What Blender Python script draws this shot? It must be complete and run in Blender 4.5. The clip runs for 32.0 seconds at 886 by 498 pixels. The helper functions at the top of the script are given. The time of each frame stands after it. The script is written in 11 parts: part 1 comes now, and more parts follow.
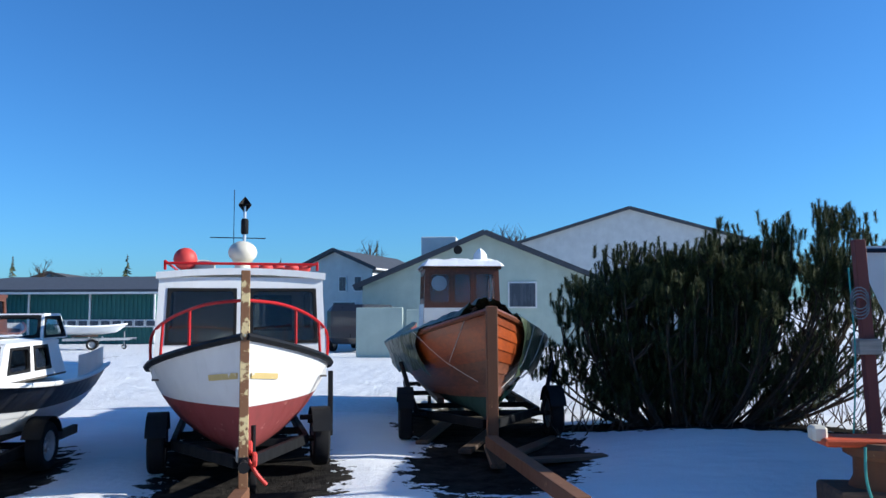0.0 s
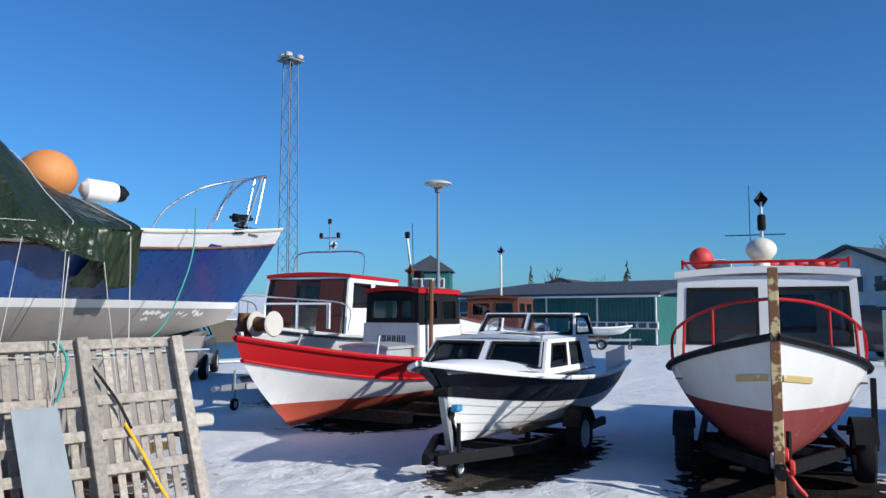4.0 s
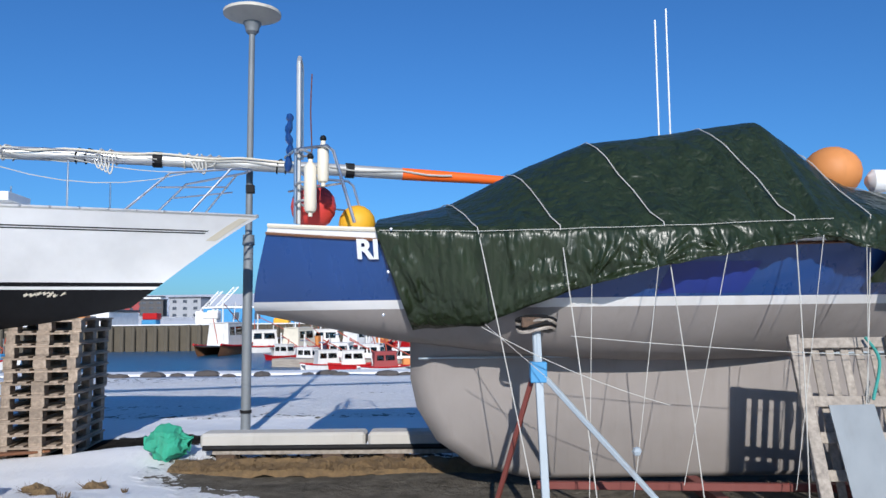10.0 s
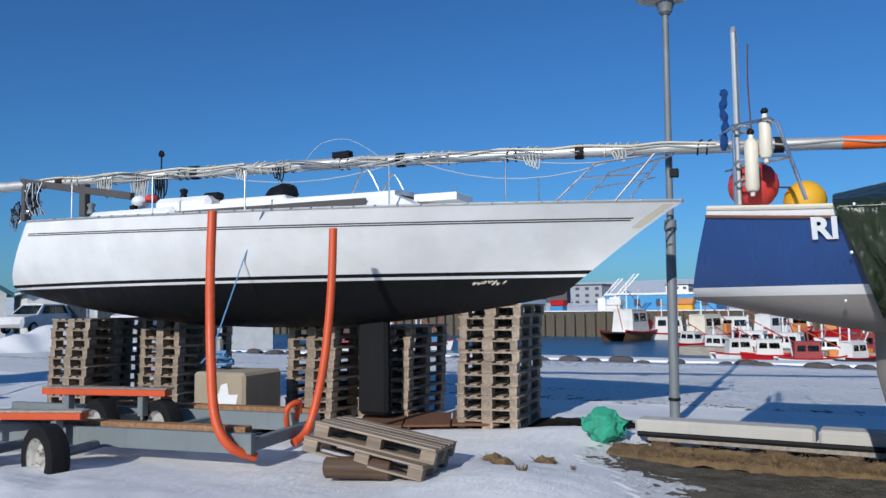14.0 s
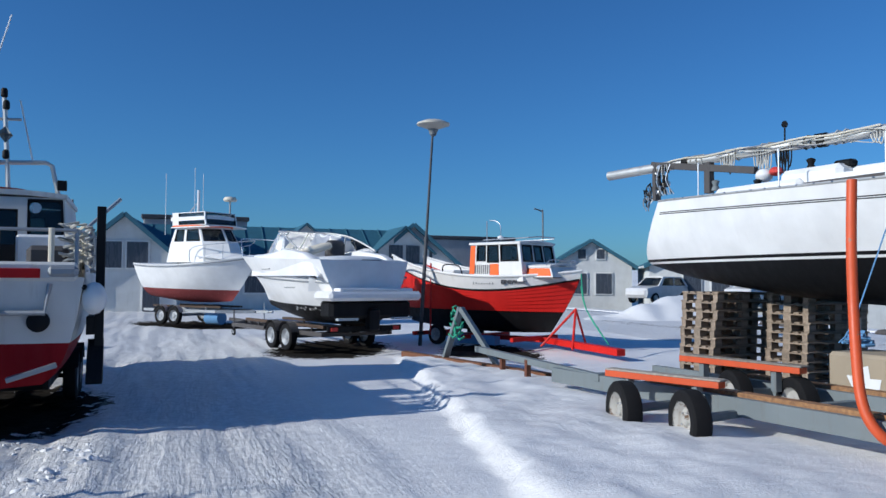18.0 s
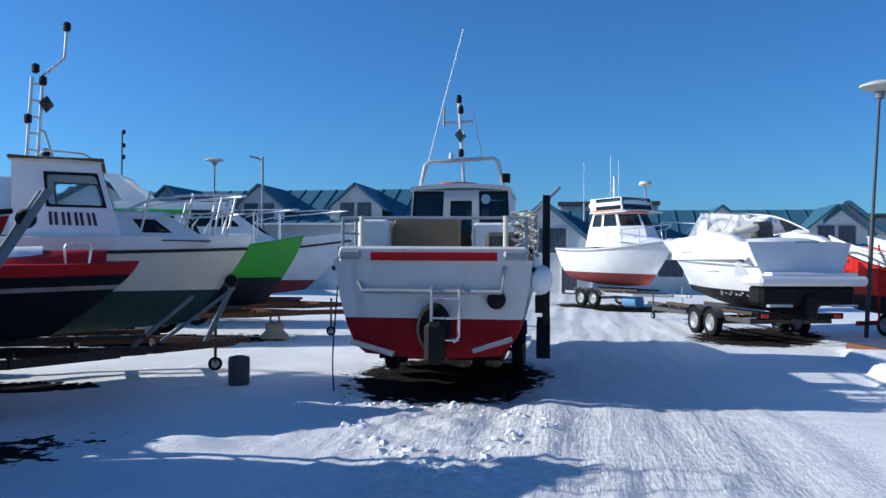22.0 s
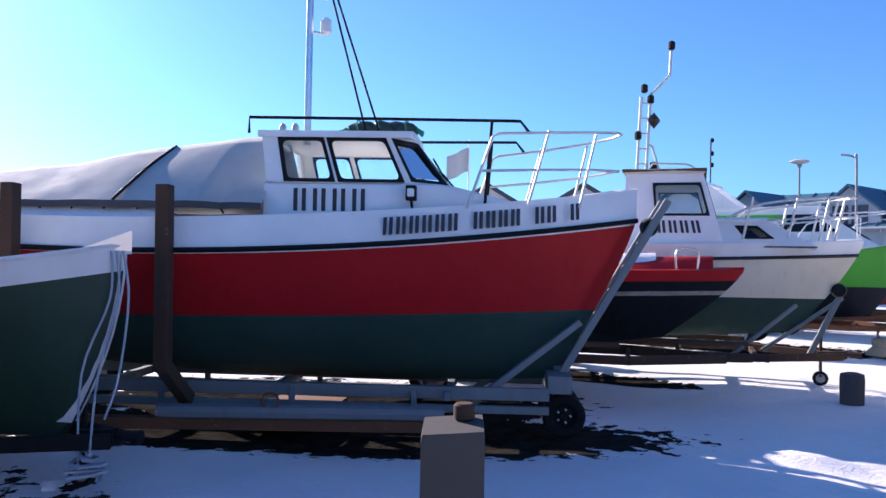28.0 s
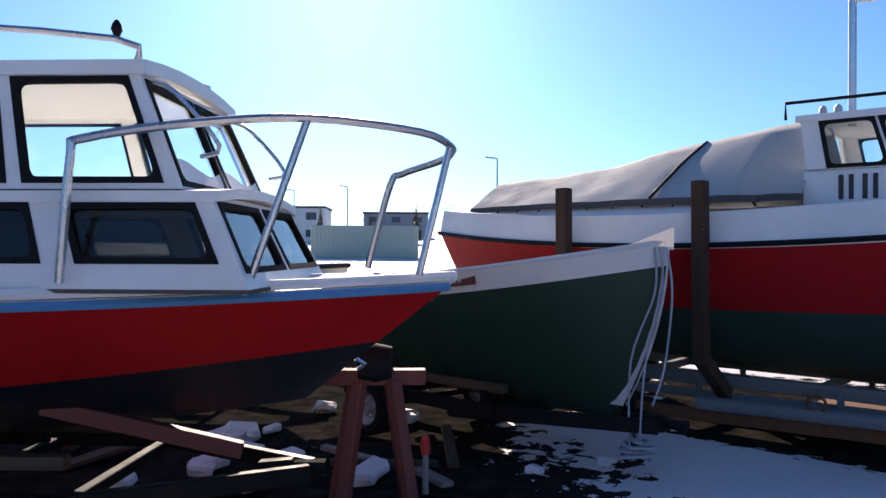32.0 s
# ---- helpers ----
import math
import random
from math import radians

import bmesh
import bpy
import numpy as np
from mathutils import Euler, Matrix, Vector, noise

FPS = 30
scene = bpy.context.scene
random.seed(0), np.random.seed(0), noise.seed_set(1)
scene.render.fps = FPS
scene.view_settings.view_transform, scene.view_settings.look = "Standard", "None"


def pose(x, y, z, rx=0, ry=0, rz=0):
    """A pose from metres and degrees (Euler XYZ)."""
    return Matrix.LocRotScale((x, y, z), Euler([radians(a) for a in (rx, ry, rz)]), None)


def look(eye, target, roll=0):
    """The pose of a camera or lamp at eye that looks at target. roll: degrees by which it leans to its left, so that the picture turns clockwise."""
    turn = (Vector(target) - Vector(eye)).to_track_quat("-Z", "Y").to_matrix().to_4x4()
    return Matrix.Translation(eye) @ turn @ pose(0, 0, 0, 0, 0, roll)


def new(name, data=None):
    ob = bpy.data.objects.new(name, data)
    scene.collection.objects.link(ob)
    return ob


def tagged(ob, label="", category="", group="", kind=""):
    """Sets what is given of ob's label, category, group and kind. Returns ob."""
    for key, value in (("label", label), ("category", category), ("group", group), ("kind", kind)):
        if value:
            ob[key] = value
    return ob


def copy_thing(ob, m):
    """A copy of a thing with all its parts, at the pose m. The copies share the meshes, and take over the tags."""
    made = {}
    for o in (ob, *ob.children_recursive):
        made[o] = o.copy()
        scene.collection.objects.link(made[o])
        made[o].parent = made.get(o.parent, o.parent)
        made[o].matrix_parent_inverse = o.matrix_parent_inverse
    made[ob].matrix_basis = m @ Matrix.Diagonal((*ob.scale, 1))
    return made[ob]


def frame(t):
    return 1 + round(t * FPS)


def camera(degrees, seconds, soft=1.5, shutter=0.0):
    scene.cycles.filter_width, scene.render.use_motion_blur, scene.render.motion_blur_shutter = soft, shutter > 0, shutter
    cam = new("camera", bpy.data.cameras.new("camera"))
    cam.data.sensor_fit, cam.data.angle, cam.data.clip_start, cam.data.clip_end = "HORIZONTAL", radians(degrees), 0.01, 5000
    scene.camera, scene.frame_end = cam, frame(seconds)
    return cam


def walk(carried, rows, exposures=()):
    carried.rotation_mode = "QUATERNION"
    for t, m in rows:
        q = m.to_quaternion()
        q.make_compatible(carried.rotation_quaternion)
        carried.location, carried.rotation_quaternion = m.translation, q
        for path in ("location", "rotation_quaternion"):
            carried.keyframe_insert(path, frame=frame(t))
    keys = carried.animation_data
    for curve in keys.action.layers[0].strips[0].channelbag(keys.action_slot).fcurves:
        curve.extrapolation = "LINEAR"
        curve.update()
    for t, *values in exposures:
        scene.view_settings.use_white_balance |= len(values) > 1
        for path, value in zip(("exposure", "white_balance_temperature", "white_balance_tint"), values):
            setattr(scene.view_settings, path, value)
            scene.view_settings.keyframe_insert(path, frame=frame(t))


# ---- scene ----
cam = camera(59.0, 32.0)
METRES, EYE, TILT, LEAN, TURN = 8.0, 1.6, 3.7, 0.0, 0.0
PATH = [
    (0, (-0.073, 0.46, 1.641), (-0.228, 2.448, 1.792), -0.2),
    (0.5, (-0.083, 0.471, 1.63), (-0.325, 2.451, 1.778), -0.3),
    (1, (-0.125, 0.457, 1.623), (-0.496, 2.417, 1.766), -0.3),
    (1.5, (-0.202, 0.453, 1.591), (-0.698, 2.385, 1.739), -0.4),
    (2, (-0.238, 0.44, 1.595), (-0.916, 2.316, 1.74), -0.3),
    (2.5, (-0.272, 0.42, 1.602), (-1.124, 2.224, 1.744), -0.2),
    (3, (-0.284, 0.404, 1.607), (-1.302, 2.119, 1.753), -0.2),
    (3.5, (-0.298, 0.398, 1.603), (-1.448, 2.026, 1.758), -0.1),
    (5.5, (-0.342, 0.323, 1.594), (-1.897, 1.569, 1.77), -0.1),
    (6, (-0.361, 0.306, 1.593), (-1.995, 1.445, 1.77), -0.1),
    (6.5, (-0.362, 0.275, 1.603), (-2.083, 1.279, 1.778), -0.1),
    (7, (-0.389, 0.255, 1.596), (-2.183, 1.121, 1.772), -0.2),
    (7.5, (-0.403, 0.227, 1.6), (-2.26, 0.949, 1.772), -0.2),
    (8, (-0.405, 0.194, 1.602), (-2.31, 0.778, 1.775), -0.3),
    (8.5, (-0.412, 0.16, 1.604), (-2.359, 0.581, 1.776), -0.4),
    (9, (-0.429, 0.116, 1.603), (-2.403, 0.395, 1.771), -0.5),
    (9.5, (-0.426, 0.077, 1.615), (-2.416, 0.199, 1.779), -0.6),
    (10, (-0.437, 0.048, 1.605), (-2.43, 0.021, 1.77), -0.7),
    (10.5, (-0.453, 0.015, 1.602), (-2.438, -0.169, 1.765), -0.8),
    (11, (-0.466, -0.019, 1.599), (-2.434, -0.342, 1.758), -0.8),
    (11.5, (-0.464, -0.064, 1.599), (-2.403, -0.53, 1.755), -0.9),
    (12, (-0.463, -0.117, 1.591), (-2.375, -0.685, 1.742), -0.7),
    (12.5, (-0.463, -0.167, 1.594), (-2.333, -0.861, 1.739), -0.8),
    (13, (-0.45, -0.201, 1.579), (-2.283, -0.988, 1.726), -0.9),
    (13.5, (-0.446, -0.263, 1.59), (-2.243, -1.129, 1.734), -0.9),
    (15.5, (-0.321, -0.379, 1.623), (-1.758, -1.763, 1.768), 0.4),
    (16, (-0.356, -0.435, 1.592), (-1.661, -1.944, 1.726), 0.5),
    (16.5, (-0.283, -0.411, 1.613), (-1.405, -2.063, 1.724), 0.5),
    (17, (-0.266, -0.423, 1.608), (-1.199, -2.189, 1.712), 0.7),
    (17.5, (-0.239, -0.451, 1.627), (-0.985, -2.304, 1.717), 0.4),
    (18, (-0.231, -0.472, 1.612), (-0.858, -2.369, 1.693), 0.4),
    (18.5, (-0.18, -0.467, 1.611), (-0.725, -2.39, 1.682), 0.4),
    (19, (-0.141, -0.483, 1.605), (-0.567, -2.436, 1.67), 0.5),
    (19.5, (-0.064, -0.5, 1.591), (-0.334, -2.481, 1.647), 0.5),
    (20, (0.016, -0.487, 1.607), (-0.101, -2.483, 1.65), 0.5),
    (20.5, (0.04, -0.476, 1.58), (0.09, -2.475, 1.625), 0.4),
    (21, (0.077, -0.469, 1.59), (0.272, -2.459, 1.629), 0.4),
    (21.5, (0.084, -0.453, 1.591), (0.379, -2.431, 1.626), 0.3),
    (22, (0.094, -0.443, 1.593), (0.47, -2.407, 1.627), 0.4),
    (22.5, (0.121, -0.45, 1.583), (0.597, -2.392, 1.621), 0.4),
    (23, (0.155, -0.445, 1.579), (0.752, -2.353, 1.615), 0.6),
    (23.5, (0.205, -0.438, 1.578), (0.912, -2.309, 1.612), 0.7),
    (24, (0.234, -0.417, 1.584), (1.064, -2.236, 1.612), 0.6),
    (24.5, (0.26, -0.409, 1.589), (1.197, -2.175, 1.63), 0.6),
    (25, (0.281, -0.397, 1.592), (1.33, -2.099, 1.637), 0.6),
    (25.5, (0.28, -0.392, 1.6), (1.423, -2.032, 1.65), 0.7),
    (27.5, (0.398, -0.291, 1.592), (1.867, -1.649, 1.631), 1.5),
    (28, (0.419, -0.308, 1.597), (1.975, -1.564, 1.627), 1.1),
    (28.5, (0.407, -0.299, 1.595), (2.038, -1.456, 1.621), 1.1),
    (29, (0.411, -0.301, 1.596), (2.119, -1.34, 1.616), 0.9),
    (29.5, (0.415, -0.306, 1.598), (2.192, -1.223, 1.61), 0.7),
    (30, (0.395, -0.287, 1.596), (2.251, -1.034, 1.603), 0.6),
    (30.5, (0.367, -0.266, 1.593), (2.281, -0.846, 1.599), 0.7),
    (31, (0.333, -0.241, 1.59), (2.29, -0.654, 1.592), 0.5),
    (31.5, (0.433, -0.162, 1.594), (2.416, -0.423, 1.593), 0.3),
    (32, (0.426, -0.142, 1.599), (2.424, -0.227, 1.6), 0.2),
]
EXPOSE = [(0,.5,6300,7),(2,.42,6300,8),(3,.2,6400,8),(6,.02,6400,9),(9,-.02,6300,10),(11,-.15,6400,11),(13,-.4,6400,10),(16,-.32,6200,8),(19,-.22,6200,8),(21,.05,6200,8),(25,.4,6500,11),(28,.9,6900,25),(30,.95,7300,24),(32,.5,8000,22)]
walk(cam, [(t, look(eye, target, roll)) for t, eye, target, roll in PATH], EXPOSE)

# ---- world, sun ----
SUN_YAW, SUN_EL = 274.8, 24.8
world = bpy.data.worlds.new("world")
scene.world = world
world.use_nodes = True
wn = world.node_tree
sky = wn.nodes.new("ShaderNodeTexSky")
sky.sky_type = "NISHITA"
sky.sun_disc = False
sky.sun_elevation = radians(SUN_EL)
sky.sun_rotation = radians(85.2)
sky.air_density, sky.dust_density, sky.ozone_density = 1.0, 0.5, 4.0
wn.nodes["Background"].inputs["Strength"].default_value = 0.085
tint = wn.nodes.new("ShaderNodeMix")
tint.data_type, tint.blend_type = "RGBA", "MULTIPLY"
tint.inputs[0].default_value = 1.0
tint.inputs[7].default_value = (0.47, 0.95, 1.43, 1)
wn.links.new(sky.outputs[0], tint.inputs[6])
wn.links.new(tint.outputs[2], wn.nodes["Background"].inputs["Color"])
sun_data = bpy.data.lights.new("sun", "SUN")
sun_data.energy, sun_data.angle, sun_data.color = 5.0, radians(0.6), (1.0, 0.96, 0.9)
sun = new("sun", sun_data)
_s = Vector((-math.sin(radians(SUN_YAW)) * math.cos(radians(SUN_EL)), math.cos(radians(SUN_YAW)) * math.cos(radians(SUN_EL)), math.sin(radians(SUN_EL))))
sun.matrix_world = look(_s * 60, (0, 0, 0))

# ---- materials ----
MATS = {}


def shader(name):
    m = bpy.data.materials.new(name)
    m.use_nodes = True
    MATS[name] = m
    nt = m.node_tree
    b = nt.nodes["Principled BSDF"]
    tc = nt.nodes.new("ShaderNodeTexCoord")
    return m, nt, b, tc


def noise_node(nt, tc, scale, detail=4.0, rough=0.55, stretch=(1, 1, 1), space="Object"):
    mp = nt.nodes.new("ShaderNodeMapping")
    mp.inputs["Scale"].default_value = stretch
    n = nt.nodes.new("ShaderNodeTexNoise")
    n.inputs["Scale"].default_value = scale
    n.inputs["Detail"].default_value = detail
    n.inputs["Roughness"].default_value = rough
    nt.links.new(tc.outputs[space], mp.inputs[0])
    nt.links.new(mp.outputs[0], n.inputs["Vector"])
    return n.outputs["Fac"]


def ramp_node(nt, fac, lo, hi, a=(0, 0, 0), b=(1, 1, 1)):
    r = nt.nodes.new("ShaderNodeValToRGB")
    r.color_ramp.elements[0].position, r.color_ramp.elements[1].position = lo, hi
    r.color_ramp.elements[0].color, r.color_ramp.elements[1].color = (*a, 1), (*b, 1)
    nt.links.new(fac, r.inputs[0])
    return r.outputs["Color"]


def mix_node(nt, fac, a, b, kind="MIX"):
    x = nt.nodes.new("ShaderNodeMix")
    x.data_type, x.blend_type = "RGBA", kind
    for sock, val in ((x.inputs[0], fac), (x.inputs[6], a), (x.inputs[7], b)):
        if hasattr(val, "links") or isinstance(val, bpy.types.NodeSocket):
            nt.links.new(val, sock)
        elif isinstance(val, tuple):
            sock.default_value = (*val, 1)
        else:
            sock.default_value = val
    return x.outputs[2]


def bump_node(nt, b, height, strength, dist=0.01):
    n = nt.nodes.new("ShaderNodeBump")
    n.inputs["Strength"].default_value, n.inputs["Distance"].default_value = strength, dist
    nt.links.new(height, n.inputs["Height"])
    nt.links.new(n.outputs[0], b.inputs["Normal"])


def paint(name, col, rough=0.35, dirt=0.35, dirt_col=(0.12, 0.09, 0.06), grain=6.0, bump=0.08, metal=0.0, chips=None, coat=0.0, chip_at=0.62):
    """Painted or moulded surface: two scales of tone, run-down streaks, worn chips."""
    m, nt, b, tc = shader(name)
    big = noise_node(nt, tc, 1.6, 5)
    streak = noise_node(nt, tc, grain, 5, 0.6, (1.3, 1.3, 0.14))
    fine = noise_node(nt, tc, 60, 3)
    dark = tuple(c * 0.86 for c in col)
    c1 = mix_node(nt, ramp_node(nt, big, 0.35, 0.7), col, dark)
    c2 = mix_node(nt, ramp_node(nt, streak, 0.56, 0.86, (0, 0, 0), (dirt, dirt, dirt)), c1, dirt_col)
    if chips:
        c2 = mix_node(nt, ramp_node(nt, noise_node(nt, tc, 9, 6, 0.7), chip_at, chip_at + 0.04), c2, chips)
    nt.links.new(c2, b.inputs["Base Color"])
    rr = ramp_node(nt, streak, 0.3, 0.8, (rough,) * 3, (min(1, rough + 0.3),) * 3)
    nt.links.new(rr, b.inputs["Roughness"])
    b.inputs["Metallic"].default_value = metal
    b.inputs["Coat Weight"].default_value = coat
    if bump:
        bump_node(nt, b, fine, bump, 0.004)
    return m


def wood(name, col, dark, rough=0.75, along=(0.06, 1, 1), scale=22):
    m, nt, b, tc = shader(name)
    g = noise_node(nt, tc, scale, 6, 0.65, along)
    w = noise_node(nt, tc, 2.5, 3)
    oi = nt.nodes.new("ShaderNodeObjectInfo")
    base = mix_node(nt, ramp_node(nt, g, 0.35, 0.68), dark, col)
    base = mix_node(nt, ramp_node(nt, w, 0.4, 0.75, (0, 0, 0), (0.45,) * 3), base, dark)
    tone = nt.nodes.new("ShaderNodeHueSaturation")
    mr = nt.nodes.new("ShaderNodeMapRange")
    mr.inputs["To Min"].default_value, mr.inputs["To Max"].default_value = 0.75, 1.2
    nt.links.new(oi.outputs["Random"], mr.inputs["Value"])
    nt.links.new(mr.outputs[0], tone.inputs["Value"])
    nt.links.new(base, tone.inputs["Color"])
    nt.links.new(tone.outputs[0], b.inputs["Base Color"])
    b.inputs["Roughness"].default_value = rough
    bump_node(nt, b, g, 0.35, 0.006)
    return m


def glass(name, tint=(0.9, 0.95, 0.97), rough=0.02):
    m, nt, b, tc = shader(name)
    b.inputs["Base Color"].default_value = (*tint, 1)
    b.inputs["Transmission Weight"].default_value = 1.0
    b.inputs["Roughness"].default_value = rough
    b.inputs["IOR"].default_value = 1.45
    return m


GEL_WHITE = paint("gelcoat_white", (0.83, 0.83, 0.82), 0.3, 0.12, (0.5, 0.46, 0.4))
PAINT_WHITE = paint("paint_white", (0.76, 0.75, 0.73), 0.42, 0.22, (0.3, 0.24, 0.16))
GRIMY = paint("grimy_white_paint", (0.66, 0.65, 0.62), 0.5, 0.6, (0.17, 0.11, 0.06), grain=4.0)
CREAM = paint("paint_cream", (0.72, 0.66, 0.53), 0.4, 0.3, (0.25, 0.2, 0.12))
BOTTLE_GREEN = paint("paint_bottle_green", (0.008, 0.042, 0.026), 0.45, 0.35, (0.02, 0.03, 0.02))
CRIMSON = paint("paint_crimson", (0.26, 0.003, 0.009), 0.6, 0.4, (0.07, 0.004, 0.006))
BRIGHT_RED = paint("paint_bright_red", (0.6, 0.016, 0.012), 0.4, 0.3, (0.3, 0.012, 0.01))
RED = paint("paint_red", (0.44, 0.009, 0.012), 0.4, 0.3, (0.2, 0.01, 0.01))
DEEP_RED = paint("antifoul_red", (0.24, 0.05, 0.05), 0.6, 0.5, (0.1, 0.05, 0.04), chips=(0.34, 0.14, 0.12))
ORANGE_RED = paint("antifoul_orange", (0.42, 0.07, 0.035), 0.6, 0.4)
NAVY = paint("paint_navy", (0.012, 0.055, 0.2), 0.2, 0.2, (0.02, 0.06, 0.16), coat=0.3)
BLACK = paint("paint_black", (0.006, 0.0065, 0.008), 0.5, 0.4, (0.018, 0.016, 0.015))
DARK_BLUE = paint("paint_midnight", (0.006, 0.008, 0.015), 0.35, 0.3, (0.06, 0.06, 0.06))
GREEN = paint("paint_green", (0.010, 0.075, 0.042), 0.35, 0.35, (0.05, 0.06, 0.04))
LIME = paint("paint_lime", (0.04, 0.34, 0.03), 0.35, 0.2, (0.1, 0.25, 0.02))
ANTI_GREEN = paint("antifoul_green", (0.024, 0.062, 0.052), 0.6, 0.45, (0.03, 0.04, 0.035))
ANTI_GREY = paint("primer_grey", (0.30, 0.27, 0.25), 0.55, 0.35, (0.2, 0.17, 0.15), bump=0.15)
SLATE = paint("antifoul_slate", (0.085, 0.08, 0.08), 0.6, 0.4, (0.17, 0.17, 0.17))
ORANGE = paint("paint_orange", (0.62, 0.085, 0.02), 0.4, 0.35, (0.2, 0.06, 0.03), chips=(0.3, 0.16, 0.1))
HI_ORANGE = paint("signal_orange", (0.9, 0.13, 0.006), 0.5, 0.15, (0.6, 0.1, 0.01))
BUOY_ORANGE = paint("buoy_orange", (0.62, 0.24, 0.07), 0.5, 0.4, (0.3, 0.14, 0.06))
BUOY_RED = paint("buoy_red", (0.62, 0.05, 0.04), 0.45, 0.2)
BUOY_YELLOW = paint("buoy_yellow", (0.8, 0.42, 0.02), 0.45, 0.2)
GALV = paint("galvanised_steel", (0.36, 0.38, 0.4), 0.42, 0.3, (0.16, 0.15, 0.14), metal=0.55)
STEEL = paint("stainless_steel", (0.62, 0.63, 0.65), 0.2, 0.15, (0.4, 0.38, 0.36), metal=0.95, bump=0.0)
ALU = paint("aluminium", (0.62, 0.62, 0.6), 0.35, 0.25, (0.4, 0.38, 0.34), metal=0.6)
RUST = paint("rusty_steel", (0.16, 0.065, 0.03), 0.8, 0.5, (0.05, 0.025, 0.015), chips=(0.3, 0.14, 0.06), bump=0.3)
RIM_WORN = paint("worn_wheel_paint", (0.42, 0.41, 0.38), 0.7, 0.6, (0.12, 0.07, 0.04), chips=(0.13, 0.08, 0.05), chip_at=0.56)
RUST_PAINT = paint("worn_paint_on_rust", (0.26, 0.11, 0.045), 0.7, 0.5, (0.08, 0.035, 0.02), chips=(0.55, 0.4, 0.18), bump=0.25)
FLAKING = paint("flaking_post_paint", (0.2, 0.09, 0.04), 0.75, 0.5, (0.07, 0.03, 0.02), chips=(0.6, 0.47, 0.24), bump=0.3, chip_at=0.52)
OCHRE_BOARD = paint("flaking_ochre", (0.58, 0.43, 0.17), 0.6, 0.4, (0.75, 0.7, 0.6), chips=(0.75, 0.72, 0.66), chip_at=0.56)
ROPE_PALE = paint("rope_pale_blue", (0.36, 0.42, 0.48), 0.9, 0.2, bump=0.4)
POST_RUST = paint("dark_rusty_post", (0.06, 0.03, 0.018), 0.8, 0.5, (0.03, 0.018, 0.012), chips=(0.16, 0.08, 0.04), bump=0.3)
RED_BROWN = paint("red_brown_steel", (0.17, 0.04, 0.03), 0.55, 0.4, (0.05, 0.025, 0.02))
STEEL_GREY = paint("grey_painted_steel", (0.17, 0.2, 0.21), 0.5, 0.4, (0.12, 0.07, 0.04))
PALE_BLUE_STEEL = paint("pale_worn_steel", (0.36, 0.42, 0.46), 0.5, 0.5, (0.25, 0.18, 0.13))
CLAMP_BLUE = paint("clamp_blue", (0.05, 0.26, 0.5), 0.4, 0.3)
RUBBER = paint("rubber", (0.011, 0.011, 0.012), 0.8, 0.3, (0.03, 0.028, 0.026), bump=0.2)
CONCRETE = paint("concrete", (0.35, 0.29, 0.21), 0.9, 0.4, (0.14, 0.12, 0.1), bump=0.4)
POST_GREY = paint("weathered_post", (0.062, 0.06, 0.057), 0.9, 0.4, (0.045, 0.04, 0.036), bump=0.4)
KERB = paint("kerb_concrete", (0.5, 0.48, 0.44), 0.9, 0.35, (0.25, 0.22, 0.18), bump=0.4)
ROPE = paint("rope_white", (0.5, 0.49, 0.45), 0.9, 0.2, bump=0.5)
ROPE_BLUE = paint("rope_blue", (0.12, 0.28, 0.5), 0.85, 0.2, bump=0.5)
ROPE_TEAL = paint("rope_teal", (0.05, 0.3, 0.26), 0.85, 0.2, bump=0.5)
ROPE_GREEN = paint("netting_green", (0.03, 0.32, 0.2), 0.75, 0.3, bump=0.5)
CABLE_BLACK = paint("cable_black", (0.012, 0.012, 0.013), 0.6, 0.1, bump=0.0)
CANVAS = paint("canvas_grey", (0.45, 0.47, 0.46), 0.8, 0.35, (0.22, 0.22, 0.22), bump=0.3)
BOARD = paint("plain_board_grey", (0.24, 0.27, 0.29), 0.6, 0.2)
CARDBOARD = paint("cardboard_brown", (0.27, 0.19, 0.11), 0.85, 0.3)
NUMBER_DARK = paint("lettering_dark", (0.03, 0.032, 0.04), 0.5, 0.1, bump=0.0)
NUMBER_PALE = paint("lettering_pale", (0.74, 0.75, 0.76), 0.45, 0.1, bump=0.0)
WOOD_GREY = wood("weathered_pine", (0.42, 0.37, 0.31), (0.22, 0.19, 0.16))
WOOD_PALLET = wood("pallet_pine", (0.42, 0.33, 0.25), (0.19, 0.145, 0.105))
WOOD_DARK = wood("dark_timber", (0.12, 0.07, 0.04), (0.05, 0.03, 0.02))
WOOD_RAIL = wood("varnished_rail", (0.22, 0.1, 0.05), (0.1, 0.045, 0.025))
WOOD_ORANGE = wood("orange_varnish", (0.36, 0.065, 0.008), (0.2, 0.035, 0.006), 0.4)
WOOD_BROWN = wood("brown_varnish", (0.2, 0.06, 0.025), (0.09, 0.03, 0.014), 0.45)
WOOD_TRAILER = wood("trailer_plank", (0.36, 0.19, 0.08), (0.16, 0.08, 0.04))
GLASS = glass("window_glass")
GLASS_DARK = glass("tinted_glass", (0.18, 0.2, 0.2))
INTERIOR = paint("cabin_interior", (0.10, 0.085, 0.07), 0.8, 0.2)
INTERIOR_RED = paint("cabin_interior_red", (0.05, 0.008, 0.008), 0.7, 0.2)
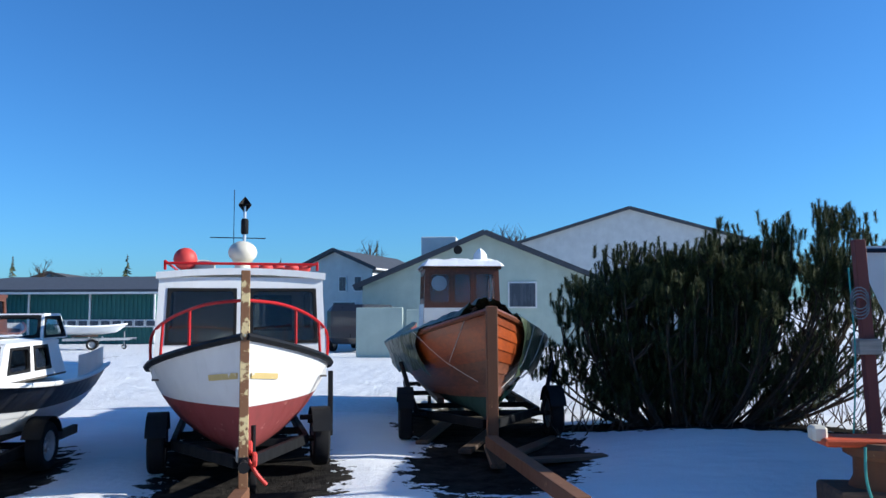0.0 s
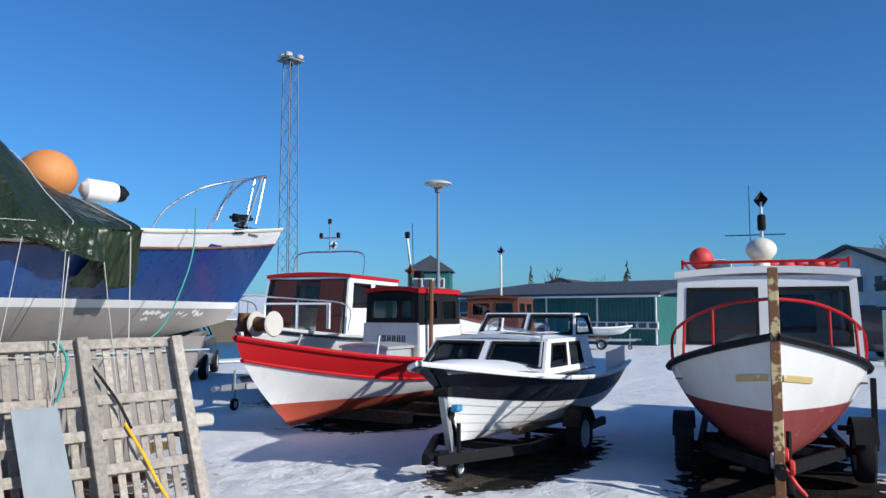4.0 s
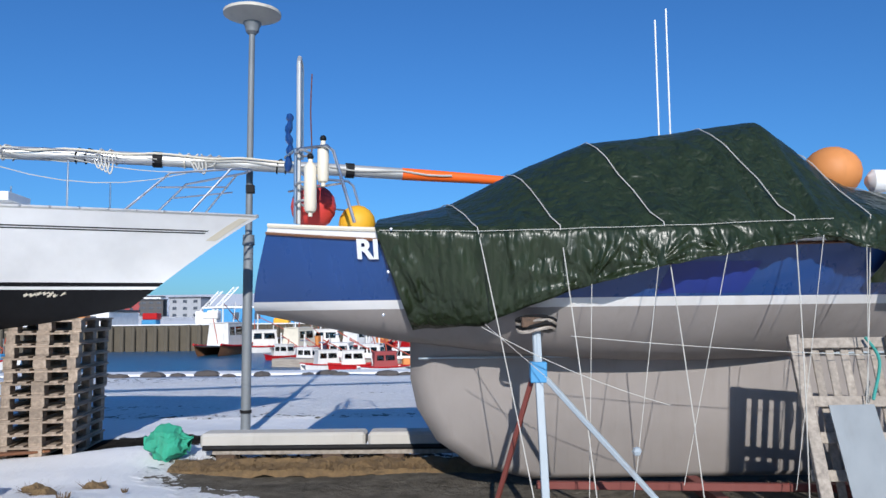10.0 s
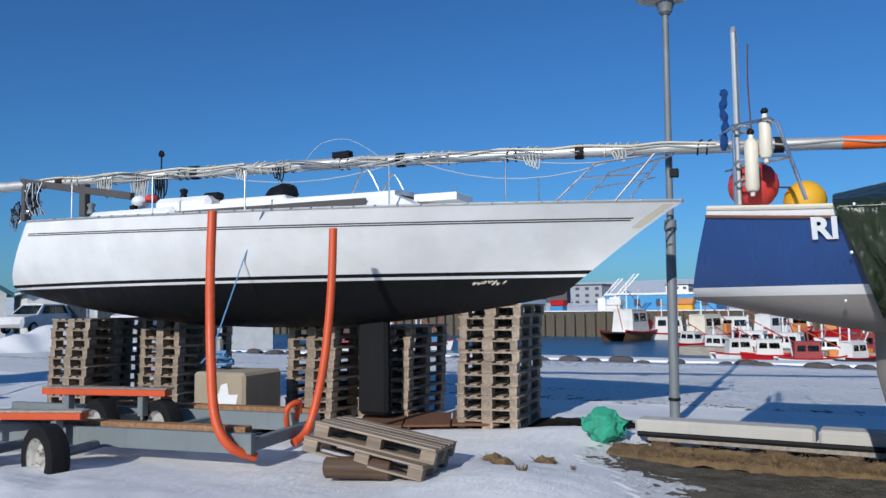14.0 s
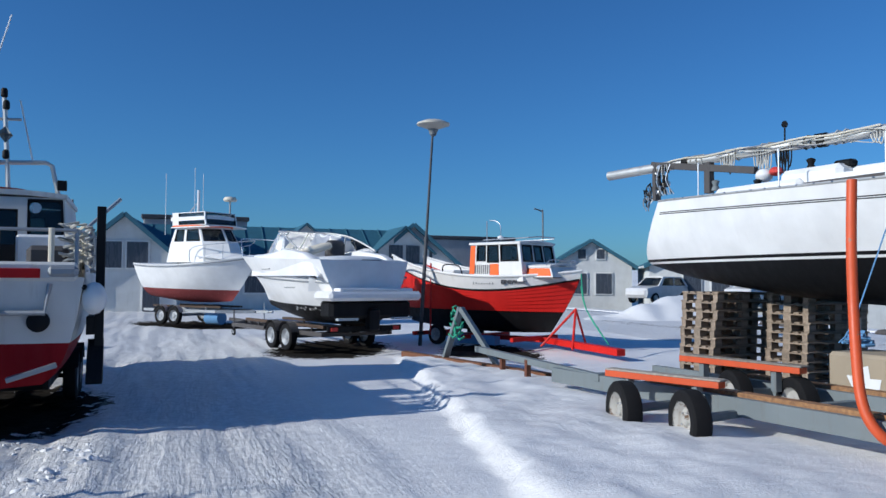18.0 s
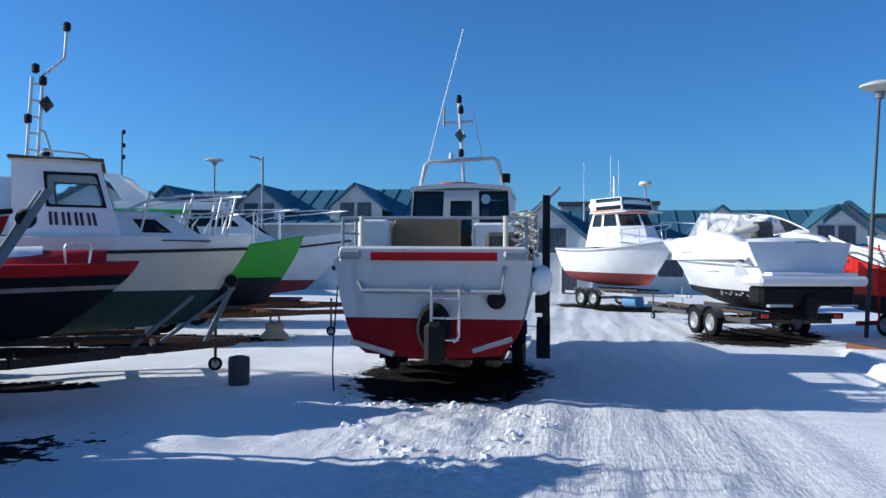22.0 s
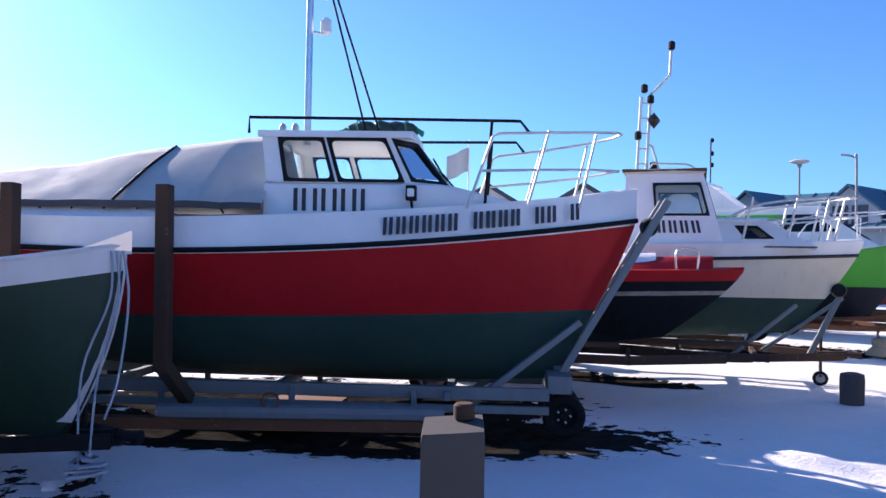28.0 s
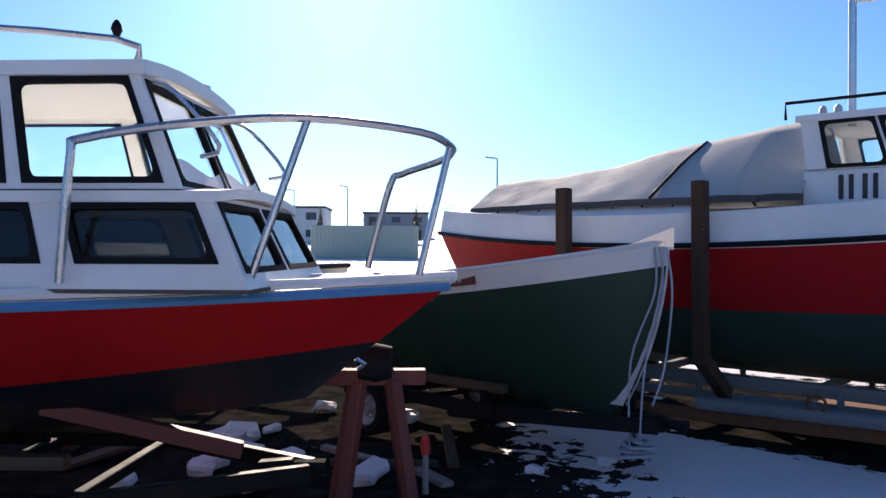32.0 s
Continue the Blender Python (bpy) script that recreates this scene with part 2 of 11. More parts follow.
LAMP_GREY = paint("lamp_steel", (0.2, 0.22, 0.235), 0.55, 0.55, (0.42, 0.41, 0.38), metal=0.3)
# darker copy of the lamp grey: a backlit pole's shade put into the colour
LAMP_BACKLIT = paint("lamp_steel_backlit", (0.07, 0.075, 0.085), 0.55, 0.4, (0.2, 0.19, 0.18), metal=0.3)
LAMP_HEAD = paint("lamp_head", (0.55, 0.52, 0.45), 0.5, 0.3)
BARE_TWIG = paint("bare_branch", (0.075, 0.05, 0.035), 0.9, 0.2)
BRICK_GREY = paint("facade_render", (0.62, 0.63, 0.62), 0.85, 0.25, (0.3, 0.28, 0.25))
FACADE_GREEN = paint("facade_pale", (0.46, 0.53, 0.45), 0.8, 0.3, (0.3, 0.3, 0.28))
ROOF_DARK = paint("roof_dark", (0.055, 0.06, 0.07), 0.6, 0.3, (0.1, 0.1, 0.1))
ROOF_TEAL = paint("roof_teal", (0.035, 0.13, 0.18), 0.45, 0.25, (0.08, 0.15, 0.18))
TEAL_WALL = paint("corrugated_teal", (0.016, 0.12, 0.11), 0.5, 0.25, (0.05, 0.1, 0.09))
TRIM_WHITE = paint("trim_white", (0.74, 0.74, 0.72), 0.6, 0.2)
QUAY = paint("quay_sheet_piles", (0.1, 0.085, 0.062), 0.8, 0.5, (0.05, 0.04, 0.03), bump=0.3)
ROCK = paint("rock_dark", (0.09, 0.08, 0.075), 0.9, 0.3, bump=0.5)
CAR_DARK = paint("car_paint_dark", (0.03, 0.03, 0.034), 0.25, 0.3, (0.1, 0.09, 0.08), coat=0.5)
CAR_WHITE = paint("car_paint_white", (0.68, 0.68, 0.68), 0.3, 0.3, coat=0.5)


def tarp(name, col, rough, wrinkle):
    """Woven plastic sheet: sharp creases at three scales, the coarse ones hanging down."""
    m, nt, b, tc = shader(name)

    def op(kind, x, y, z=None):
        n = nt.nodes.new("ShaderNodeMath")
        n.operation = kind
        for k, val in enumerate((x, y, z)):
            if val is None:
                continue
            if isinstance(val, float):
                n.inputs[k].default_value = val
            else:
                nt.links.new(val, n.inputs[k])
        return n.outputs[0]

    def crease(scale, stretch, detail):
        return op("ABSOLUTE", op("SUBTRACT", noise_node(nt, tc, scale, detail, 0.5, stretch), 0.5), 0.0)

    n1 = noise_node(nt, tc, 5, 6, 0.62, (1.9, 1.9, 0.4))
    ht = op("MULTIPLY", crease(1.7, (1.5, 1.5, 0.5), 3.0), 2.2)
    ht = op("MULTIPLY_ADD", crease(4.5, (1.6, 1.6, 0.6), 2.0), 0.9, ht)
    ht = op("MULTIPLY_ADD", crease(13.0, (1.2, 1.2, 0.7), 1.0), 0.16, ht)
    c = mix_node(nt, ramp_node(nt, n1, 0.35, 0.7), tuple(x * 0.7 for x in col), col)
    nt.links.new(c, b.inputs["Base Color"])
    b.inputs["Roughness"].default_value = rough
    bump_node(nt, b, ht, min(1.0, wrinkle * 0.75), 0.07)
    return m


# matt old paint
for mt in (RED, CRIMSON, BRIGHT_RED, DEEP_RED, ANTI_GREEN, BLACK, RUBBER, CABLE_BLACK, SLATE):
    mt.node_tree.nodes["Principled BSDF"].inputs["Specular IOR Level"].default_value = 0.22

TARP_GREEN = tarp("tarpaulin_green", (0.02, 0.032, 0.013), 0.36, 1.3)
TARP_OLIVE = tarp("tarpaulin_olive", (0.045, 0.068, 0.036), 0.4, 0.8)
TARP_TEAL = tarp("netting_teal", (0.012, 0.13, 0.08), 0.6, 1.0)

# snow and thawed asphalt share one ground; the mask is a vertex layer
m, nt, b, tc = shader("snow_ground")
at = nt.nodes.new("ShaderNodeAttribute")
at.attribute_name = "bare"
at2 = nt.nodes.new("ShaderNodeAttribute")
at2.attribute_name = "packed"
n_big = noise_node(nt, tc, 0.7, 6)
n_mid = noise_node(nt, tc, 5, 6, 0.65)
n_fine = noise_node(nt, tc, 38, 4, 0.6)
n_clod = noise_node(nt, tc, 11, 5, 0.7)
snowc = mix_node(nt, ramp_node(nt, n_big, 0.35, 0.7), (0.82, 0.82, 0.815), (0.74, 0.745, 0.755))
packc = mix_node(nt, ramp_node(nt, n_clod, 0.42, 0.66), (0.6, 0.6, 0.595), (0.79, 0.79, 0.785))
snowc = mix_node(nt, at2.outputs["Fac"], snowc, packc)
asph = mix_node(nt, ramp_node(nt, n_mid, 0.35, 0.7), (0.014, 0.013, 0.0125), (0.042, 0.038, 0.033))
asph = mix_node(nt, at2.outputs["Fac"], asph, mix_node(nt, ramp_node(nt, n_mid, 0.3, 0.7), (0.085, 0.075, 0.06), (0.17, 0.15, 0.12)))
edge = nt.nodes.new("ShaderNodeMath")
edge.operation = "MULTIPLY_ADD"
edge.inputs[1].default_value = 1.05
nt.links.new(n_mid, edge.inputs[0])
nt.links.new(at.outputs["Fac"], edge.inputs[2])
mask = ramp_node(nt, edge.outputs[0], 0.98, 1.06)
nt.links.new(mix_node(nt, mask, snowc, asph), b.inputs["Base Color"])
nt.links.new(ramp_node(nt, edge.outputs[0], 0.98, 1.06, (0.62,) * 3, (0.8,) * 3), b.inputs["Roughness"])
b.inputs["Subsurface Weight"].default_value = 0.0
nt.links.new(ramp_node(nt, edge.outputs[0], 0.98, 1.06, (0.4,) * 3, (0.0,) * 3), b.inputs["Specular IOR Level"])


def calc(op, x, y):
    n = nt.nodes.new("ShaderNodeMath")
    n.operation = op
    for k, val in enumerate((x, y)):
        if isinstance(val, float):
            n.inputs[k].default_value = val
        else:
            nt.links.new(val, n.inputs[k])
    return n.outputs[0]


# wind-packed surface everywhere; clods and wheel ruts where it is driven over
n_rut = noise_node(nt, tc, 1.0, 7, 0.68, (3.4, 0.6, 1))
n_drift = noise_node(nt, tc, 2.2, 4, 0.5, (1, 2.2, 1))
pk = at2.outputs["Fac"]
n_scrape = noise_node(nt, tc, 1.0, 5, 0.6, (26, 1.6, 1))
worn = ramp_node(nt, noise_node(nt, tc, 0.9, 3, 0.5, (1.0, 0.55, 1)), 0.42, 0.62)
scuff = calc("MULTIPLY", calc("ADD", calc("MULTIPLY", n_scrape, 0.28), calc("MULTIPLY", n_clod, 0.75)), calc("ADD", calc("MULTIPLY", worn, 0.8), 0.25))
rough_h = calc("MULTIPLY", calc("ADD", calc("MULTIPLY", n_rut, 1.35), scuff), pk)
calm_h = calc("ADD", calc("MULTIPLY", n_drift, 0.55), calc("MULTIPLY", n_fine, 0.16))
bare_h = calc("MULTIPLY", n_clod, calc("MULTIPLY", at.outputs["Fac"], 0.9))
bump_node(nt, b, calc("ADD", calc("ADD", rough_h, calm_h), bare_h), 0.75, 0.06)
SNOW_GROUND = m

m, nt, b, tc = shader("snow_cap")
nt.links.new(mix_node(nt, noise_node(nt, tc, 3, 5), (0.82, 0.82, 0.815), (0.76, 0.765, 0.77)), b.inputs["Base Color"])
b.inputs["Roughness"].default_value = 0.6
bump_node(nt, b, noise_node(nt, tc, 25, 5), 0.5, 0.02)
SNOW = m

m, nt, b, tc = shader("harbour_water")
b.inputs["Base Color"].default_value = (0.012, 0.085, 0.18, 1)
b.inputs["Roughness"].default_value = 0.28
bump_node(nt, b, noise_node(nt, tc, 2.4, 5, 0.65, (1, 0.4, 1)), 0.9, 0.16)
WATER = m

m, nt, b, tc = shader("pine_needles")
oi = nt.nodes.new("ShaderNodeNewGeometry")
nt.links.new(ramp_node(nt, oi.outputs["Random Per Island"], 0.0, 1.0, (0.014, 0.024, 0.008), (0.12, 0.135, 0.045)), b.inputs["Base Color"])
b.inputs["Roughness"].default_value = 0.7
NEEDLES = m

m, nt, b, tc = shader("dry_grass")
nt.links.new(mix_node(nt, noise_node(nt, tc, 14, 6), (0.3, 0.19, 0.085), (0.08, 0.055, 0.03)), b.inputs["Base Color"])
b.inputs["Roughness"].default_value = 0.9
bump_node(nt, b, noise_node(nt, tc, 60, 4), 1.0, 0.03)
DRY_GRASS = m

# ---- building kit ----
class Mesh:
    """Vertices and faces of one part."""

    def __init__(self):
        self.v, self.f = [], []

    def add(self, verts, faces):
        n = len(self.v)
        self.v += [tuple(p) for p in verts]
        self.f += [tuple(i + n for i in f) for f in faces]
        return self


_C = [(sx, sy, sz) for sx in (-1, 1) for sy in (-1, 1) for sz in (-1, 1)]


def _chamfer_faces():
    def idx(c, axis):
        return _C.index(c) * 3 + axis
    faces = []
    for axis in range(3):
        o = [a for a in range(3) if a != axis]
        for s in (-1, 1):
            loop = []
            for p, q in ((-1, -1), (1, -1), (1, 1), (-1, 1)):
                c = [0, 0, 0]
                c[axis], c[o[0]], c[o[1]] = s, p, q
                loop.append(idx(tuple(c), axis))
            faces.append(tuple(loop))
    for axis in range(3):
        o = [a for a in range(3) if a != axis]
        for p in (-1, 1):
            for q in (-1, 1):
                a, b_ = [0, 0, 0], [0, 0, 0]
                a[o[0]] = b_[o[0]] = p
                a[o[1]] = b_[o[1]] = q
                a[axis], b_[axis] = -1, 1
                faces.append((idx(tuple(a), o[0]), idx(tuple(b_), o[0]), idx(tuple(b_), o[1]), idx(tuple(a), o[1])))
    for c in _C:
        faces.append((idx(c, 0), idx(c, 1), idx(c, 2)))
    return faces


_CF = _chamfer_faces()


def box(m, c, size, M=None, bev=0.006):
    """A box with chamfered edges."""
    h = [s / 2 for s in size]
    e = min(bev, min(h) * 0.6)
    out = []
    for cc in _C:
        for axis in range(3):
            p = Vector([cc[i] * (h[i] if i == axis else h[i] - e) for i in range(3)])
            p = (M @ p if M else p) + Vector(c)
            out.append(p)
    return m.add(out, _CF)


def beam(m, a, b, w, h, up=(0, 0, 1), bev=0.005):
    """A chamfered bar from a to b, w wide and h high."""
    a, b = Vector(a), Vector(b)
    d = b - a
    x = d.normalized()
    u = Vector(up)
    if abs(x.dot(u)) > 0.98:
        u = Vector((1, 0, 0))
    y = u.cross(x).normalized()
    z = x.cross(y)
    M = Matrix((x, y, z)).transposed()
    return box(m, (a + b) / 2, (d.length, w, h), M, bev)


def tube(m, pts, r, n=8, caps=True, closed=False):
    """A round bar swept along points; r is one radius or one for each point."""
    P = [Vector(p) for p in pts]
    k = len(P)
    R = r if isinstance(r, (list, tuple)) else [r] * k
    verts, faces = [], []
    prev = None
    for i, p in enumerate(P):
        if closed:
            t = P[(i + 1) % k] - P[i - 1]
        else:
            t = P[min(i + 1, k - 1)] - P[max(i - 1, 0)]
        t.normalize()
        if prev is None:
            ref = Vector((0, 0, 1)) if abs(t.z) < 0.9 else Vector((1, 0, 0))
            u = t.cross(ref).normalized()
        else:
            u = (prev - t * prev.dot(t)).normalized()
        prev = u
        w = t.cross(u)
        for j in range(n):
            a = 2 * math.pi * j / n
            verts.append(p + (u * math.cos(a) + w * math.sin(a)) * R[i])
    rows = k if closed else k - 1
    for i in range(rows):
        i2 = (i + 1) % k
        for j in range(n):
            j2 = (j + 1) % n
            faces.append((i * n + j, i * n + j2, i2 * n + j2, i2 * n + j))
    if caps and not closed:
        faces.append(tuple(range(n - 1, -1, -1)))
        faces.append(tuple((k - 1) * n + j for j in range(n)))
    return m.add(verts, faces)


def curve_pts(ctrl, per=6):
    """Points of a smooth line through the control points."""
    P = [Vector(p) for p in ctrl]
    out = []
    for i in range(len(P) - 1):
        p0, p1, p2, p3 = P[max(i - 1, 0)], P[i], P[i + 1], P[min(i + 2, len(P) - 1)]
        for s in range(per):
            t = s / per
            out.append(0.5 * ((2 * p1) + (p2 - p0) * t + (2 * p0 - 5 * p1 + 4 * p2 - p3) * t * t + (3 * p1 - p0 - 3 * p2 + p3) * t ** 3))
    out.append(P[-1])
    return out


def sag(a, b, drop, k=8):
    a, b = Vector(a), Vector(b)
    return [a.lerp(b, i / k) - Vector((0, 0, drop * 4 * (i / k) * (1 - i / k))) for i in range(k + 1)]


def lathe(m, prof, n=16, M=None, caps=True):
    """A profile of (radius, height) turned round z."""
    verts, faces = [], []
    for r, z in prof:
        for j in range(n):
            a = 2 * math.pi * j / n
            p = Vector((r * math.cos(a), r * math.sin(a), z))
            verts.append(M @ p if M else p)
    for i in range(len(prof) - 1):
        for j in range(n):
            j2 = (j + 1) % n
            faces.append((i * n + j, i * n + j2, (i + 1) * n + j2, (i + 1) * n + j))
    if caps and prof[0][0] > 1e-5:
        faces.append(tuple(range(n - 1, -1, -1)))
    if caps and prof[-1][0] > 1e-5:
        faces.append(tuple((len(prof) - 1) * n + j for j in range(n)))
    return m.add(verts, faces)


def ball(m, c, r, n=16, squash=1.0, M=None):
    prof = [(max(1e-6, r * math.sin(math.pi * i / (n // 2))), -r * squash * math.cos(math.pi * i / (n // 2))) for i in range(n // 2 + 1)]
    T = Matrix.Translation(c)
    return lathe(m, prof, n, T @ M if M else T)


def grid(m, rows, closed=False):
    """Quads over rows of points."""
    n = len(rows[0])
    verts = [p for r in rows for p in r]
    faces = [(i * n + j, i * n + j + 1, (i + 1) * n + j + 1, (i + 1) * n + j) for i in range(len(rows) - 1) for j in range(n - 1)]
    return m.add(verts, faces)


def slab(m, quad, out, thick):
    """A plate over a quad (p00, p10, p11, p01), its face out metres off the quad along the normal."""
    q = [Vector(p) for p in quad]
    nrm = (q[1] - q[0]).cross(q[3] - q[0]).normalized()
    a = [p + nrm * out for p in q]
    b = [p + nrm * (out - thick) for p in q]
    return m.add(a + b, [(0, 1, 2, 3), (7, 6, 5, 4), (0, 4, 5, 1), (1, 5, 6, 2), (2, 6, 7, 3), (3, 7, 4, 0)])


def prism(m, poly, a, b):
    """A polygon of 3D points, moved by the vectors a and b and joined."""
    n = len(poly)
    va = [Vector(p) + Vector(a) for p in poly]
    vb = [Vector(p) + Vector(b) for p in poly]
    return m.add(va + vb, [tuple(range(n - 1, -1, -1)), tuple(n + i for i in range(n))] + [(i, (i + 1) % n, n + (i + 1) % n, n + i) for i in range(n)])


def link(name, m, mat, parent=None, label="", smooth=True, angle=35, weld=False):
    me = bpy.data.meshes.new(name)
    me.from_pydata(m.v, [], m.f)
    bm = bmesh.new()
    bm.from_mesh(me)
    if weld:
        bmesh.ops.remove_doubles(bm, verts=bm.verts, dist=1e-4)
    bmesh.ops.recalc_face_normals(bm, faces=bm.faces)
    bm.to_mesh(me)
    bm.free()
    me.materials.append(mat)
    if smooth:
        me.polygons.foreach_set("use_smooth", [True] * len(me.polygons))
        me.set_sharp_from_angle(angle=radians(angle))
    ob = new(name, me)
    if parent:
        ob.parent = parent
    if label:
        ob["label"] = label
    return ob


def part(name, m, mat, parent, label="", smooth=True, angle=35, weld=False):
    return link(name, m, mat, parent, label, smooth, angle, weld)


def share(name, ob, M, parent):
    """One more piece on the mesh of ob, set at M under parent."""
    o = new(name, ob.data)
    o.parent = parent
    o.matrix_local = M
    return o


def thing(name, label, category, loc=(0, 0, 0), yaw=0.0, group="", kind="", tilt=(0, 0)):
    e = new(name)
    e.empty_display_size = 0.2
    e.matrix_world = pose(*loc, tilt[0], tilt[1], yaw)
    return tagged(e, label, category, group, kind)


def heading(bow, stern):
    """Middle and turn of a boat whose bow and stern lie there in plan."""
    return ((bow[0] + stern[0]) / 2, (bow[1] + stern[1]) / 2, 0), math.degrees(math.atan2(bow[1] - stern[1], bow[0] - stern[0])), math.hypot(bow[0] - stern[0], bow[1] - stern[1])


def mixf(a, b, t):
    return a + (b - a) * t


class Hull:
    """A boat's skin: bow at +x, keel and sheer heights given at stern, middle and bow."""

    def __init__(self, L, B, sheer, keel, rake=0.6, back=0.1, pm=0.36, pb=0.85, wide=0.8, um=0.42, e=2.3, kb=1.3, aft=0.0):
        self.L, self.B, self.sheer, self.keel, self.aft = L, B, sheer, keel, aft
        self.rake, self.back, self.pm, self.pb, self.wide, self.um, self.e, self.kb = rake, back, pm, pb, wide, um, e, kb

    @staticmethod
    def quad(k, u):
        a, b, c = k
        return a * (2 * u - 1) * (u - 1) + b * 4 * u * (1 - u) + c * u * (2 * u - 1)

    def zs(self, u):
        return self.quad(self.sheer, u)

    def zk(self, u):
        return self.quad(self.keel, u)

    def half(self, u):
        if u > self.um:
            return self.B / 2 * max(0.0, 1 - ((u - self.um) / (1 - self.um)) ** self.e)
        return self.B / 2 * (self.wide + (1 - self.wide) * (1 - ((self.um - u) / self.um) ** 2))

    def at(self, u, z, side, out=0.0):
        zs, zk = self.zs(u), self.zk(u)
        t = min(1.0, max(0.0, (z - zk) / (zs - zk)))
        x0 = -self.L / 2 + self.aft + self.back * (1 - t)
        x1 = self.L / 2 - self.rake * (1 - t) ** self.kb
        p = mixf(self.pm, self.pb, u ** 2.2)
        y = self.half(u) * t ** p
        return Vector((x0 + (x1 - x0) * u, side * (y + out), zk + (zs - zk) * t))

    @staticmethod
    def val(f, u):
        return f(u) if callable(f) else f

    def strip(self, m, lo, hi, nu=36, nv=8, out=0.0, u0=0.0, u1=1.0, sides=(-1, 1), lap=0.0):
        for s in sides:
            rows = []
            for i in range(nu + 1):
                u = mixf(u0, u1, i / nu)
                a = self.zk(u) if lo is None else max(self.zk(u), min(self.zs(u), self.val(lo, u)))
                b_ = self.zs(u) if hi is None else max(self.zk(u), min(self.zs(u), self.val(hi, u)))
                rows.append([self.at(u, mixf(a, b_, j / nv), s, out + lap * (1 - j / nv)) for j in range(nv + 1)])
            grid(m, rows)
        return m

    def transom(self, m, lo, hi, nv=8, out=0.0):
        a = self.zk(0) if lo is None else max(lo, self.zk(0))
        b_ = self.zs(0) if hi is None else min(hi, self.zs(0))
        rows = [[self.at(0, mixf(a, b_, j / nv), s) - Vector((out, 0, 0)) for s in (-1, 0, 1)] for j in range(nv + 1)]
        return grid(m, rows)

    def deck(self, m, drop=0.06, nu=30, u0=0.0, u1=1.0, inset=0.02, camber=0.03):
        rows = []
        for i in range(nu + 1):
            u = mixf(u0, u1, i / nu)
            z = self.zs(u) - drop
            a, b_ = self.at(u, z, -1, -inset), self.at(u, z, 1, -inset)
            if a.y > b_.y:
                a.y = b_.y = 0
            rows.append([a.lerp(b_, j / 6) + Vector((0, 0, camber * (1 - (j / 3 - 1) ** 2))) for j in range(7)])
        return grid(m, rows)

    def line(self, side, dz=0.0, out=0.0, k=30, u0=0.0, u1=1.0, z=None):
        pts = []
        for i in range(k + 1):
            u = mixf(u0, u1, i / k)
            zz = self.zs(u) + dz if z is None else self.val(z, u)
            p = self.at(u, min(zz, self.zs(u)), side, out)
            p.z = zz
            pts.append(p)
        return pts

    def belt(self, m, dz, out, r, n=6, z=None, u1=1.0, u0=0.0):
        for s in (-1, 1):
            tube(m, self.line(s, dz, out, z=z, u1=u1, u0=u0), r, n)
        return m


def gasket_ring(q, nrm, face=0.022, lap=0.01):
    """A rubber frame in an opening, with rounded inner corners."""
    mid = sum(q, Vector()) / 4
    ins, outs = [], []
    for e in range(4):
        c, p, n = q[e], q[e - 1], q[(e + 1) % 4]
        a, b_ = (p - c), (n - c)
        r = min(0.055, a.length * 0.3, b_.length * 0.3)
        a.normalize()
        b_.normalize()
        s = c + (a + b_) * face
        for k in range(6):
            t = k / 5
            p0, p1, p2 = s + a * r, s, s + b_ * r
            ins.append(p0.lerp(p1, t).lerp(p1.lerp(p2, t), t))
            outs.append(c - (a + b_) * lap)
    m = Mesh()
    n = len(ins)
    v = [p + nrm * 0.008 for p in outs] + [p + nrm * 0.008 for p in ins] + [p - nrm * 0.03 for p in ins] + [p - nrm * 0.004 for p in outs]
    f = []
    for i in range(n):
        j = (i + 1) % n
        f += [(i, j, n + j, n + i), (n + i, n + j, 2 * n + j, 2 * n + i), (3 * n + i, 3 * n + j, j, i)]
    return m.add(v, f)


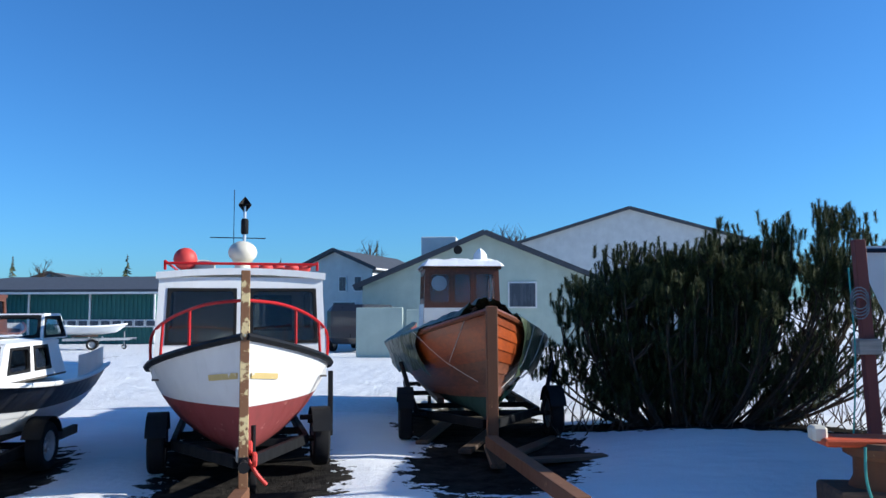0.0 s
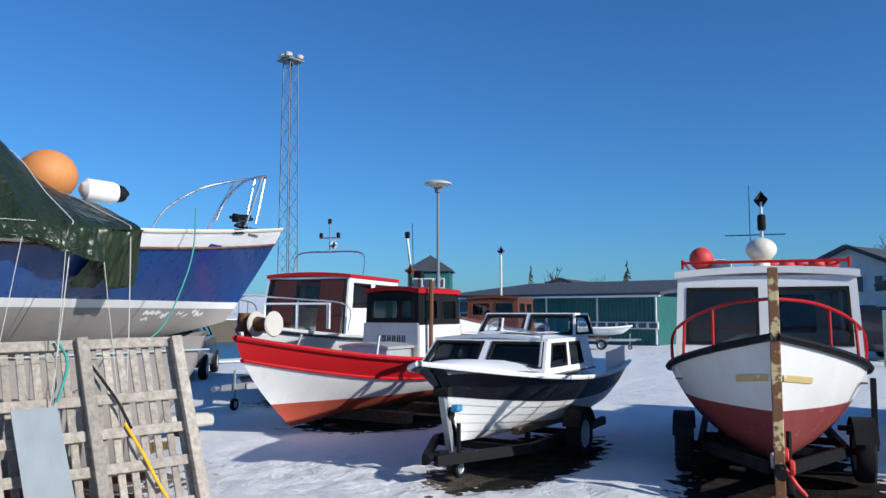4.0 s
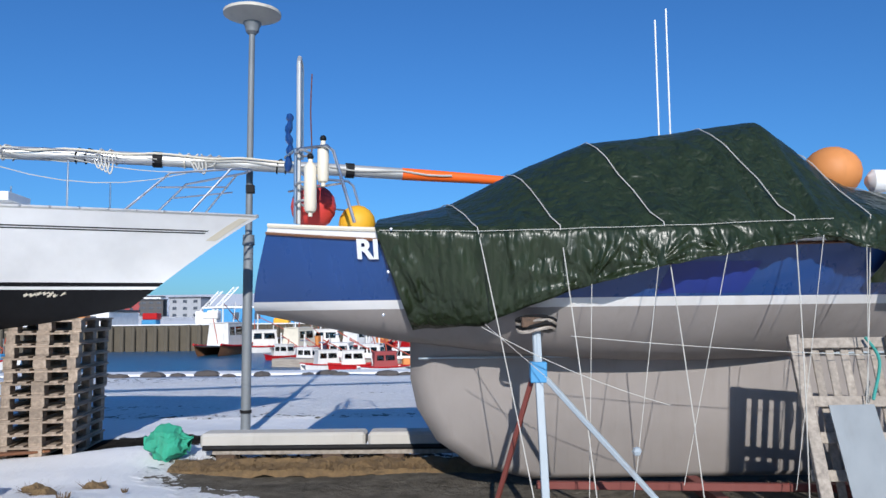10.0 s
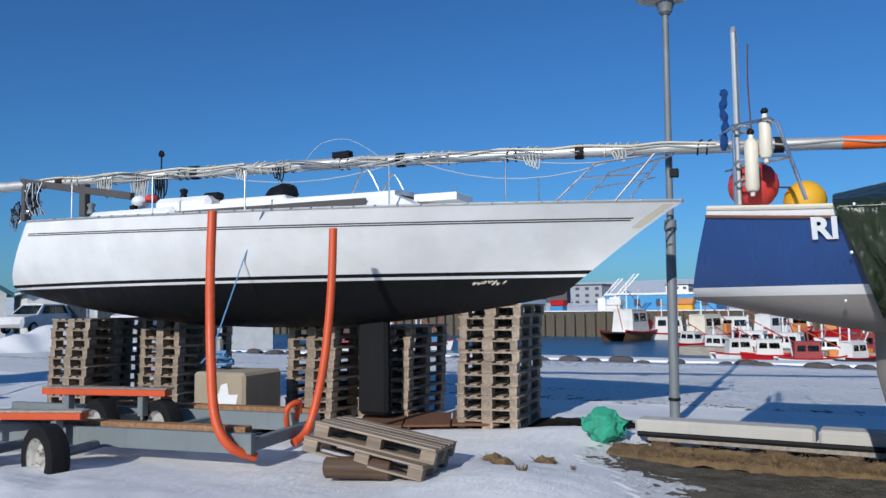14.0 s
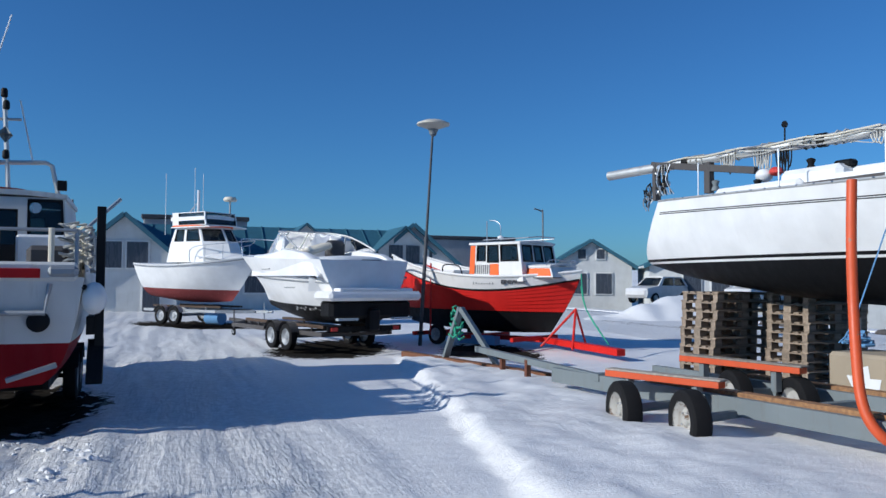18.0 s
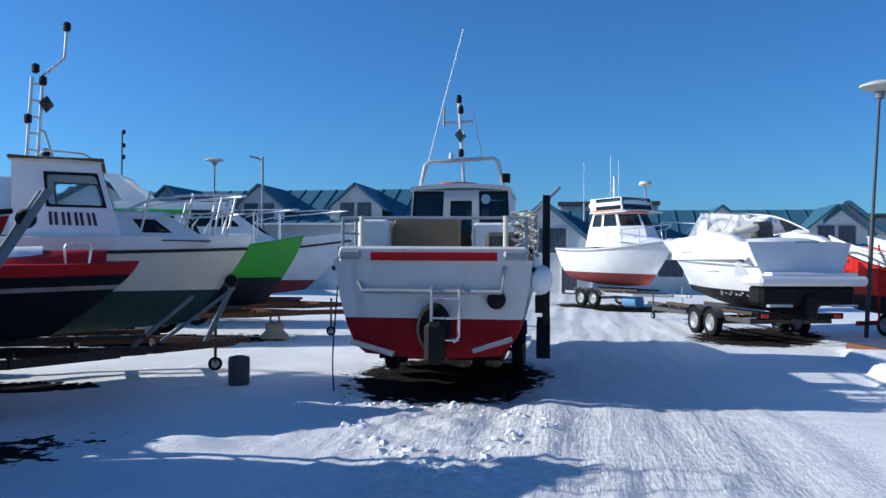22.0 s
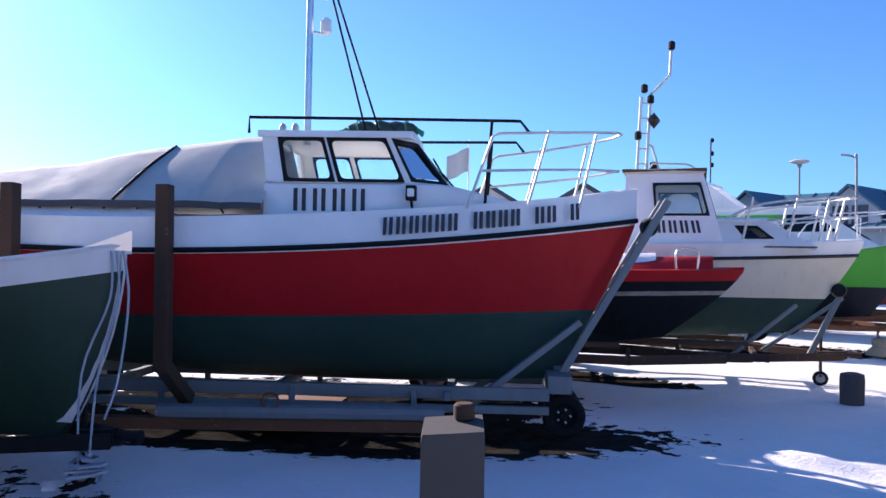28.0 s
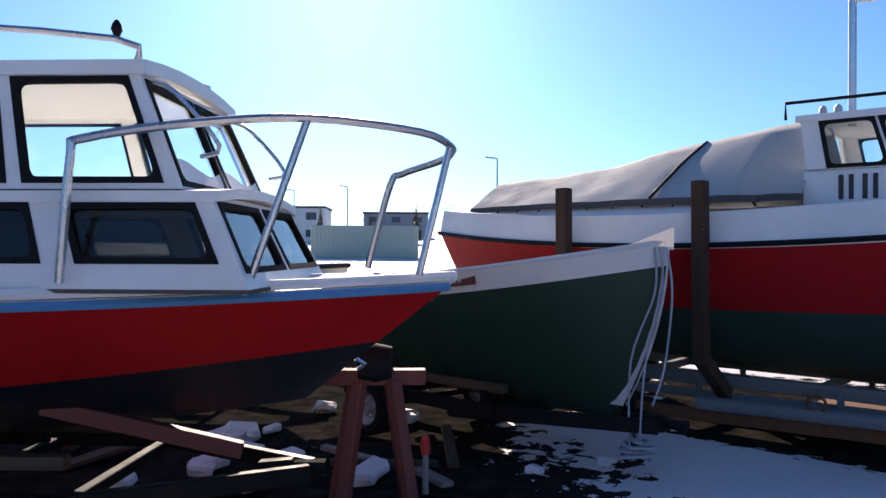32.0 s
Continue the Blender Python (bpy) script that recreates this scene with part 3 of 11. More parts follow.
class Cabin:
    """A deckhouse of plates: (x0, x1, width) at the foot z0 and at the roof z1; front is +x."""

    def __init__(self, foot, head, z0, z1):
        (a0, a1, aw), (b0, b1, bw) = foot, head
        c = [Vector((a0, aw / 2, z0)), Vector((a1, aw / 2, z0)), Vector((a1, -aw / 2, z0)), Vector((a0, -aw / 2, z0)),
             Vector((b0, bw / 2, z1)), Vector((b1, bw / 2, z1)), Vector((b1, -bw / 2, z1)), Vector((b0, -bw / 2, z1))]
        self.c = c
        self.faces = {"left": (c[1], c[0], c[4], c[5]), "right": (c[3], c[2], c[6], c[7]), "front": (c[2], c[1], c[5], c[6]), "back": (c[0], c[3], c[7], c[4])}

    def at(self, face, a, b):
        q = self.faces[face]
        return q[0].lerp(q[1], a).lerp(q[3].lerp(q[2], a), b)

    def quad(self, face, a0, a1, b0, b1):
        return [self.at(face, a0, b0), self.at(face, a1, b0), self.at(face, a1, b1), self.at(face, a0, b1)]

    def normal(self, face):
        q = self.faces[face]
        return (q[1] - q[0]).cross(q[3] - q[0]).normalized()

    def wall(self, m, face, holes, thick=0.035):
        us = sorted({0.0, 1.0, *[h[0] for h in holes], *[h[1] for h in holes]})
        vs = sorted({0.0, 1.0, *[h[2] for h in holes], *[h[3] for h in holes]})
        nrm = self.normal(face) * thick

        def solid(i, j):
            if not (0 <= i < len(us) - 1 and 0 <= j < len(vs) - 1):
                return False
            a, b_ = (us[i] + us[i + 1]) / 2, (vs[j] + vs[j + 1]) / 2
            return not any(h[0] < a < h[1] and h[2] < b_ < h[3] for h in holes)
        for i in range(len(us) - 1):
            for j in range(len(vs) - 1):
                if not solid(i, j):
                    continue
                q = self.quad(face, us[i], us[i + 1], vs[j], vs[j + 1])
                k = [p - nrm for p in q]
                m.add(q, [(0, 1, 2, 3)])
                m.add(k, [(3, 2, 1, 0)])
                for e, (di, dj) in enumerate(((0, -1), (1, 0), (0, 1), (-1, 0))):
                    if not solid(i + di, j + dj):
                        m.add([q[e], k[e], k[(e + 1) % 4], q[(e + 1) % 4]], [(0, 1, 2, 3)])
        return m

    def build(self, parent, mat, windows, pane=None, gasket=None, gap=0.012, roof=0.05, over=0.05, roof_mat=None, floor=True):
        """Walls with their openings, a roof plate, and in each opening a gasket and a pane."""
        for face in self.faces:
            holes = windows.get(face, ())
            part("cabin_wall", self.wall(Mesh(), face, holes), mat, parent)
            for h in holes:
                if len(h) > 4 and h[4] == "open":
                    continue
                nrm = self.normal(face)
                q = self.quad(face, *h[:4])
                w = part("window", gasket_ring(q, nrm), gasket or RUBBER, parent)
                pm = Mesh()
                slab(pm, q, -0.014, 0.006)
                p = part("pane", pm, pane or GLASS, w)
                p.visible_shadow = False
        rm = Mesh()
        c = [p.copy() for p in self.c[4:]]
        mid = sum(c, Vector()) / 4
        c = [mid + (p - mid) * (1 + over / max(0.2, (p - mid).length)) for p in c]
        rows = []
        for i in range(7):
            a, b_ = c[0].lerp(c[3], i / 6), c[1].lerp(c[2], i / 6)
            rows.append([a.lerp(b_, j / 6) + Vector((0, 0, roof + 0.05 * (1 - (i / 3 - 1) ** 2))) for j in range(7)])
        grid(rm, rows)
        grid(rm, [[p - Vector((0, 0, 0.04 + roof * 0.6)) for p in r] for r in rows])
        for edge in (rows[0], rows[-1], [r[0] for r in rows], [r[-1] for r in rows]):
            grid(rm, [edge, [p - Vector((0, 0, 0.04 + roof * 0.6)) for p in edge]])
        part("roof", rm, roof_mat or mat, parent, weld=True)
        if floor:
            part("cabin_floor", slab(Mesh(), [p + Vector((0, 0, 0.01)) for p in self.c[:4]][::-1], 0, 0.02), INTERIOR, parent)


def rail(parent, pts, r=0.013, mat=None, name="rail", n=8, smooth=5):
    return part(name, tube(Mesh(), curve_pts(pts, smooth) if smooth else pts, r, n), mat or STEEL, parent)


def wheel(parent, loc, R=0.29, w=0.17, axis=(0, 1, 0), rim_mat=None, name="wheel"):
    """Tyre with shoulders, rim dish and hub."""
    M = Matrix.Translation(loc) @ Vector((0, 0, 1)).rotation_difference(Vector(axis)).to_matrix().to_4x4()
    t = lathe(Mesh(), [(R * 0.6, -w * 0.42), (R * 0.72, -w * 0.5), (R * 0.9, -w * 0.49), (R * 0.98, -w * 0.38), (R, -w * 0.2), (R, w * 0.2), (R * 0.98, w * 0.38), (R * 0.9, w * 0.49), (R * 0.72, w * 0.5), (R * 0.6, w * 0.42)], 28, M, False)
    ty = part(name, t, RUBBER, parent)
    rm = lathe(Mesh(), [(0.001, w * 0.3), (R * 0.16, w * 0.3), (R * 0.2, w * 0.18), (R * 0.42, w * 0.12), (R * 0.56, w * 0.34), (R * 0.62, w * 0.44), (R * 0.62, -w * 0.44), (R * 0.5, -w * 0.2), (0.001, -w * 0.2)], 24, M)
    part("rim", rm, rim_mat or GALV, ty)
    for k in range(5):
        a = 2 * math.pi * k / 5
        part("wheel_nut", lathe(Mesh(), [(0.011, 0), (0.011, 0.02), (0.001, 0.024)], 6, M @ Matrix.Translation((R * 0.3 * math.cos(a), R * 0.3 * math.sin(a), w * 0.15))), STEEL, ty)
    return ty


def bars(parent, origin, along, up, count, h=0.2, w=0.11, gap=0.05, mat=None, name="lettering_bar", blank=()):
    """Characters of a name or number as plain bars on a side; each bar is one part."""
    o, a, u = Vector(origin), Vector(along).normalized(), Vector(up).normalized()
    first = None
    for i in range(count):
        if i in blank:
            continue
        m = Mesh()
        for f in (0.05, 0.62):
            s = o + a * (i * (w + gap) + w * f)
            slab(m, [s, s + a * w * 0.3, s + a * w * 0.3 + u * h, s + u * h], 0.004, 0.004)
        ob = part(name, m, mat or NUMBER_DARK, parent, smooth=False)
        first = first or ob
    return first


def words(parent, text, M, size, mat, name="lettering"):
    """Readable words as flat built-in type."""
    cu = bpy.data.curves.new(name, "FONT")
    cu.body, cu.size, cu.extrude, cu.offset = text, size, 0.002, 0.008
    tmp = bpy.data.objects.new(name, cu)
    scene.collection.objects.link(tmp)
    me = bpy.data.meshes.new_from_object(tmp.evaluated_get(bpy.context.evaluated_depsgraph_get()))
    bpy.data.objects.remove(tmp)
    me.materials.clear()
    me.materials.append(mat)
    ob = new(name, me)
    ob.parent = parent
    ob.matrix_local = M
    return ob

# ---- ground, harbour, far town ----
def axis(lo, hi, step, far, grow=1.13):
    mid = [lo + step * i for i in range(int((hi - lo) / step) + 1)]
    left, right, d = [], [], step
    x = mid[0]
    while x > -far:
        d *= grow
        x -= d
        left.append(x)
    x, d = mid[-1], step
    while x < far:
        d *= grow
        x += d
        right.append(x)
    return left[::-1] + mid + right


# dark patches under the boats, thaw with shade painted in: middle, half sizes, turn
THAW_SHADE = [(-3.2, 9.5, 0.9, 2.0, 20), (-2.6, 8.2, 0.95, 1.55, 12), (-0.5, 11.8, 1.1, 2.3, 10), (-0.15, 9.3, 1.0, 1.8, -6), (-5.3, 7.9, 0.8, 1.9, 14), (-8.9, 9.7, 1.2, 2.0, 5), (-8.0, 1.5, 1.9, 3.5, 0), (-8.7, -9.8, 1.5, 2.8, 6),
        (2.1, -11.6, 1.35, 2.35, 0), (-3.6, -19.2, 1.4, 2.6, -20), (-6.9, -17.2, 1.1, 2.6, -15), (7.1, -4.0, 1.0, 3.6, -43), (8.35, -4.95, 1.5, 2.9, -43), (7.2, 0.1, 1.3, 1.2, 30), (5.8, 2.6, 2.6, 4.2, 0), (8.4, 2.2, 2.5, 3.5, 0),
        (7.9, -9.0, 0.45, 1.7, -72), (-0.6, -30.5, 1.6, 3.4, 35), (9.5, -14.9, 1.3, 3.2, -70), (-11.8, 11.9, 1.6, 2.8, 10), (-7.6, -0.6, 1.5, 1.3, 0), (-8.9, -1.5, 1.0, 1.5, 10), (2.4, 11.0, 2.3, 0.75, -8), (-10.3, -4.6, 0.55, 2.2, 8), (5.6, 2.2, 2.0, 3.6, 0), (8.6, -0.6, 1.0, 1.2, 0)]


def thaw_shade(x, y):
    v = 0.0
    for cx, cy, rx, ry, rot in THAW_SHADE:
        if abs(x - cx) > rx + ry + 1 or abs(y - cy) > rx + ry + 1:
            continue
        a = radians(rot)
        dx, dy = x - cx, y - cy
        p, q = (dx * math.cos(a) + dy * math.sin(a)) / rx, (-dx * math.sin(a) + dy * math.cos(a)) / ry
        v = max(v, 1.35 - math.hypot(p, q) * 0.9)
    return min(1.0, max(0.0, v))


def lane(x, y):
    """How far a place lies in the driven lane of packed snow, 0 to 1."""
    if y > 1 or y < -70:
        return 0.0
    mid = 0.2 - 0.03 * (y + 4) + (0.012 * (y + 12) ** 2 if y < -12 else 0) * 0.12
    wid = 2.1 + 0.05 * max(0, -y)
    return max(0.0, min(1.0, 1.8 - abs(x - mid) / wid * 1.5))


def trodden(x, y):
    if y > 12 or y < -14:
        return 0.0
    return min(1.0, math.exp(-((x - 2.0) ** 2 / 2.6 + (y + 8.3) ** 2 / 1.0)) + 0.8 * math.exp(-((x - 1.2) ** 2 / 0.5 + (y + 6.6) ** 2 / 1.6)) + math.exp(-((x + 6.2) ** 2 / 4.0 + (y - 5.6) ** 2 / 2.5)) + 0.5 * math.exp(-((x + 7.2) ** 2 + (y + 3.6) ** 2) / 1.0) + 0.7 * math.exp(-((x + 3.4) ** 2 / 1.5 + (y - 6.6) ** 2 / 0.6)))


def ground_z(x, y):
    n = noise.noise(Vector((x * 0.35, y * 0.35, 0.3)))
    n2 = noise.noise(Vector((x * 1.7, y * 1.7, 4.0)))
    z = 0.035 * n + 0.012 * n2
    ln = lane(x, y)
    if ln > 0:
        mid = 0.2 - 0.03 * (y + 4)
        z += ln * (0.055 * noise.noise(Vector(((x - mid) * 2.6, y * 0.16, 3))) + 0.03 * noise.noise(Vector(((x - mid) * 6.5, y * 0.3, 5))) + 0.012 * noise.noise(Vector((x * 7, y * 5, 9))) - 0.03)
    # bank along the lane on the trailer side
    e = x + 3.3 - 0.164 * (y + 8.4) + 0.16 * noise.noise(Vector((0, y * 1.1, 8))) + 0.1 * noise.noise(Vector((0, y * 3.7, 8)))
    if -17 < y < -3.5 and -3.0 < e < 0.2:
        step_ = min(1.0, (0.2 - e) / 0.1) * min(1.0, (e + 3.0) / 1.5) * min(1, (y + 17) / 2, (-3.5 - y) / 1.5)
        z += step_ * (0.13 + 0.03 * math.exp(-((e + 0.2) / 0.3) ** 2) * (1 + n2) + 0.035 * noise.noise(Vector((x * 2.3, y * 1.7, 6))) + 0.02 * noise.noise(Vector((x * 5.5, y * 4.5, 2))))
    # trodden snow
    tr_ = trodden(x, y)
    if tr_ > 0.05:
        z += tr_ * (0.045 * noise.noise(Vector((x * 3.6, y * 3.6, 1.7))) + 0.045 * noise.noise(Vector((x * 6.5, y * 6.5, 6))))
    # shaded hump of drifted snow
    z += 0.1 * math.exp(-(((x - 3.55) * 0.94 + (y + 6.6) * 0.35) ** 2 / 0.16 + ((y + 6.6) * 0.94 - (x - 3.55) * 0.35) ** 2 / 0.03))
    # mound at the lamp, heap below the shrub
    z += 0.12 * math.exp(-((x + 10.2) ** 2 + (y + 3.6) ** 2) / 1.6)
    z += 0.22 * math.exp(-((x - 2.8) ** 2 / 5.0 + (y - 10.6) ** 2 / 1.5))
    z += 0.12 * math.exp(-((x + 6.9) ** 2 + (y + 3.2) ** 2) / 0.9)
    z -= 0.07 * thaw_shade(x, y)
    if x < -22.3 and x > -68 and -150 < y < 110:
        z = -5.5
    elif x <= -68:
        z = 0.4 + 0.03 * max(0, -x - 120) + 6 * max(0, noise.noise(Vector((x * 0.004, y * 0.004, 2)))) * min(1, max(0, (-x - 150) / 300))
    if x > 26:
        z += min(14, 0.028 * (x - 26)) + (1.5 * noise.noise(Vector((x * 0.02, y * 0.02, 7))) if x > 45 else 0)
    return z


GX, GY = axis(-11.5, 8.2, 0.09, 2600), axis(-20.0, 12.5, 0.1, 2600)
gv, bare, packed = [], [], []
for y in GY:
    for x in GX:
        gv.append((x, y, ground_z(x, y)))
        t = thaw_shade(x, y) if abs(x) < 15 and -40 < y < 20 else 0
        if x < -19 and x > -22.3:
            t = 0.2
        if -22 < x < -12.5:
            t = 0.22 + 0.4 * noise.noise(Vector((x * 1.1, y * 0.06, 4)))
        if x > 30 or x < -70:
            t = 0.30 + 0.2 * noise.noise(Vector((x * 0.03, y * 0.03, 5)))
        bare.append(t)
        loose = max(0.0, 0.16 + 0.5 * noise.noise(Vector((x * 0.55, y * 0.4, 11)))) if -7 < x < 6 and -18 < y < 9 else 0.0
        packed.append(0.0 if t > 0.45 and x > -5 and y < 13 else max(loose, lane(x, y), 0.8 * trodden(x, y), 0.9 if -9.3 < x < -5.0 and -3.4 < y < 6.0 and bare[-1] > 0.3 else 0.0, 0.8 if -20.5 < x < -12.8 else 0.0, 0.7 if y > 13 or (x < -10.8 and y > 5) else 0.0))
nx = len(GX)
gf = [(j * nx + i, j * nx + i + 1, (j + 1) * nx + i + 1, (j + 1) * nx + i) for j in range(len(GY) - 1) for i in range(nx - 1)]
gme = bpy.data.meshes.new("ground")
gme.from_pydata(gv, [], gf)
for nm, vals in (("bare", bare), ("packed", packed)):
    gme.attributes.new(nm, "FLOAT", "POINT").data.foreach_set("value", vals)
gme.polygons.foreach_set("use_smooth", [True] * len(gf))
gme.materials.append(SNOW_GROUND)
tagged(new("ground", gme), "trodden and rutted snow over dark asphalt in a boatyard", "ground", kind="structure")

water = link("water", Mesh().add([(-68, -150, -1.3), (-22.3, -150, -1.3), (-22.3, 110, -1.3), (-68, 110, -1.3)], [(0, 1, 2, 3)]), WATER)
tagged(water, "calm dark blue harbour basin water", "water", kind="structure")


def quay(name, x0, x1, y0, y1, top, label):
    q = thing(name, label, "quay wall", kind="structure")
    part("wall_core", box(Mesh(), ((x0 + x1) / 2, (y0 + y1) / 2, (top - 5.6) / 2), (x1 - x0, y1 - y0, top + 5.6), bev=0.05), QUAY, q)
    part("coping", box(Mesh(), ((x0 + x1) / 2, (y0 + y1) / 2, top + 0.02), (x1 - x0 + 0.3, y1 - y0, 0.1), bev=0.04), SNOW, q)
    return q


quay("quay_near", -22.9, -22.1, -150, 110, -0.02, "low concrete quay edge with snow on it")
far_q = quay("quay_far", -69, -67.6, -150, 110, 0.92, "dark timber and steel pile quay across the basin")
pile_src = part("pile", lathe(Mesh(), [(0.2, -4.5), (0.2, 0.2), (0.12, 0.35)], 8), QUAY, far_q)
pile_src.location = (-67.35, -74.0, 0)
for i in range(1, 118):
    share("pile", pile_src, Matrix.Translation((-67.35, -74 + i * 0.95, 0.5 + 0.08 * math.sin(i * 7))), far_q)


def block_house(name, label, c, size, yaw, wall, roof, storeys, bays, z0=0.0, flat=True, depth_face="x", sill=TRIM_WHITE, group=""):
    """A far town house: walls, roof, and a grid of windows on the two sides that face the yard."""
    h = thing(name, label, "building", (c[0], c[1], z0), yaw, group=group)
    w, d, ht = size
    part("wall", box(Mesh(), (0, 0, ht / 2), (w, d, ht), bev=0.05), wall, h)
    if flat:
        part("roof", box(Mesh(), (0, 0, ht + 0.15), (w + 0.3, d + 0.3, 0.3), bev=0.05), roof, h)
    else:
        m = Mesh()
        prism(m, [(0, -d / 2 - 0.4, ht - 0.05), (0, d / 2 + 0.4, ht - 0.05), (0, 0, ht + d * 0.28)], (-w / 2 - 0.4, 0, 0), (w / 2 + 0.4, 0, 0))
        part("roof", m, roof, h, smooth=False)
    sh = ht / storeys
    src = None
    for face in range(2):
        for s in range(storeys):
            for k in range(bays):
                span = w if face == 0 else d
                x = (k + 0.5) / bays * span - span / 2
                zz = s * sh + sh * 0.55
                if src is None:
                    m = box(Mesh(), (0, 0, 0), (span / bays * 0.5, 0.12, sh * 0.42), bev=0.02)
                    src = part("window", m, WINDOW_FAR, h)
                    src.location = (x, -d / 2 - 0.03, zz)
                    continue
                M = Matrix.Translation((x, -d / 2 - 0.03, zz)) if face == 0 else Matrix.Translation((w / 2 + 0.03, x, zz)) @ Matrix.Rotation(radians(90), 4, "Z")
                share("window", src, M, h)
    return h


WINDOW_FAR = paint("far_window", (0.06, 0.07, 0.09), 0.15, 0.1, bump=0.0)
BRICK_RED = paint("facade_red", (0.32, 0.06, 0.06), 0.8, 0.2)
FACADE_BLUE = paint("facade_blue", (0.05, 0.26, 0.5), 0.6, 0.2)
FACADE_GREY = paint("facade_grey", (0.32, 0.33, 0.35), 0.8, 0.2)
# across the harbour
random.seed(4)
FACES = [FACADE_GREY, PAINT_WHITE, SLATE, BRICK_RED, BRICK_RED, PAINT_WHITE, SLATE]
for k in range(30):
    y = -175 + k * 8.6 + random.uniform(-2, 2)
    x = random.uniform(-215, -160)
    block_house("apartment_building", "distant harbour-side apartment block with rows of windows", (x, y, 0), (5, random.uniform(4.5, 8), random.uniform(2.6, 4.6)), random.uniform(-12, 12), FACES[k % 7], ROOF_DARK, 3, 3, z0=0.8 + 0.012 * (-150 - x) + random.uniform(0, 1.2), group="buildings across the harbour")
block_house("warehouse", "long low blue warehouse across the harbour", (-112, -27, 0), (8, 15, 2.3), 0, FACADE_BLUE, TRIM_WHITE, 1, 5, z0=0.4)
block_house("warehouse", "low white harbour shed with a dark roof", (-100, -52, 0), (9, 20, 1.9), 0, PAINT_WHITE, ROOF_DARK, 1, 5, z0=0.4)
block_house("warehouse", "low grey harbour shed", (-98, 12, 0), (9, 22, 1.9), 0, FACADE_GREY, ROOF_DARK, 1, 5, z0=0.4)

hill = Mesh()
rows = []
for i in range(5):
    r = []
    for j in range(90):
        a = radians(50 + j * 1.0)
        R = 420 + i * 60
        hgt = 1.0 + (i / 4) * (4 + 4 * noise.noise(Vector((j * 0.11, 0, 3))) + 3 * noise.noise(Vector((j * 0.5, 1, 3))))
        r.append((-math.sin(a) * R, math.cos(a) * R, hgt))
    rows.append(r)
grid(hill, rows)
tagged(link("far_hill", hill, paint("far_hill_snow", (0.4, 0.42, 0.45), 0.9, 0.8, (0.08, 0.09, 0.1), grain=0.4)), "distant low hill with snow and scrub", "hill", kind="structure")

# ---- boats and trailers ----
def trailer(label, loc, yaw, L, gauge, wheels, z=0.34, tongue=1.6, mat=None, R=0.29, post=None, bunk=True, jock=True, rim=None, name="boat_trailer"):
    """A boat trailer, tongue along +x."""
    mat = mat or GALV
    t = thing(name, label, "trailer", loc, yaw)
    g = gauge / 2 - 0.16
    for s in (-1, 1):
        part("side_beam", beam(Mesh(), (-L / 2, s * g, z), (L / 2 - 0.8, s * g, z), 0.06, 0.1), mat, t)
        part("drawbar_beam", beam(Mesh(), (L / 2 - 0.8, s * g, z), (L / 2 + 0.3, s * 0.06, z), 0.06, 0.1), mat, t)
    part("tongue", beam(Mesh(), (L / 2, 0, z), (L / 2 + tongue, 0, z + 0.02), 0.08, 0.1), mat, t)
    for x in (-L / 2 + 0.1, -L / 6, L / 6, L / 2 - 0.8):
        part("cross_beam", beam(Mesh(), (x, -g, z - 0.02), (x, g, z - 0.02), 0.06, 0.07), mat, t)
    for x in wheels:
        part("axle", tube(Mesh(), [(x, -gauge / 2, R), (x, gauge / 2, R)], 0.03), mat, t)
        for s in (-1, 1):
            wheel(t, (x, s * gauge / 2, R), R, 0.17, (0, s, 0), rim)
            part("mudguard", grid(Mesh(), [[(x + (R + 0.05) * math.cos(a), s * gauge / 2 + w, R + (R + 0.05) * math.sin(a)) for w in (-0.1, 0.1)] for a in [radians(20 + 14 * k) for k in range(11)]]), mat, t)
    if bunk:
        for s in (-1, 1):
            part("bunk", beam(Mesh(), (-L / 2 + 0.3, s * g * 0.75, z + 0.14), (L / 2 - 0.9, s * g * 0.6, z + 0.14), 0.09, 0.07), WOOD_DARK, t)
            for x in (-L / 3, L / 6):
                part("bunk_post", beam(Mesh(), (x, s * g * 0.72, z), (x, s * g * 0.72, z + 0.12), 0.05, 0.05), mat, t)
    if jock:
        part("jockey_leg", tube(Mesh(), [(L / 2 + tongue - 0.3, 0.09, 0.12), (L / 2 + tongue - 0.3, 0.09, z + 0.3)], 0.022), mat, t)
        wheel(t, (L / 2 + tongue - 0.3, 0.09, 0.1), 0.1, 0.06)
    part("hitch", tube(Mesh(), [(L / 2 + tongue, 0, z + 0.03), (L / 2 + tongue + 0.18, 0, z + 0.02)], [0.03, 0.05]), mat, t)
    return t


def hull_parts(b, h, bands, deck_mat=None, drop=0.08, belt=None, out_step=0.0):
    """bands: (name, material, low, high). Also the transom in the same colours, and the deck."""
    for nm, mat, lo, hi in bands:
        m = Mesh()
        h.strip(m, lo, hi)
        lo0 = h.val(lo, 0) if lo is not None else None
        hi0 = h.val(hi, 0) if hi is not None else None
        if h.half(0) > 0.05:
            h.transom(m, lo0, hi0)
        part(nm, m, mat, b, angle=50)
    if deck_mat:
        part("deck", h.deck(Mesh(), drop), deck_mat, b)
    if belt:
        mat, dz, r = belt
        part("rubbing_strake", h.belt(Mesh(), dz, r * 0.5, r), mat, b)


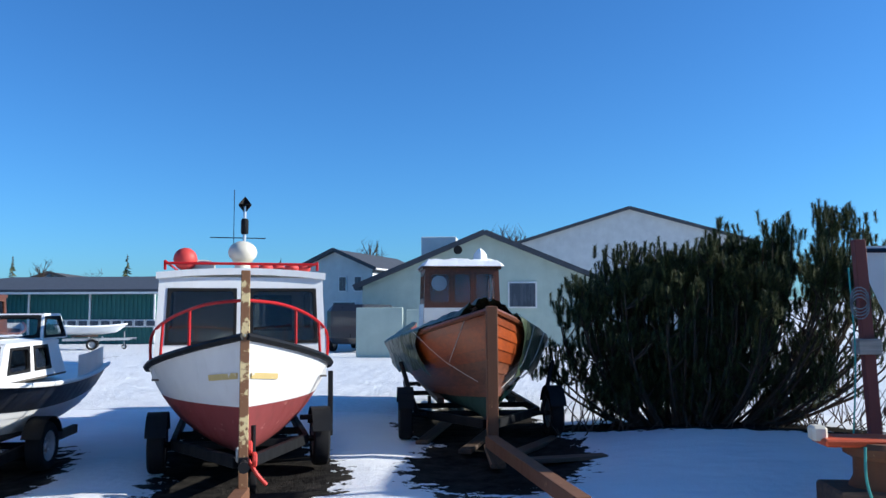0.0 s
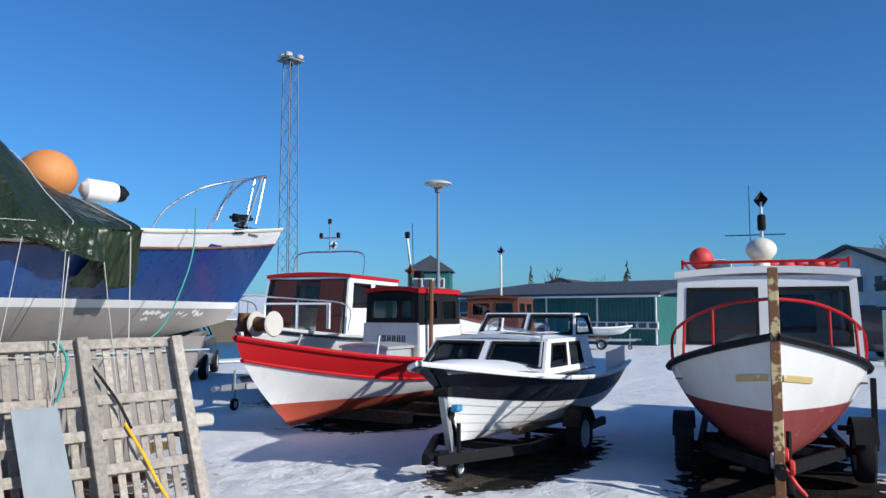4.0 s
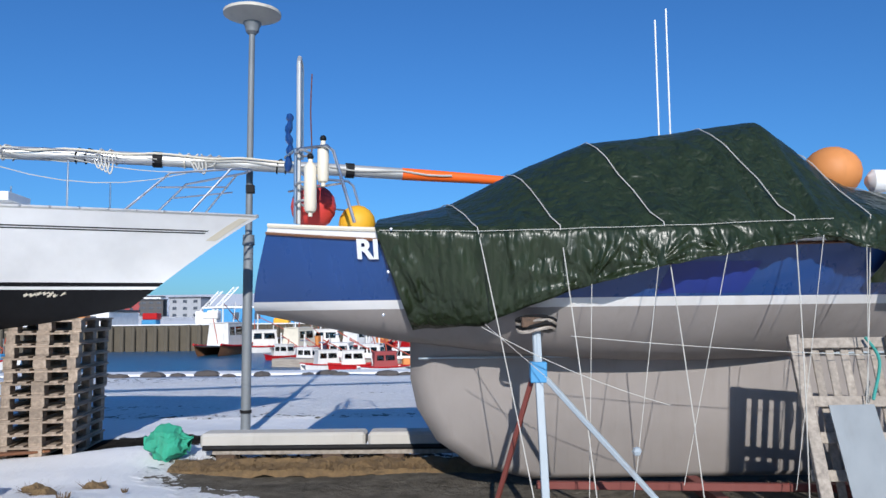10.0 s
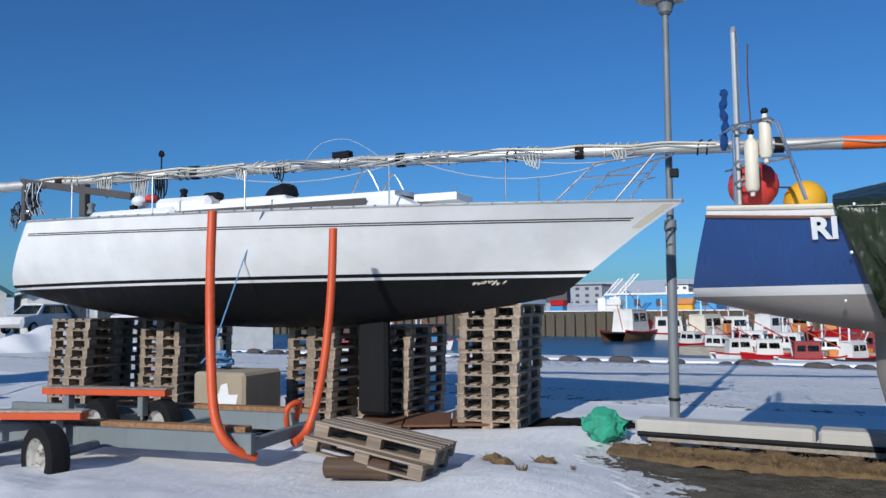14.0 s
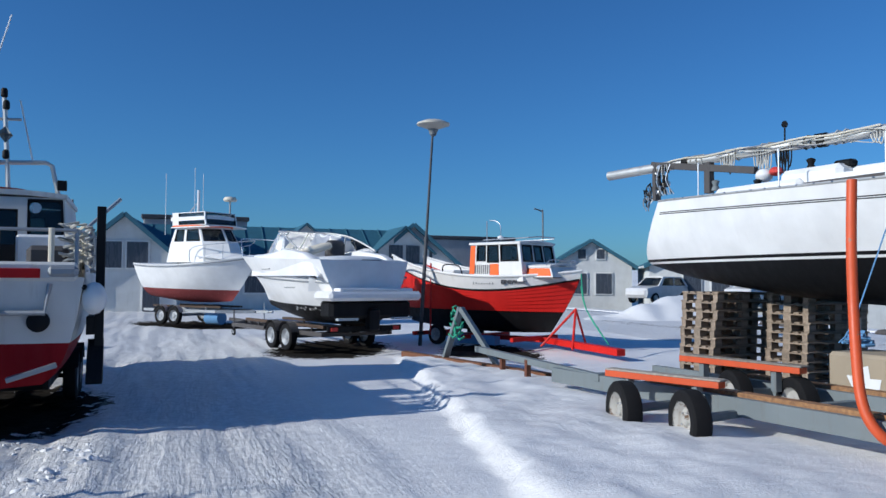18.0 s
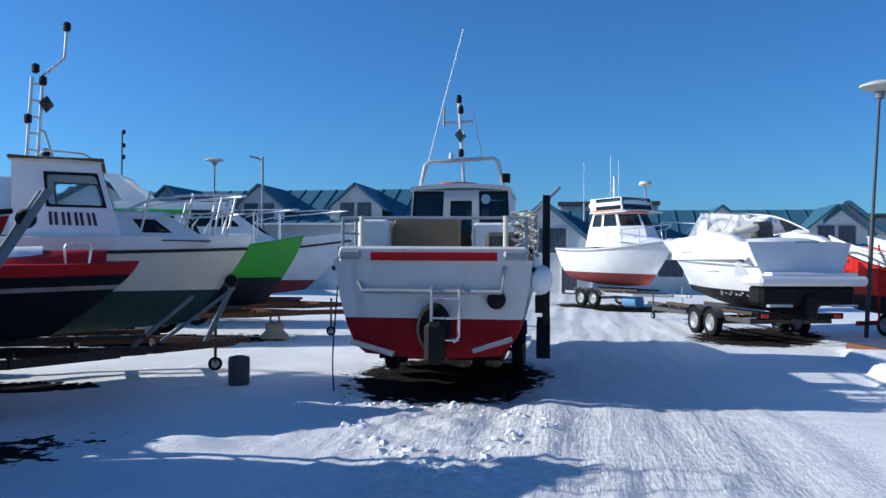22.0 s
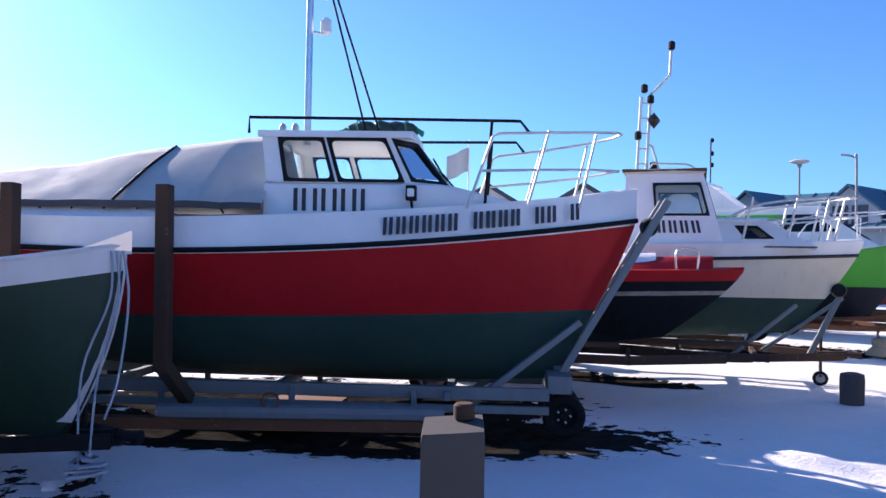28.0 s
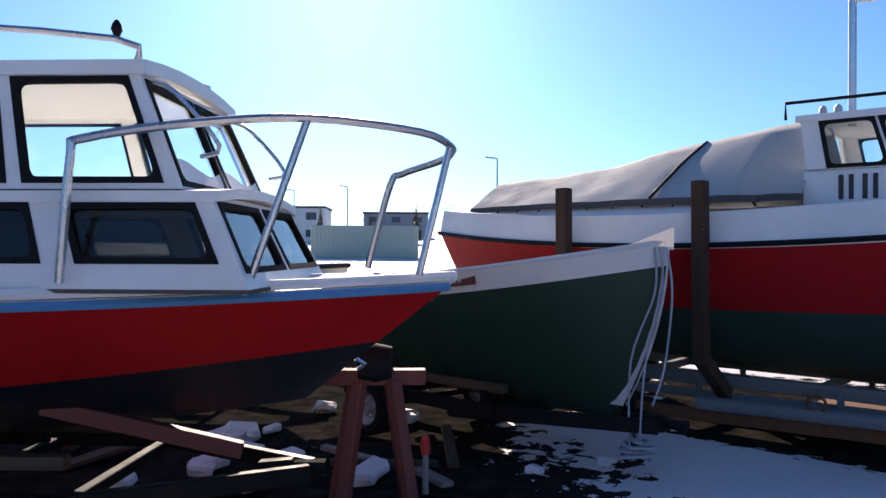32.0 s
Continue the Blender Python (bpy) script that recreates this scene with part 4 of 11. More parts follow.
# --- white cabin boat with a red bow rail, bow to the yard ---
loc, yaw, _ = heading((-2.34, 7.2), (-4.17, 12.3))
wb = thing("cabin_boat", "white cabin boat with red bow rail and dark rubbing strake", "boat", loc, yaw)
h = Hull(5.4, 2.0, (1.02, 0.96, 1.42), (0.42, 0.3, 0.26), rake=0.42, back=0.05, pm=0.26, pb=0.35, wide=0.86, um=0.5, e=3.0)
hull_parts(wb, h, [("hull_bottom", DEEP_RED, None, lambda u: 0.7 + 0.06 * u), ("hull", PAINT_WHITE, lambda u: 0.7 + 0.06 * u, None)], PAINT_WHITE, 0.1, (BLACK, -0.02, 0.035))
c = Cabin((-1.2, 1.25, 1.78), (-1.1, 1.12, 1.7), 0.92, 1.98)
c.build(wb, PAINT_WHITE, {"front": [(0.06, 0.46, 0.34, 0.88), (0.55, 0.95, 0.34, 0.88)], "left": [(0.08, 0.4, 0.45, 0.88), (0.5, 0.9, 0.45, 0.88)], "right": [(0.1, 0.5, 0.45, 0.88), (0.6, 0.92, 0.45, 0.88)], "back": [(0.1, 0.45, 0.4, 0.86)]}, GLASS_DARK)
for s in (-1, 1):
    pts = [(0.9, s * 0.93, 1.02), (1.0, s * 0.92, 1.36), (1.6, s * 0.7, 1.55), (2.2, s * 0.36, 1.68), (2.55, 0, 1.72)]
    rail(wb, pts, 0.016, RED, "bow_rail")
    for p, q in (((1.45, s * 0.8, 1.08), (1.42, s * 0.78, 1.51)), ((2.0, s * 0.5, 1.2), (1.95, s * 0.5, 1.63))):
        rail(wb, [p, q], 0.014, RED, "stanchion", smooth=0)
for s in (-1, 1):
    rail(wb, [(-1.0, s * 0.8, 2.06), (-1.0, s * 0.8, 2.15), (1.05, s * 0.8, 2.15), (1.05, s * 0.8, 2.06)], 0.015, RED, "roof_rail", smooth=0)
rail(wb, [(1.05, -0.8, 2.13), (1.05, 0.8, 2.13)], 0.015, RED, "roof_rail", smooth=0)
part("radar_dome", ball(Mesh(), (0.7, 0.0, 2.28), 0.16, 16, 0.8), CREAM, wb)
part("dome_foot", lathe(Mesh(), [(0.1, 2.02), (0.08, 2.16), (0.12, 2.18)], 12, Matrix.Translation((0.7, 0, 0))), CREAM, wb)
part("roof_canister", lathe(Mesh(), [(0.13, 2.04), (0.15, 2.08), (0.15, 2.16), (0.1, 2.2)], 16, Matrix.Translation((0.4, -0.45, 0))), CREAM, wb)
part("float_ball", ball(Mesh(), (0.6, -0.62, 2.2), 0.13), BUOY_RED, wb)
for k in range(5):
    part("roof_float", ball(Mesh(), (0.3 + 0.12 * (k % 2), 0.12 + 0.15 * k, 2.12), 0.085, 12, 0.7), BUOY_RED, wb)
rail(wb, [(0.55, 0.02, 2.05), (0.55, 0.02, 2.82)], 0.02, STEEL, "mast", smooth=0)
part("mast_collar", lathe(Mesh(), [(0.035, 2.5), (0.045, 2.52), (0.045, 2.66), (0.03, 2.68)], 10, Matrix.Translation((0.55, 0.02, 0))), BLACK, wb)
rail(wb, [(0.5, -0.36, 2.46), (0.5, 0.26, 2.46)], 0.006, CABLE_BLACK, "crosstree", smooth=0)
rail(wb, [(0.5, -0.1, 2.2), (0.5, -0.1, 3.02)], 0.004, CABLE_BLACK, "whip_aerial", smooth=0)


def diamond(parent, c, r, mat=None, turn=0.0):
    """A radar reflector: three crossed plates."""
    m = Mesh()
    cx = Vector(c)
    for k in range(2):
        a = radians(45 + 90 * k + turn)
        u = Vector((math.cos(a), math.sin(a), 0)) * r
        slab(m, [cx - u, cx - Vector((0, 0, r)), cx + u, cx + Vector((0, 0, r))], 0.002, 0.004)
    slab(m, [cx + Vector((math.cos(radians(45 + k * 90 + turn)) * r, math.sin(radians(45 + k * 90 + turn)) * r, 0)) for k in range(4)], 0.002, 0.004)
    part("radar_reflector", m, mat or BLACK, parent, smooth=False)


diamond(wb, (0.55, 0.02, 2.84), 0.1)
# worn name board, letters not legible
for s in (-1, 1):
    m = Mesh()
    for off in (0.014, 0.004):
        grid(m, [[h.at(0.99 - 0.009 * k, 1.02 + dz - 0.006 * k, s, off) for k in range(7)] for dz in (0, 0.055)])
    part("name_board", m, OCHRE_BOARD, wb, "yellowed worn name board")
for k in range(5):
    part("knotted_rope", tube(Mesh(), [(2.5 + 0.03 * k + 0.055 * math.cos(a), 0.02 + 0.04 * k * (-1) ** k * 0.5, 0.5 - 0.045 * k + 0.05 * math.sin(a)) for a in [2 * math.pi * i / 9 for i in range(9)]], 0.022, 6, closed=True), BUOY_RED if k % 2 == 0 else ROPE, wb)
rail(wb, [(2.6, 0.03, 0.34), (2.66, 0.12, 0.2), (2.62, 0.2, 0.1)], 0.018, BUOY_RED, "rope_tail")

tr = trailer("low rusty boat trailer under the white cabin boat", (loc[0], loc[1], 0), yaw, 4.6, 1.62, (1.35,), 0.3, 0.5, BLACK, 0.28)
part("winch_post", beam(Mesh(), (2.72, 0, 0.1), (2.62, 0.0, 1.98), 0.08, 0.09), FLAKING, tr, "tall rusty post with flaking yellow paint")
part("post_foot", beam(Mesh(), (2.72, 0, 0.06), (3.1, -0.1, 0.03), 0.12, 0.1), RUST, tr)
part("guide_post", beam(Mesh(), (1.35, 0.92, 0.3), (1.35, 0.92, 0.98), 0.05, 0.05), BLACK, tr)
part("guide_arm", beam(Mesh(), (1.35, 0.6, 0.5), (1.35, 0.94, 0.5), 0.05, 0.05), BLACK, tr)

# --- orange clinker boat under a tarpaulin ---
loc, yaw, _ = heading((-0.22, 9.5), (-1.2, 15.4))
ob_ = thing("wooden_boat", "orange clinker-built wooden boat with green tarpaulin and brown wheelhouse", "boat", loc, yaw)
h = Hull(6.0, 2.2, (1.35, 1.12, 1.62), (0.4, 0.28, 0.34), rake=0.12, back=0.3, pm=0.38, pb=0.62, wide=0.5, um=0.5, e=2.2)
N = 9
for k in range(N):
    f0, f1 = k / N, (k + 1) / N + 0.02
    m = Mesh()
    h.strip(m, lambda u, f=f0: mixf(h.zk(u), h.zs(u), f), lambda u, f=f1: mixf(h.zk(u), h.zs(u), min(1, f)), 30, 2, 0.0, lap=0.018)
    # lower planks take the brown wood: the hull's shaded part put into the colour
    part("strake", m, (ANTI_GREEN if k < 2 else (WOOD_BROWN if k < 5 else WOOD_ORANGE)), ob_)
part("stem", beam(Mesh(), (3.0, 0, 1.66), (2.86, 0, 0.2), 0.07, 0.13), WOOD_ORANGE, ob_)
part("gunwale", h.belt(Mesh(), 0.0, 0.02, 0.035), WOOD_BROWN, ob_)
part("deck", h.deck(Mesh(), 0.1), WOOD_BROWN, ob_)
c = Cabin((-1.2, 0.0, 1.2), (-1.15, -0.06, 1.14), 1.15, 2.26)
c.build(ob_, WOOD_BROWN, {"front": [(0.06, 0.34, 0.5, 0.93), (0.38, 0.63, 0.5, 0.93), (0.67, 0.95, 0.5, 0.93)], "left": [(0.1, 0.48, 0.56, 0.93), (0.54, 0.9, 0.56, 0.93)], "right": [(0.1, 0.48, 0.56, 0.93), (0.54, 0.9, 0.56, 0.93)], "back": []}, GLASS, WOOD_BROWN)
part("wheelhouse_skirt", slab(Mesh(), [p + Vector((0.01, 0, 0)) for p in c.quad("front", 0, 1, 0, 0.45)], 0.012, 0.01), PAINT_WHITE, ob_)
for sd in ("left", "right"):
    part("wheelhouse_skirt", slab(Mesh(), c.quad(sd, 0, 1, 0, 0.5), 0.012, 0.01), PAINT_WHITE, ob_)
m = Mesh()
rows = []
for i in range(27):
    x = -1.28 + 0.053 * i
    r = []
    for j in range(27):
        y = -0.64 + 0.0492 * j
        edge = min(1.0, min(x + 1.28, 0.1 - x, y + 0.64, 0.64 - y) / 0.12)
        r.append((x, y, 2.28 + edge * (0.11 + 0.07 * noise.noise(Vector((x * 4, y * 4, 1))) + 0.03 * noise.noise(Vector((x * 11, y * 11, 3))))))
    rows.append(r)
grid(m, rows)
part("snow_cover", m, SNOW, ob_, "lumpy snow on the wheelhouse roof")
part("snow_lump", lathe(Mesh(), [(0.12, 2.36), (0.11, 2.47), (0.06, 2.54), (0.001, 2.58)], 5, Matrix.Translation((-0.2, 0.3, 0))), SNOW, ob_)
part("search_lamp", lathe(Mesh(), [(0.02, 0), (0.05, 0.02), (0.07, 0.08), (0.06, 0.09)], 14, Matrix.Translation((-0.15, -0.06, 2.54)) @ Matrix.Rotation(radians(90), 4, "Y")), BLACK, ob_)
part("clear_view_screen", lathe(Mesh(), [(0.11, 0), (0.12, 0.012), (0.11, 0.02)], 20, Matrix.Translation((-0.01, -0.36, 2.02)) @ Matrix.Rotation(radians(86), 4, "Y")), GALV, ob_)
tm = Mesh()
for s in (-1, 1):
    rows = []
    end = 0.82 if s < 0 else 0.925
    for i in range(61):
        u0 = mixf(0.04, end, i / 60)
        low = mixf(0.62, 0.86, u0) + 0.04 * math.sin(i * 0.6) + 0.03 * noise.noise(Vector((i * 0.4, s, 0)))
        r = []
        for j in range(15):
            f = j / 14
            u = u0 - 0.035 * math.sin(math.pi * f) * max(0.0, (i - 40) / 20)
            z = mixf(low, h.zs(u) + 0.03, f)
            fold = 0.05 * (1 - 2.4 * abs(noise.noise(Vector((u * 11 + f, s * 4, f * 0.9))))) + 0.02 * (1 - 2 * abs(noise.noise(Vector((u * 30, s, f * 2.5)))))
            p = h.at(u, z, s, 0.075 + 0.03 * (1 - f) + fold * (0.3 + 0.7 * (1 - f)))
            r.append(Vector((p.x, p.y, z)))
        q = r[-1]
        for f in (0.12, 0.26):
            r.append(Vector((q.x, q.y * (1 - f), q.z + 0.05 + 0.03 * noise.noise(Vector((q.x * 5, f * 9, s))))))
        rows.append(r)
    grid(tm, rows)
part("tarpaulin", tm, TARP_OLIVE, ob_, "crumpled green tarpaulin tied over the gunwales", angle=80)


def bow_cover(u, y, lift=0.0):
    hb = h.half(u) * 1.03
    lump = 0.07 * (1 - 2.2 * abs(noise.noise(Vector((u * 13, y * 3, 1))))) + 0.03 * (1 - 2 * abs(noise.noise(Vector((u * 31, y * 8, 4)))))
    return Vector((h.at(u, h.zs(u), 1).x, y * hb, h.zs(u) + 0.05 + lift + 0.13 * (1 - y * y) + lump * (1 - y ** 4)))


part("foredeck_cover", grid(Mesh(), [[bow_cover(0.52 + 0.41 * i / 36, -1 + j / 14) for j in range(29)] for i in range(37)]), TARP_OLIVE, ob_, angle=80)
part("snow_patch", grid(Mesh(), [[bow_cover(0.74 + 0.13 * i / 12, -0.62 + 0.5 * j / 10 + 0.05 * math.sin(i * 1.3), 0.022 * math.sin(math.pi * i / 12) * math.sin(math.pi * j / 10) - 0.006) for j in range(11)] for i in range(13)]), SNOW, ob_)
for k in range(4):
    u = 0.62 + 0.08 * k
    rail(ob_, [h.at(u, h.zs(u) + 0.04, 1, 0.1), h.at(u + 0.03, 0.95, 1, 0.14), h.at(u + 0.1, 0.7, 1, 0.06)], 0.005, ROPE, "lashing")
rail(ob_, [h.at(0.8, h.zs(0.8), -1, 0.1), h.at(0.86, 1.0, -1, 0.05), h.at(0.96, 0.78, -1, 0.03)], 0.004, ROPE, "lashing")
rail(ob_, [h.at(0.95, h.zs(0.95), -1, 0.04), h.at(0.88, 0.98, -1, 0.05)], 0.004, ROPE, "lashing", smooth=0)
tn = Mesh()
grid(tn, [[h.at(0.72 + 0.2 * i / 8, mixf(0.2, 0.72 - 0.02 * i, j / 5), 1, 0.03 + 0.03 * math.sin(i * 2 + j)) for j in range(6)] for i in range(9)])
part("draped_net", tn, TARP_TEAL, ob_)
tr = trailer("rusty steel trailer with a tall bow post under the orange boat", (loc[0], loc[1], 0), yaw, 5.0, 1.9, (1.9,), 0.3, 0.3, BLACK, 0.3, jock=False)
part("bow_post", beam(Mesh(), (3.12, -0.02, 0.1), (3.1, -0.02, 1.66), 0.12, 0.14), RUST, tr, "upright square rusty bow post")
part("drawbar", beam(Mesh(), (3.2, -0.05, 0.17), (6.0, 0.24, 0.15), 0.13, 0.13), RUST, tr, "long rusty square drawbar")
for s in (-1, 1):
    part("side_support", tube(Mesh(), [(1.9, s * 0.8, 0.3), (1.7, s * 1.0, 0.95)], 0.03), BLACK, tr)

# --- white and midnight-blue day boat ---
loc, yaw, _ = heading((-5.12, 5.9), (-5.87, 10.0))
bw = thing("day_cruiser", "small white day cruiser with dark band and clinker hull", "boat", loc, yaw)
h = Hull(4.2, 1.8, (0.96, 0.9, 1.13), (0.32, 0.26, 0.32), rake=0.78, back=0.12, pm=0.36, pb=0.75, wide=0.84, um=0.45, e=2.4, kb=0.55)
for k in range(5):
    f0, f1 = k / 5 * 0.6, (k + 1) / 5 * 0.6 + 0.02
    part("strake", h.strip(Mesh(), lambda u, f=f0: mixf(h.zk(u), h.zs(u), f), lambda u, f=f1: mixf(h.zk(u), h.zs(u), f), 30, 2, lap=0.012), GEL_WHITE, bw)
m = h.strip(Mesh(), lambda u: mixf(h.zk(u), h.zs(u), 0.58), None, out=0.012)
h.transom(m, 0.7, None)
part("dark_band", m, DARK_BLUE, bw)
part("transom", h.transom(Mesh(), None, 0.72), GEL_WHITE, bw)
part("deck", h.deck(Mesh(), -0.01, inset=-0.02), GEL_WHITE, bw)
part("rubbing_strake", h.belt(Mesh(), 0.0, 0.02, 0.025), GEL_WHITE, bw)
c = Cabin((-0.7, 0.92, 1.52), (-0.66, 0.6, 1.34), 0.96, 1.32)
c.build(bw, GEL_WHITE, {"left": [(0.1, 0.42, 0.22, 0.86), (0.5, 0.76, 0.22, 0.86)], "right": [(0.24, 0.5, 0.22, 0.86), (0.58, 0.9, 0.22, 0.86)], "front": [(0.03, 0.46, 0.22, 0.9), (0.54, 0.97, 0.22, 0.9)]}, GLASS_DARK, RUBBER, roof=0.0, over=0.02)
part("foredeck_hump", grid(Mesh(), [[(x, y * w, z - 0.1 * abs(y) ** 2.5) for y in (-1, -0.7, -0.35, 0, 0.35, 0.7, 1)] for x, w, z in ((0.7, 0.76, 1.1), (1.1, 0.62, 1.12), (1.5, 0.42, 1.13), (1.85, 0.16, 1.12))]), GEL_WHITE, bw)
c = Cabin((-1.05, -0.34, 1.28), (-0.98, -0.52, 1.16), 1.33, 1.6)
for face, hs in (("front", [(0.03, 0.47, 0.08, 0.9), (0.53, 0.97, 0.08, 0.9)]), ("left", [(0.06, 0.9, 0.08, 0.86)]), ("right", [(0.1, 0.94, 0.08, 0.86)])):
    part("windscreen_frame", c.wall(Mesh(), face, hs), GEL_WHITE, bw)
    for hh in hs:
        q = c.quad(face, *hh)
        w = part("window", gasket_ring(q, c.normal(face)), RUBBER, bw)
        p = part("pane", slab(Mesh(), q, -0.014, 0.006), GLASS, w)
        p.visible_shadow = False
part("snow_cover", grid(Mesh(), [[(x, y, 1.375 + 0.02 * noise.noise(Vector((x * 4, y * 4, 2)))) for y in [-0.5 + 0.125 * k for k in range(9)]] for x in [-0.25 + 0.09 * k for k in range(8)]]), SNOW, bw)
rail(bw, [(0.62, 0.62, 1.36), (0.95, 0.72, 1.06)], 0.013, ALU, "grab_rail", smooth=0)
rail(bw, [(0.3, 0.05, 1.42), (0.55, 0.35, 1.42), (0.62, 0.62, 1.36)], 0.013, ALU, "grab_rail", smooth=0)
for s in (-1, 1):
    part("cockpit_coaming", grid(Mesh(), [[h.at(0.02 + 0.3 * i / 8, h.zs(0.1), s, -0.02) + Vector((0, 0, z)) for z in (0, 0.25)] for i in range(9)]), GEL_WHITE, bw)
# frame coloured black to stand for the hull's shade; the winch post stays galvanised
tr = trailer("light galvanised trailer with a jockey wheel, blackened for the shade under the day cruiser", (loc[0], loc[1], 0), yaw, 3.2, 1.45, (-0.2,), 0.22, 0.2, BLACK, 0.25)
part("winch_post", beam(Mesh(), (1.5, 0, 0.25), (1.66, 0, 0.8), 0.07, 0.07), GALV, tr)
part("winch", lathe(Mesh(), [(0.06, -0.05), (0.06, 0.05)], 12, Matrix.Translation((1.56, 0, 0.62)) @ Matrix.Rotation(radians(90), 4, "X")), CABLE_BLACK, tr)
part("winch_handle", box(Mesh(), (1.6, 0.12, 0.68), (0.1, 0.1, 0.07), bev=0.02), CLAMP_BLUE, tr)
part("winch_roller", lathe(Mesh(), [(0.05, -0.08), (0.05, 0.08)], 12, Matrix.Translation((1.66, 0, 0.84)) @ Matrix.Rotation(radians(90), 4, "X")), RUBBER, tr)

# --- red and white fishing boat ---
loc, yaw, _ = heading((-8.45, 6.25), (-9.3, 12.4))
gr = thing("fishing_boat", "white wooden fishing boat with bright red bulwark", "boat", loc, yaw)
h = Hull(6.2, 2.3, (1.2, 0.92, 1.3), (0.3, 0.2, 0.1), rake=1.0, back=0.5, pm=0.34, pb=0.8, wide=0.45, um=0.48, e=2.2, kb=1.5)
hull_parts(gr, h, [("hull_bottom", ORANGE_RED, None, lambda u: 0.40 + 0.02 * u), ("hull", PAINT_WHITE, lambda u: 0.40 + 0.02 * u, lambda u: h.zs(u) - 0.29), ("bulwark", RED, lambda u: h.zs(u) - 0.29, None)], WOOD_BROWN, 0.2, (RED, 0.0, 0.035))
part("rubbing_strake", h.belt(Mesh(), -0.29, 0.015, 0.022), RED, gr)
c = Cabin((-1.5, -0.2, 1.06), (-1.45, -0.23, 1.0), 0.8, 1.93)
c.build(gr, BLACK, {"front": [(0.1, 0.62, 0.62, 0.9), (0.68, 0.9, 0.62, 0.9)], "left": [(0.1, 0.45, 0.6, 0.9), (0.55, 0.92, 0.6, 0.9)], "right": [(0.1, 0.45, 0.6, 0.9), (0.55, 0.92, 0.6, 0.9)]}, GLASS_DARK, roof_mat=RED)
for sd in ("left", "right"):
    part("cabin_skirt", slab(Mesh(), c.quad(sd, 0, 1, 0, 0.54), 0.016, 0.014), PAINT_WHITE, gr)
part("name_board", slab(Mesh(), c.quad("front", -0.02, 1.0, 0.06, 0.57), 0.03, 0.028), ALU, gr)
p0, p1, p2 = c.at("front", 0.26, 0.3), c.at("front", 0.9, 0.3), c.at("front", 0.26, 0.5)
bars(gr, p0 + Vector((0.034, 0, 0)), p1 - p0, p2 - p0, 6, 0.11, 0.07, 0.025)
c2 = Cabin((-0.15, 0.55, 0.9), (-0.15, 0.5, 0.84), 0.72, 1.1)
c2.build(gr, ALU, {}, roof=0.0)
drum = thing("net_winch", "rusty line-hauling drum on the fishing boat's bow", "winch", (0, 0, 0))
drum.parent = None
drum.matrix_world = gr.matrix_world @ pose(2.7, 0.1, 1.46)
for k, y in enumerate((-0.15, 0.15)):
    part("flange", lathe(Mesh(), [(0.001, -0.02), (0.15, -0.02), (0.165, 0), (0.15, 0.02), (0.001, 0.02)], 24, Matrix.Translation((0, y, 0)) @ Matrix.Rotation(radians(90), 4, "X")), LAMP_HEAD, drum)
part("drum", lathe(Mesh(), [(0.1, -0.15), (0.08, 0), (0.1, 0.15)], 20, Matrix.Rotation(radians(90), 4, "X")), RUST, drum)
part("winch_frame", beam(Mesh(), (0.0, -0.3, 0.05), (0, -0.3, -0.4), 0.08, 0.08), RUST, drum)
part("motor", lathe(Mesh(), [(0.09, -0.12), (0.1, 0), (0.09, 0.12)], 12, Matrix.Translation((0.02, -0.34, 0.02))), RUST, drum)
rail(gr, [(-0.75, 0.0, 1.98), (-0.77, -0.02, 2.4)], 0.02, CABLE_BLACK, "mast", smooth=0)
rail(gr, [(-0.77, -0.02, 2.4), (-0.8, -0.1, 2.86)], 0.02, PAINT_WHITE, "mast_pole", smooth=0)
diamond(gr, (-0.75, 0.0, 2.3), 0.09, RUST)
part("masthead_lamp", lathe(Mesh(), [(0.03, 0), (0.045, 0.02), (0.045, 0.09), (0.02, 0.11)], 10, Matrix.Translation((-0.8, -0.1, 2.85))), BLACK, gr)
rail(gr, [(-0.75, 0.05, 2.4), (-0.77, 0.02, 3.1)], 0.006, CABLE_BLACK, "aerial", smooth=0)
part("deck_light", box(Mesh(), (-0.55, 0.3, 2.22), (0.1, 0.14, 0.12)), BLACK, gr)
rail(gr, [(-0.55, 0.3, 1.98), (-0.55, 0.3, 2.2)], 0.01, BLACK, "light_stem", smooth=0)
for s in (-1, 1):
    rail(gr, [(-1.8, s * 0.85, 1.0), (-1.9, s * 0.85, 1.35), (-2.7, s * 0.6, 1.42), (-2.8, s * 0.55, 1.08)], 0.014, GALV, "stern_rail")
    rail(gr, [(1.2, s * 0.75, 1.0), (1.1, s * 0.72, 1.28)], 0.02, GALV, "bollard")
rail(gr, [(-0.4, 0.62, 0.9), (-0.42, 0.62, 2.1)], 0.035, RUST, "exhaust_pipe", smooth=0)
cr = thing("keel_cradle", "dark timber cradle blocks under the red and white fishing boat", "cradle", loc, yaw)
for x in (-1.8, -0.6, 0.6):
    part("crossbeam", beam(Mesh(), (x, -0.9, 0.1), (x, 0.9, 0.1), 0.18, 0.16), WOOD_DARK, cr)
for s in (-1, 1):
    part("shore", beam(Mesh(), (-0.6, s * 0.95, 0.1), (-0.6, s * 0.8, 0.62), 0.1, 0.1), WOOD_DARK, cr)
    part("wedge_block", box(Mesh(), (-1.8, s * 0.5, 0.27), (0.35, 0.3, 0.2)), WOOD_DARK, cr)

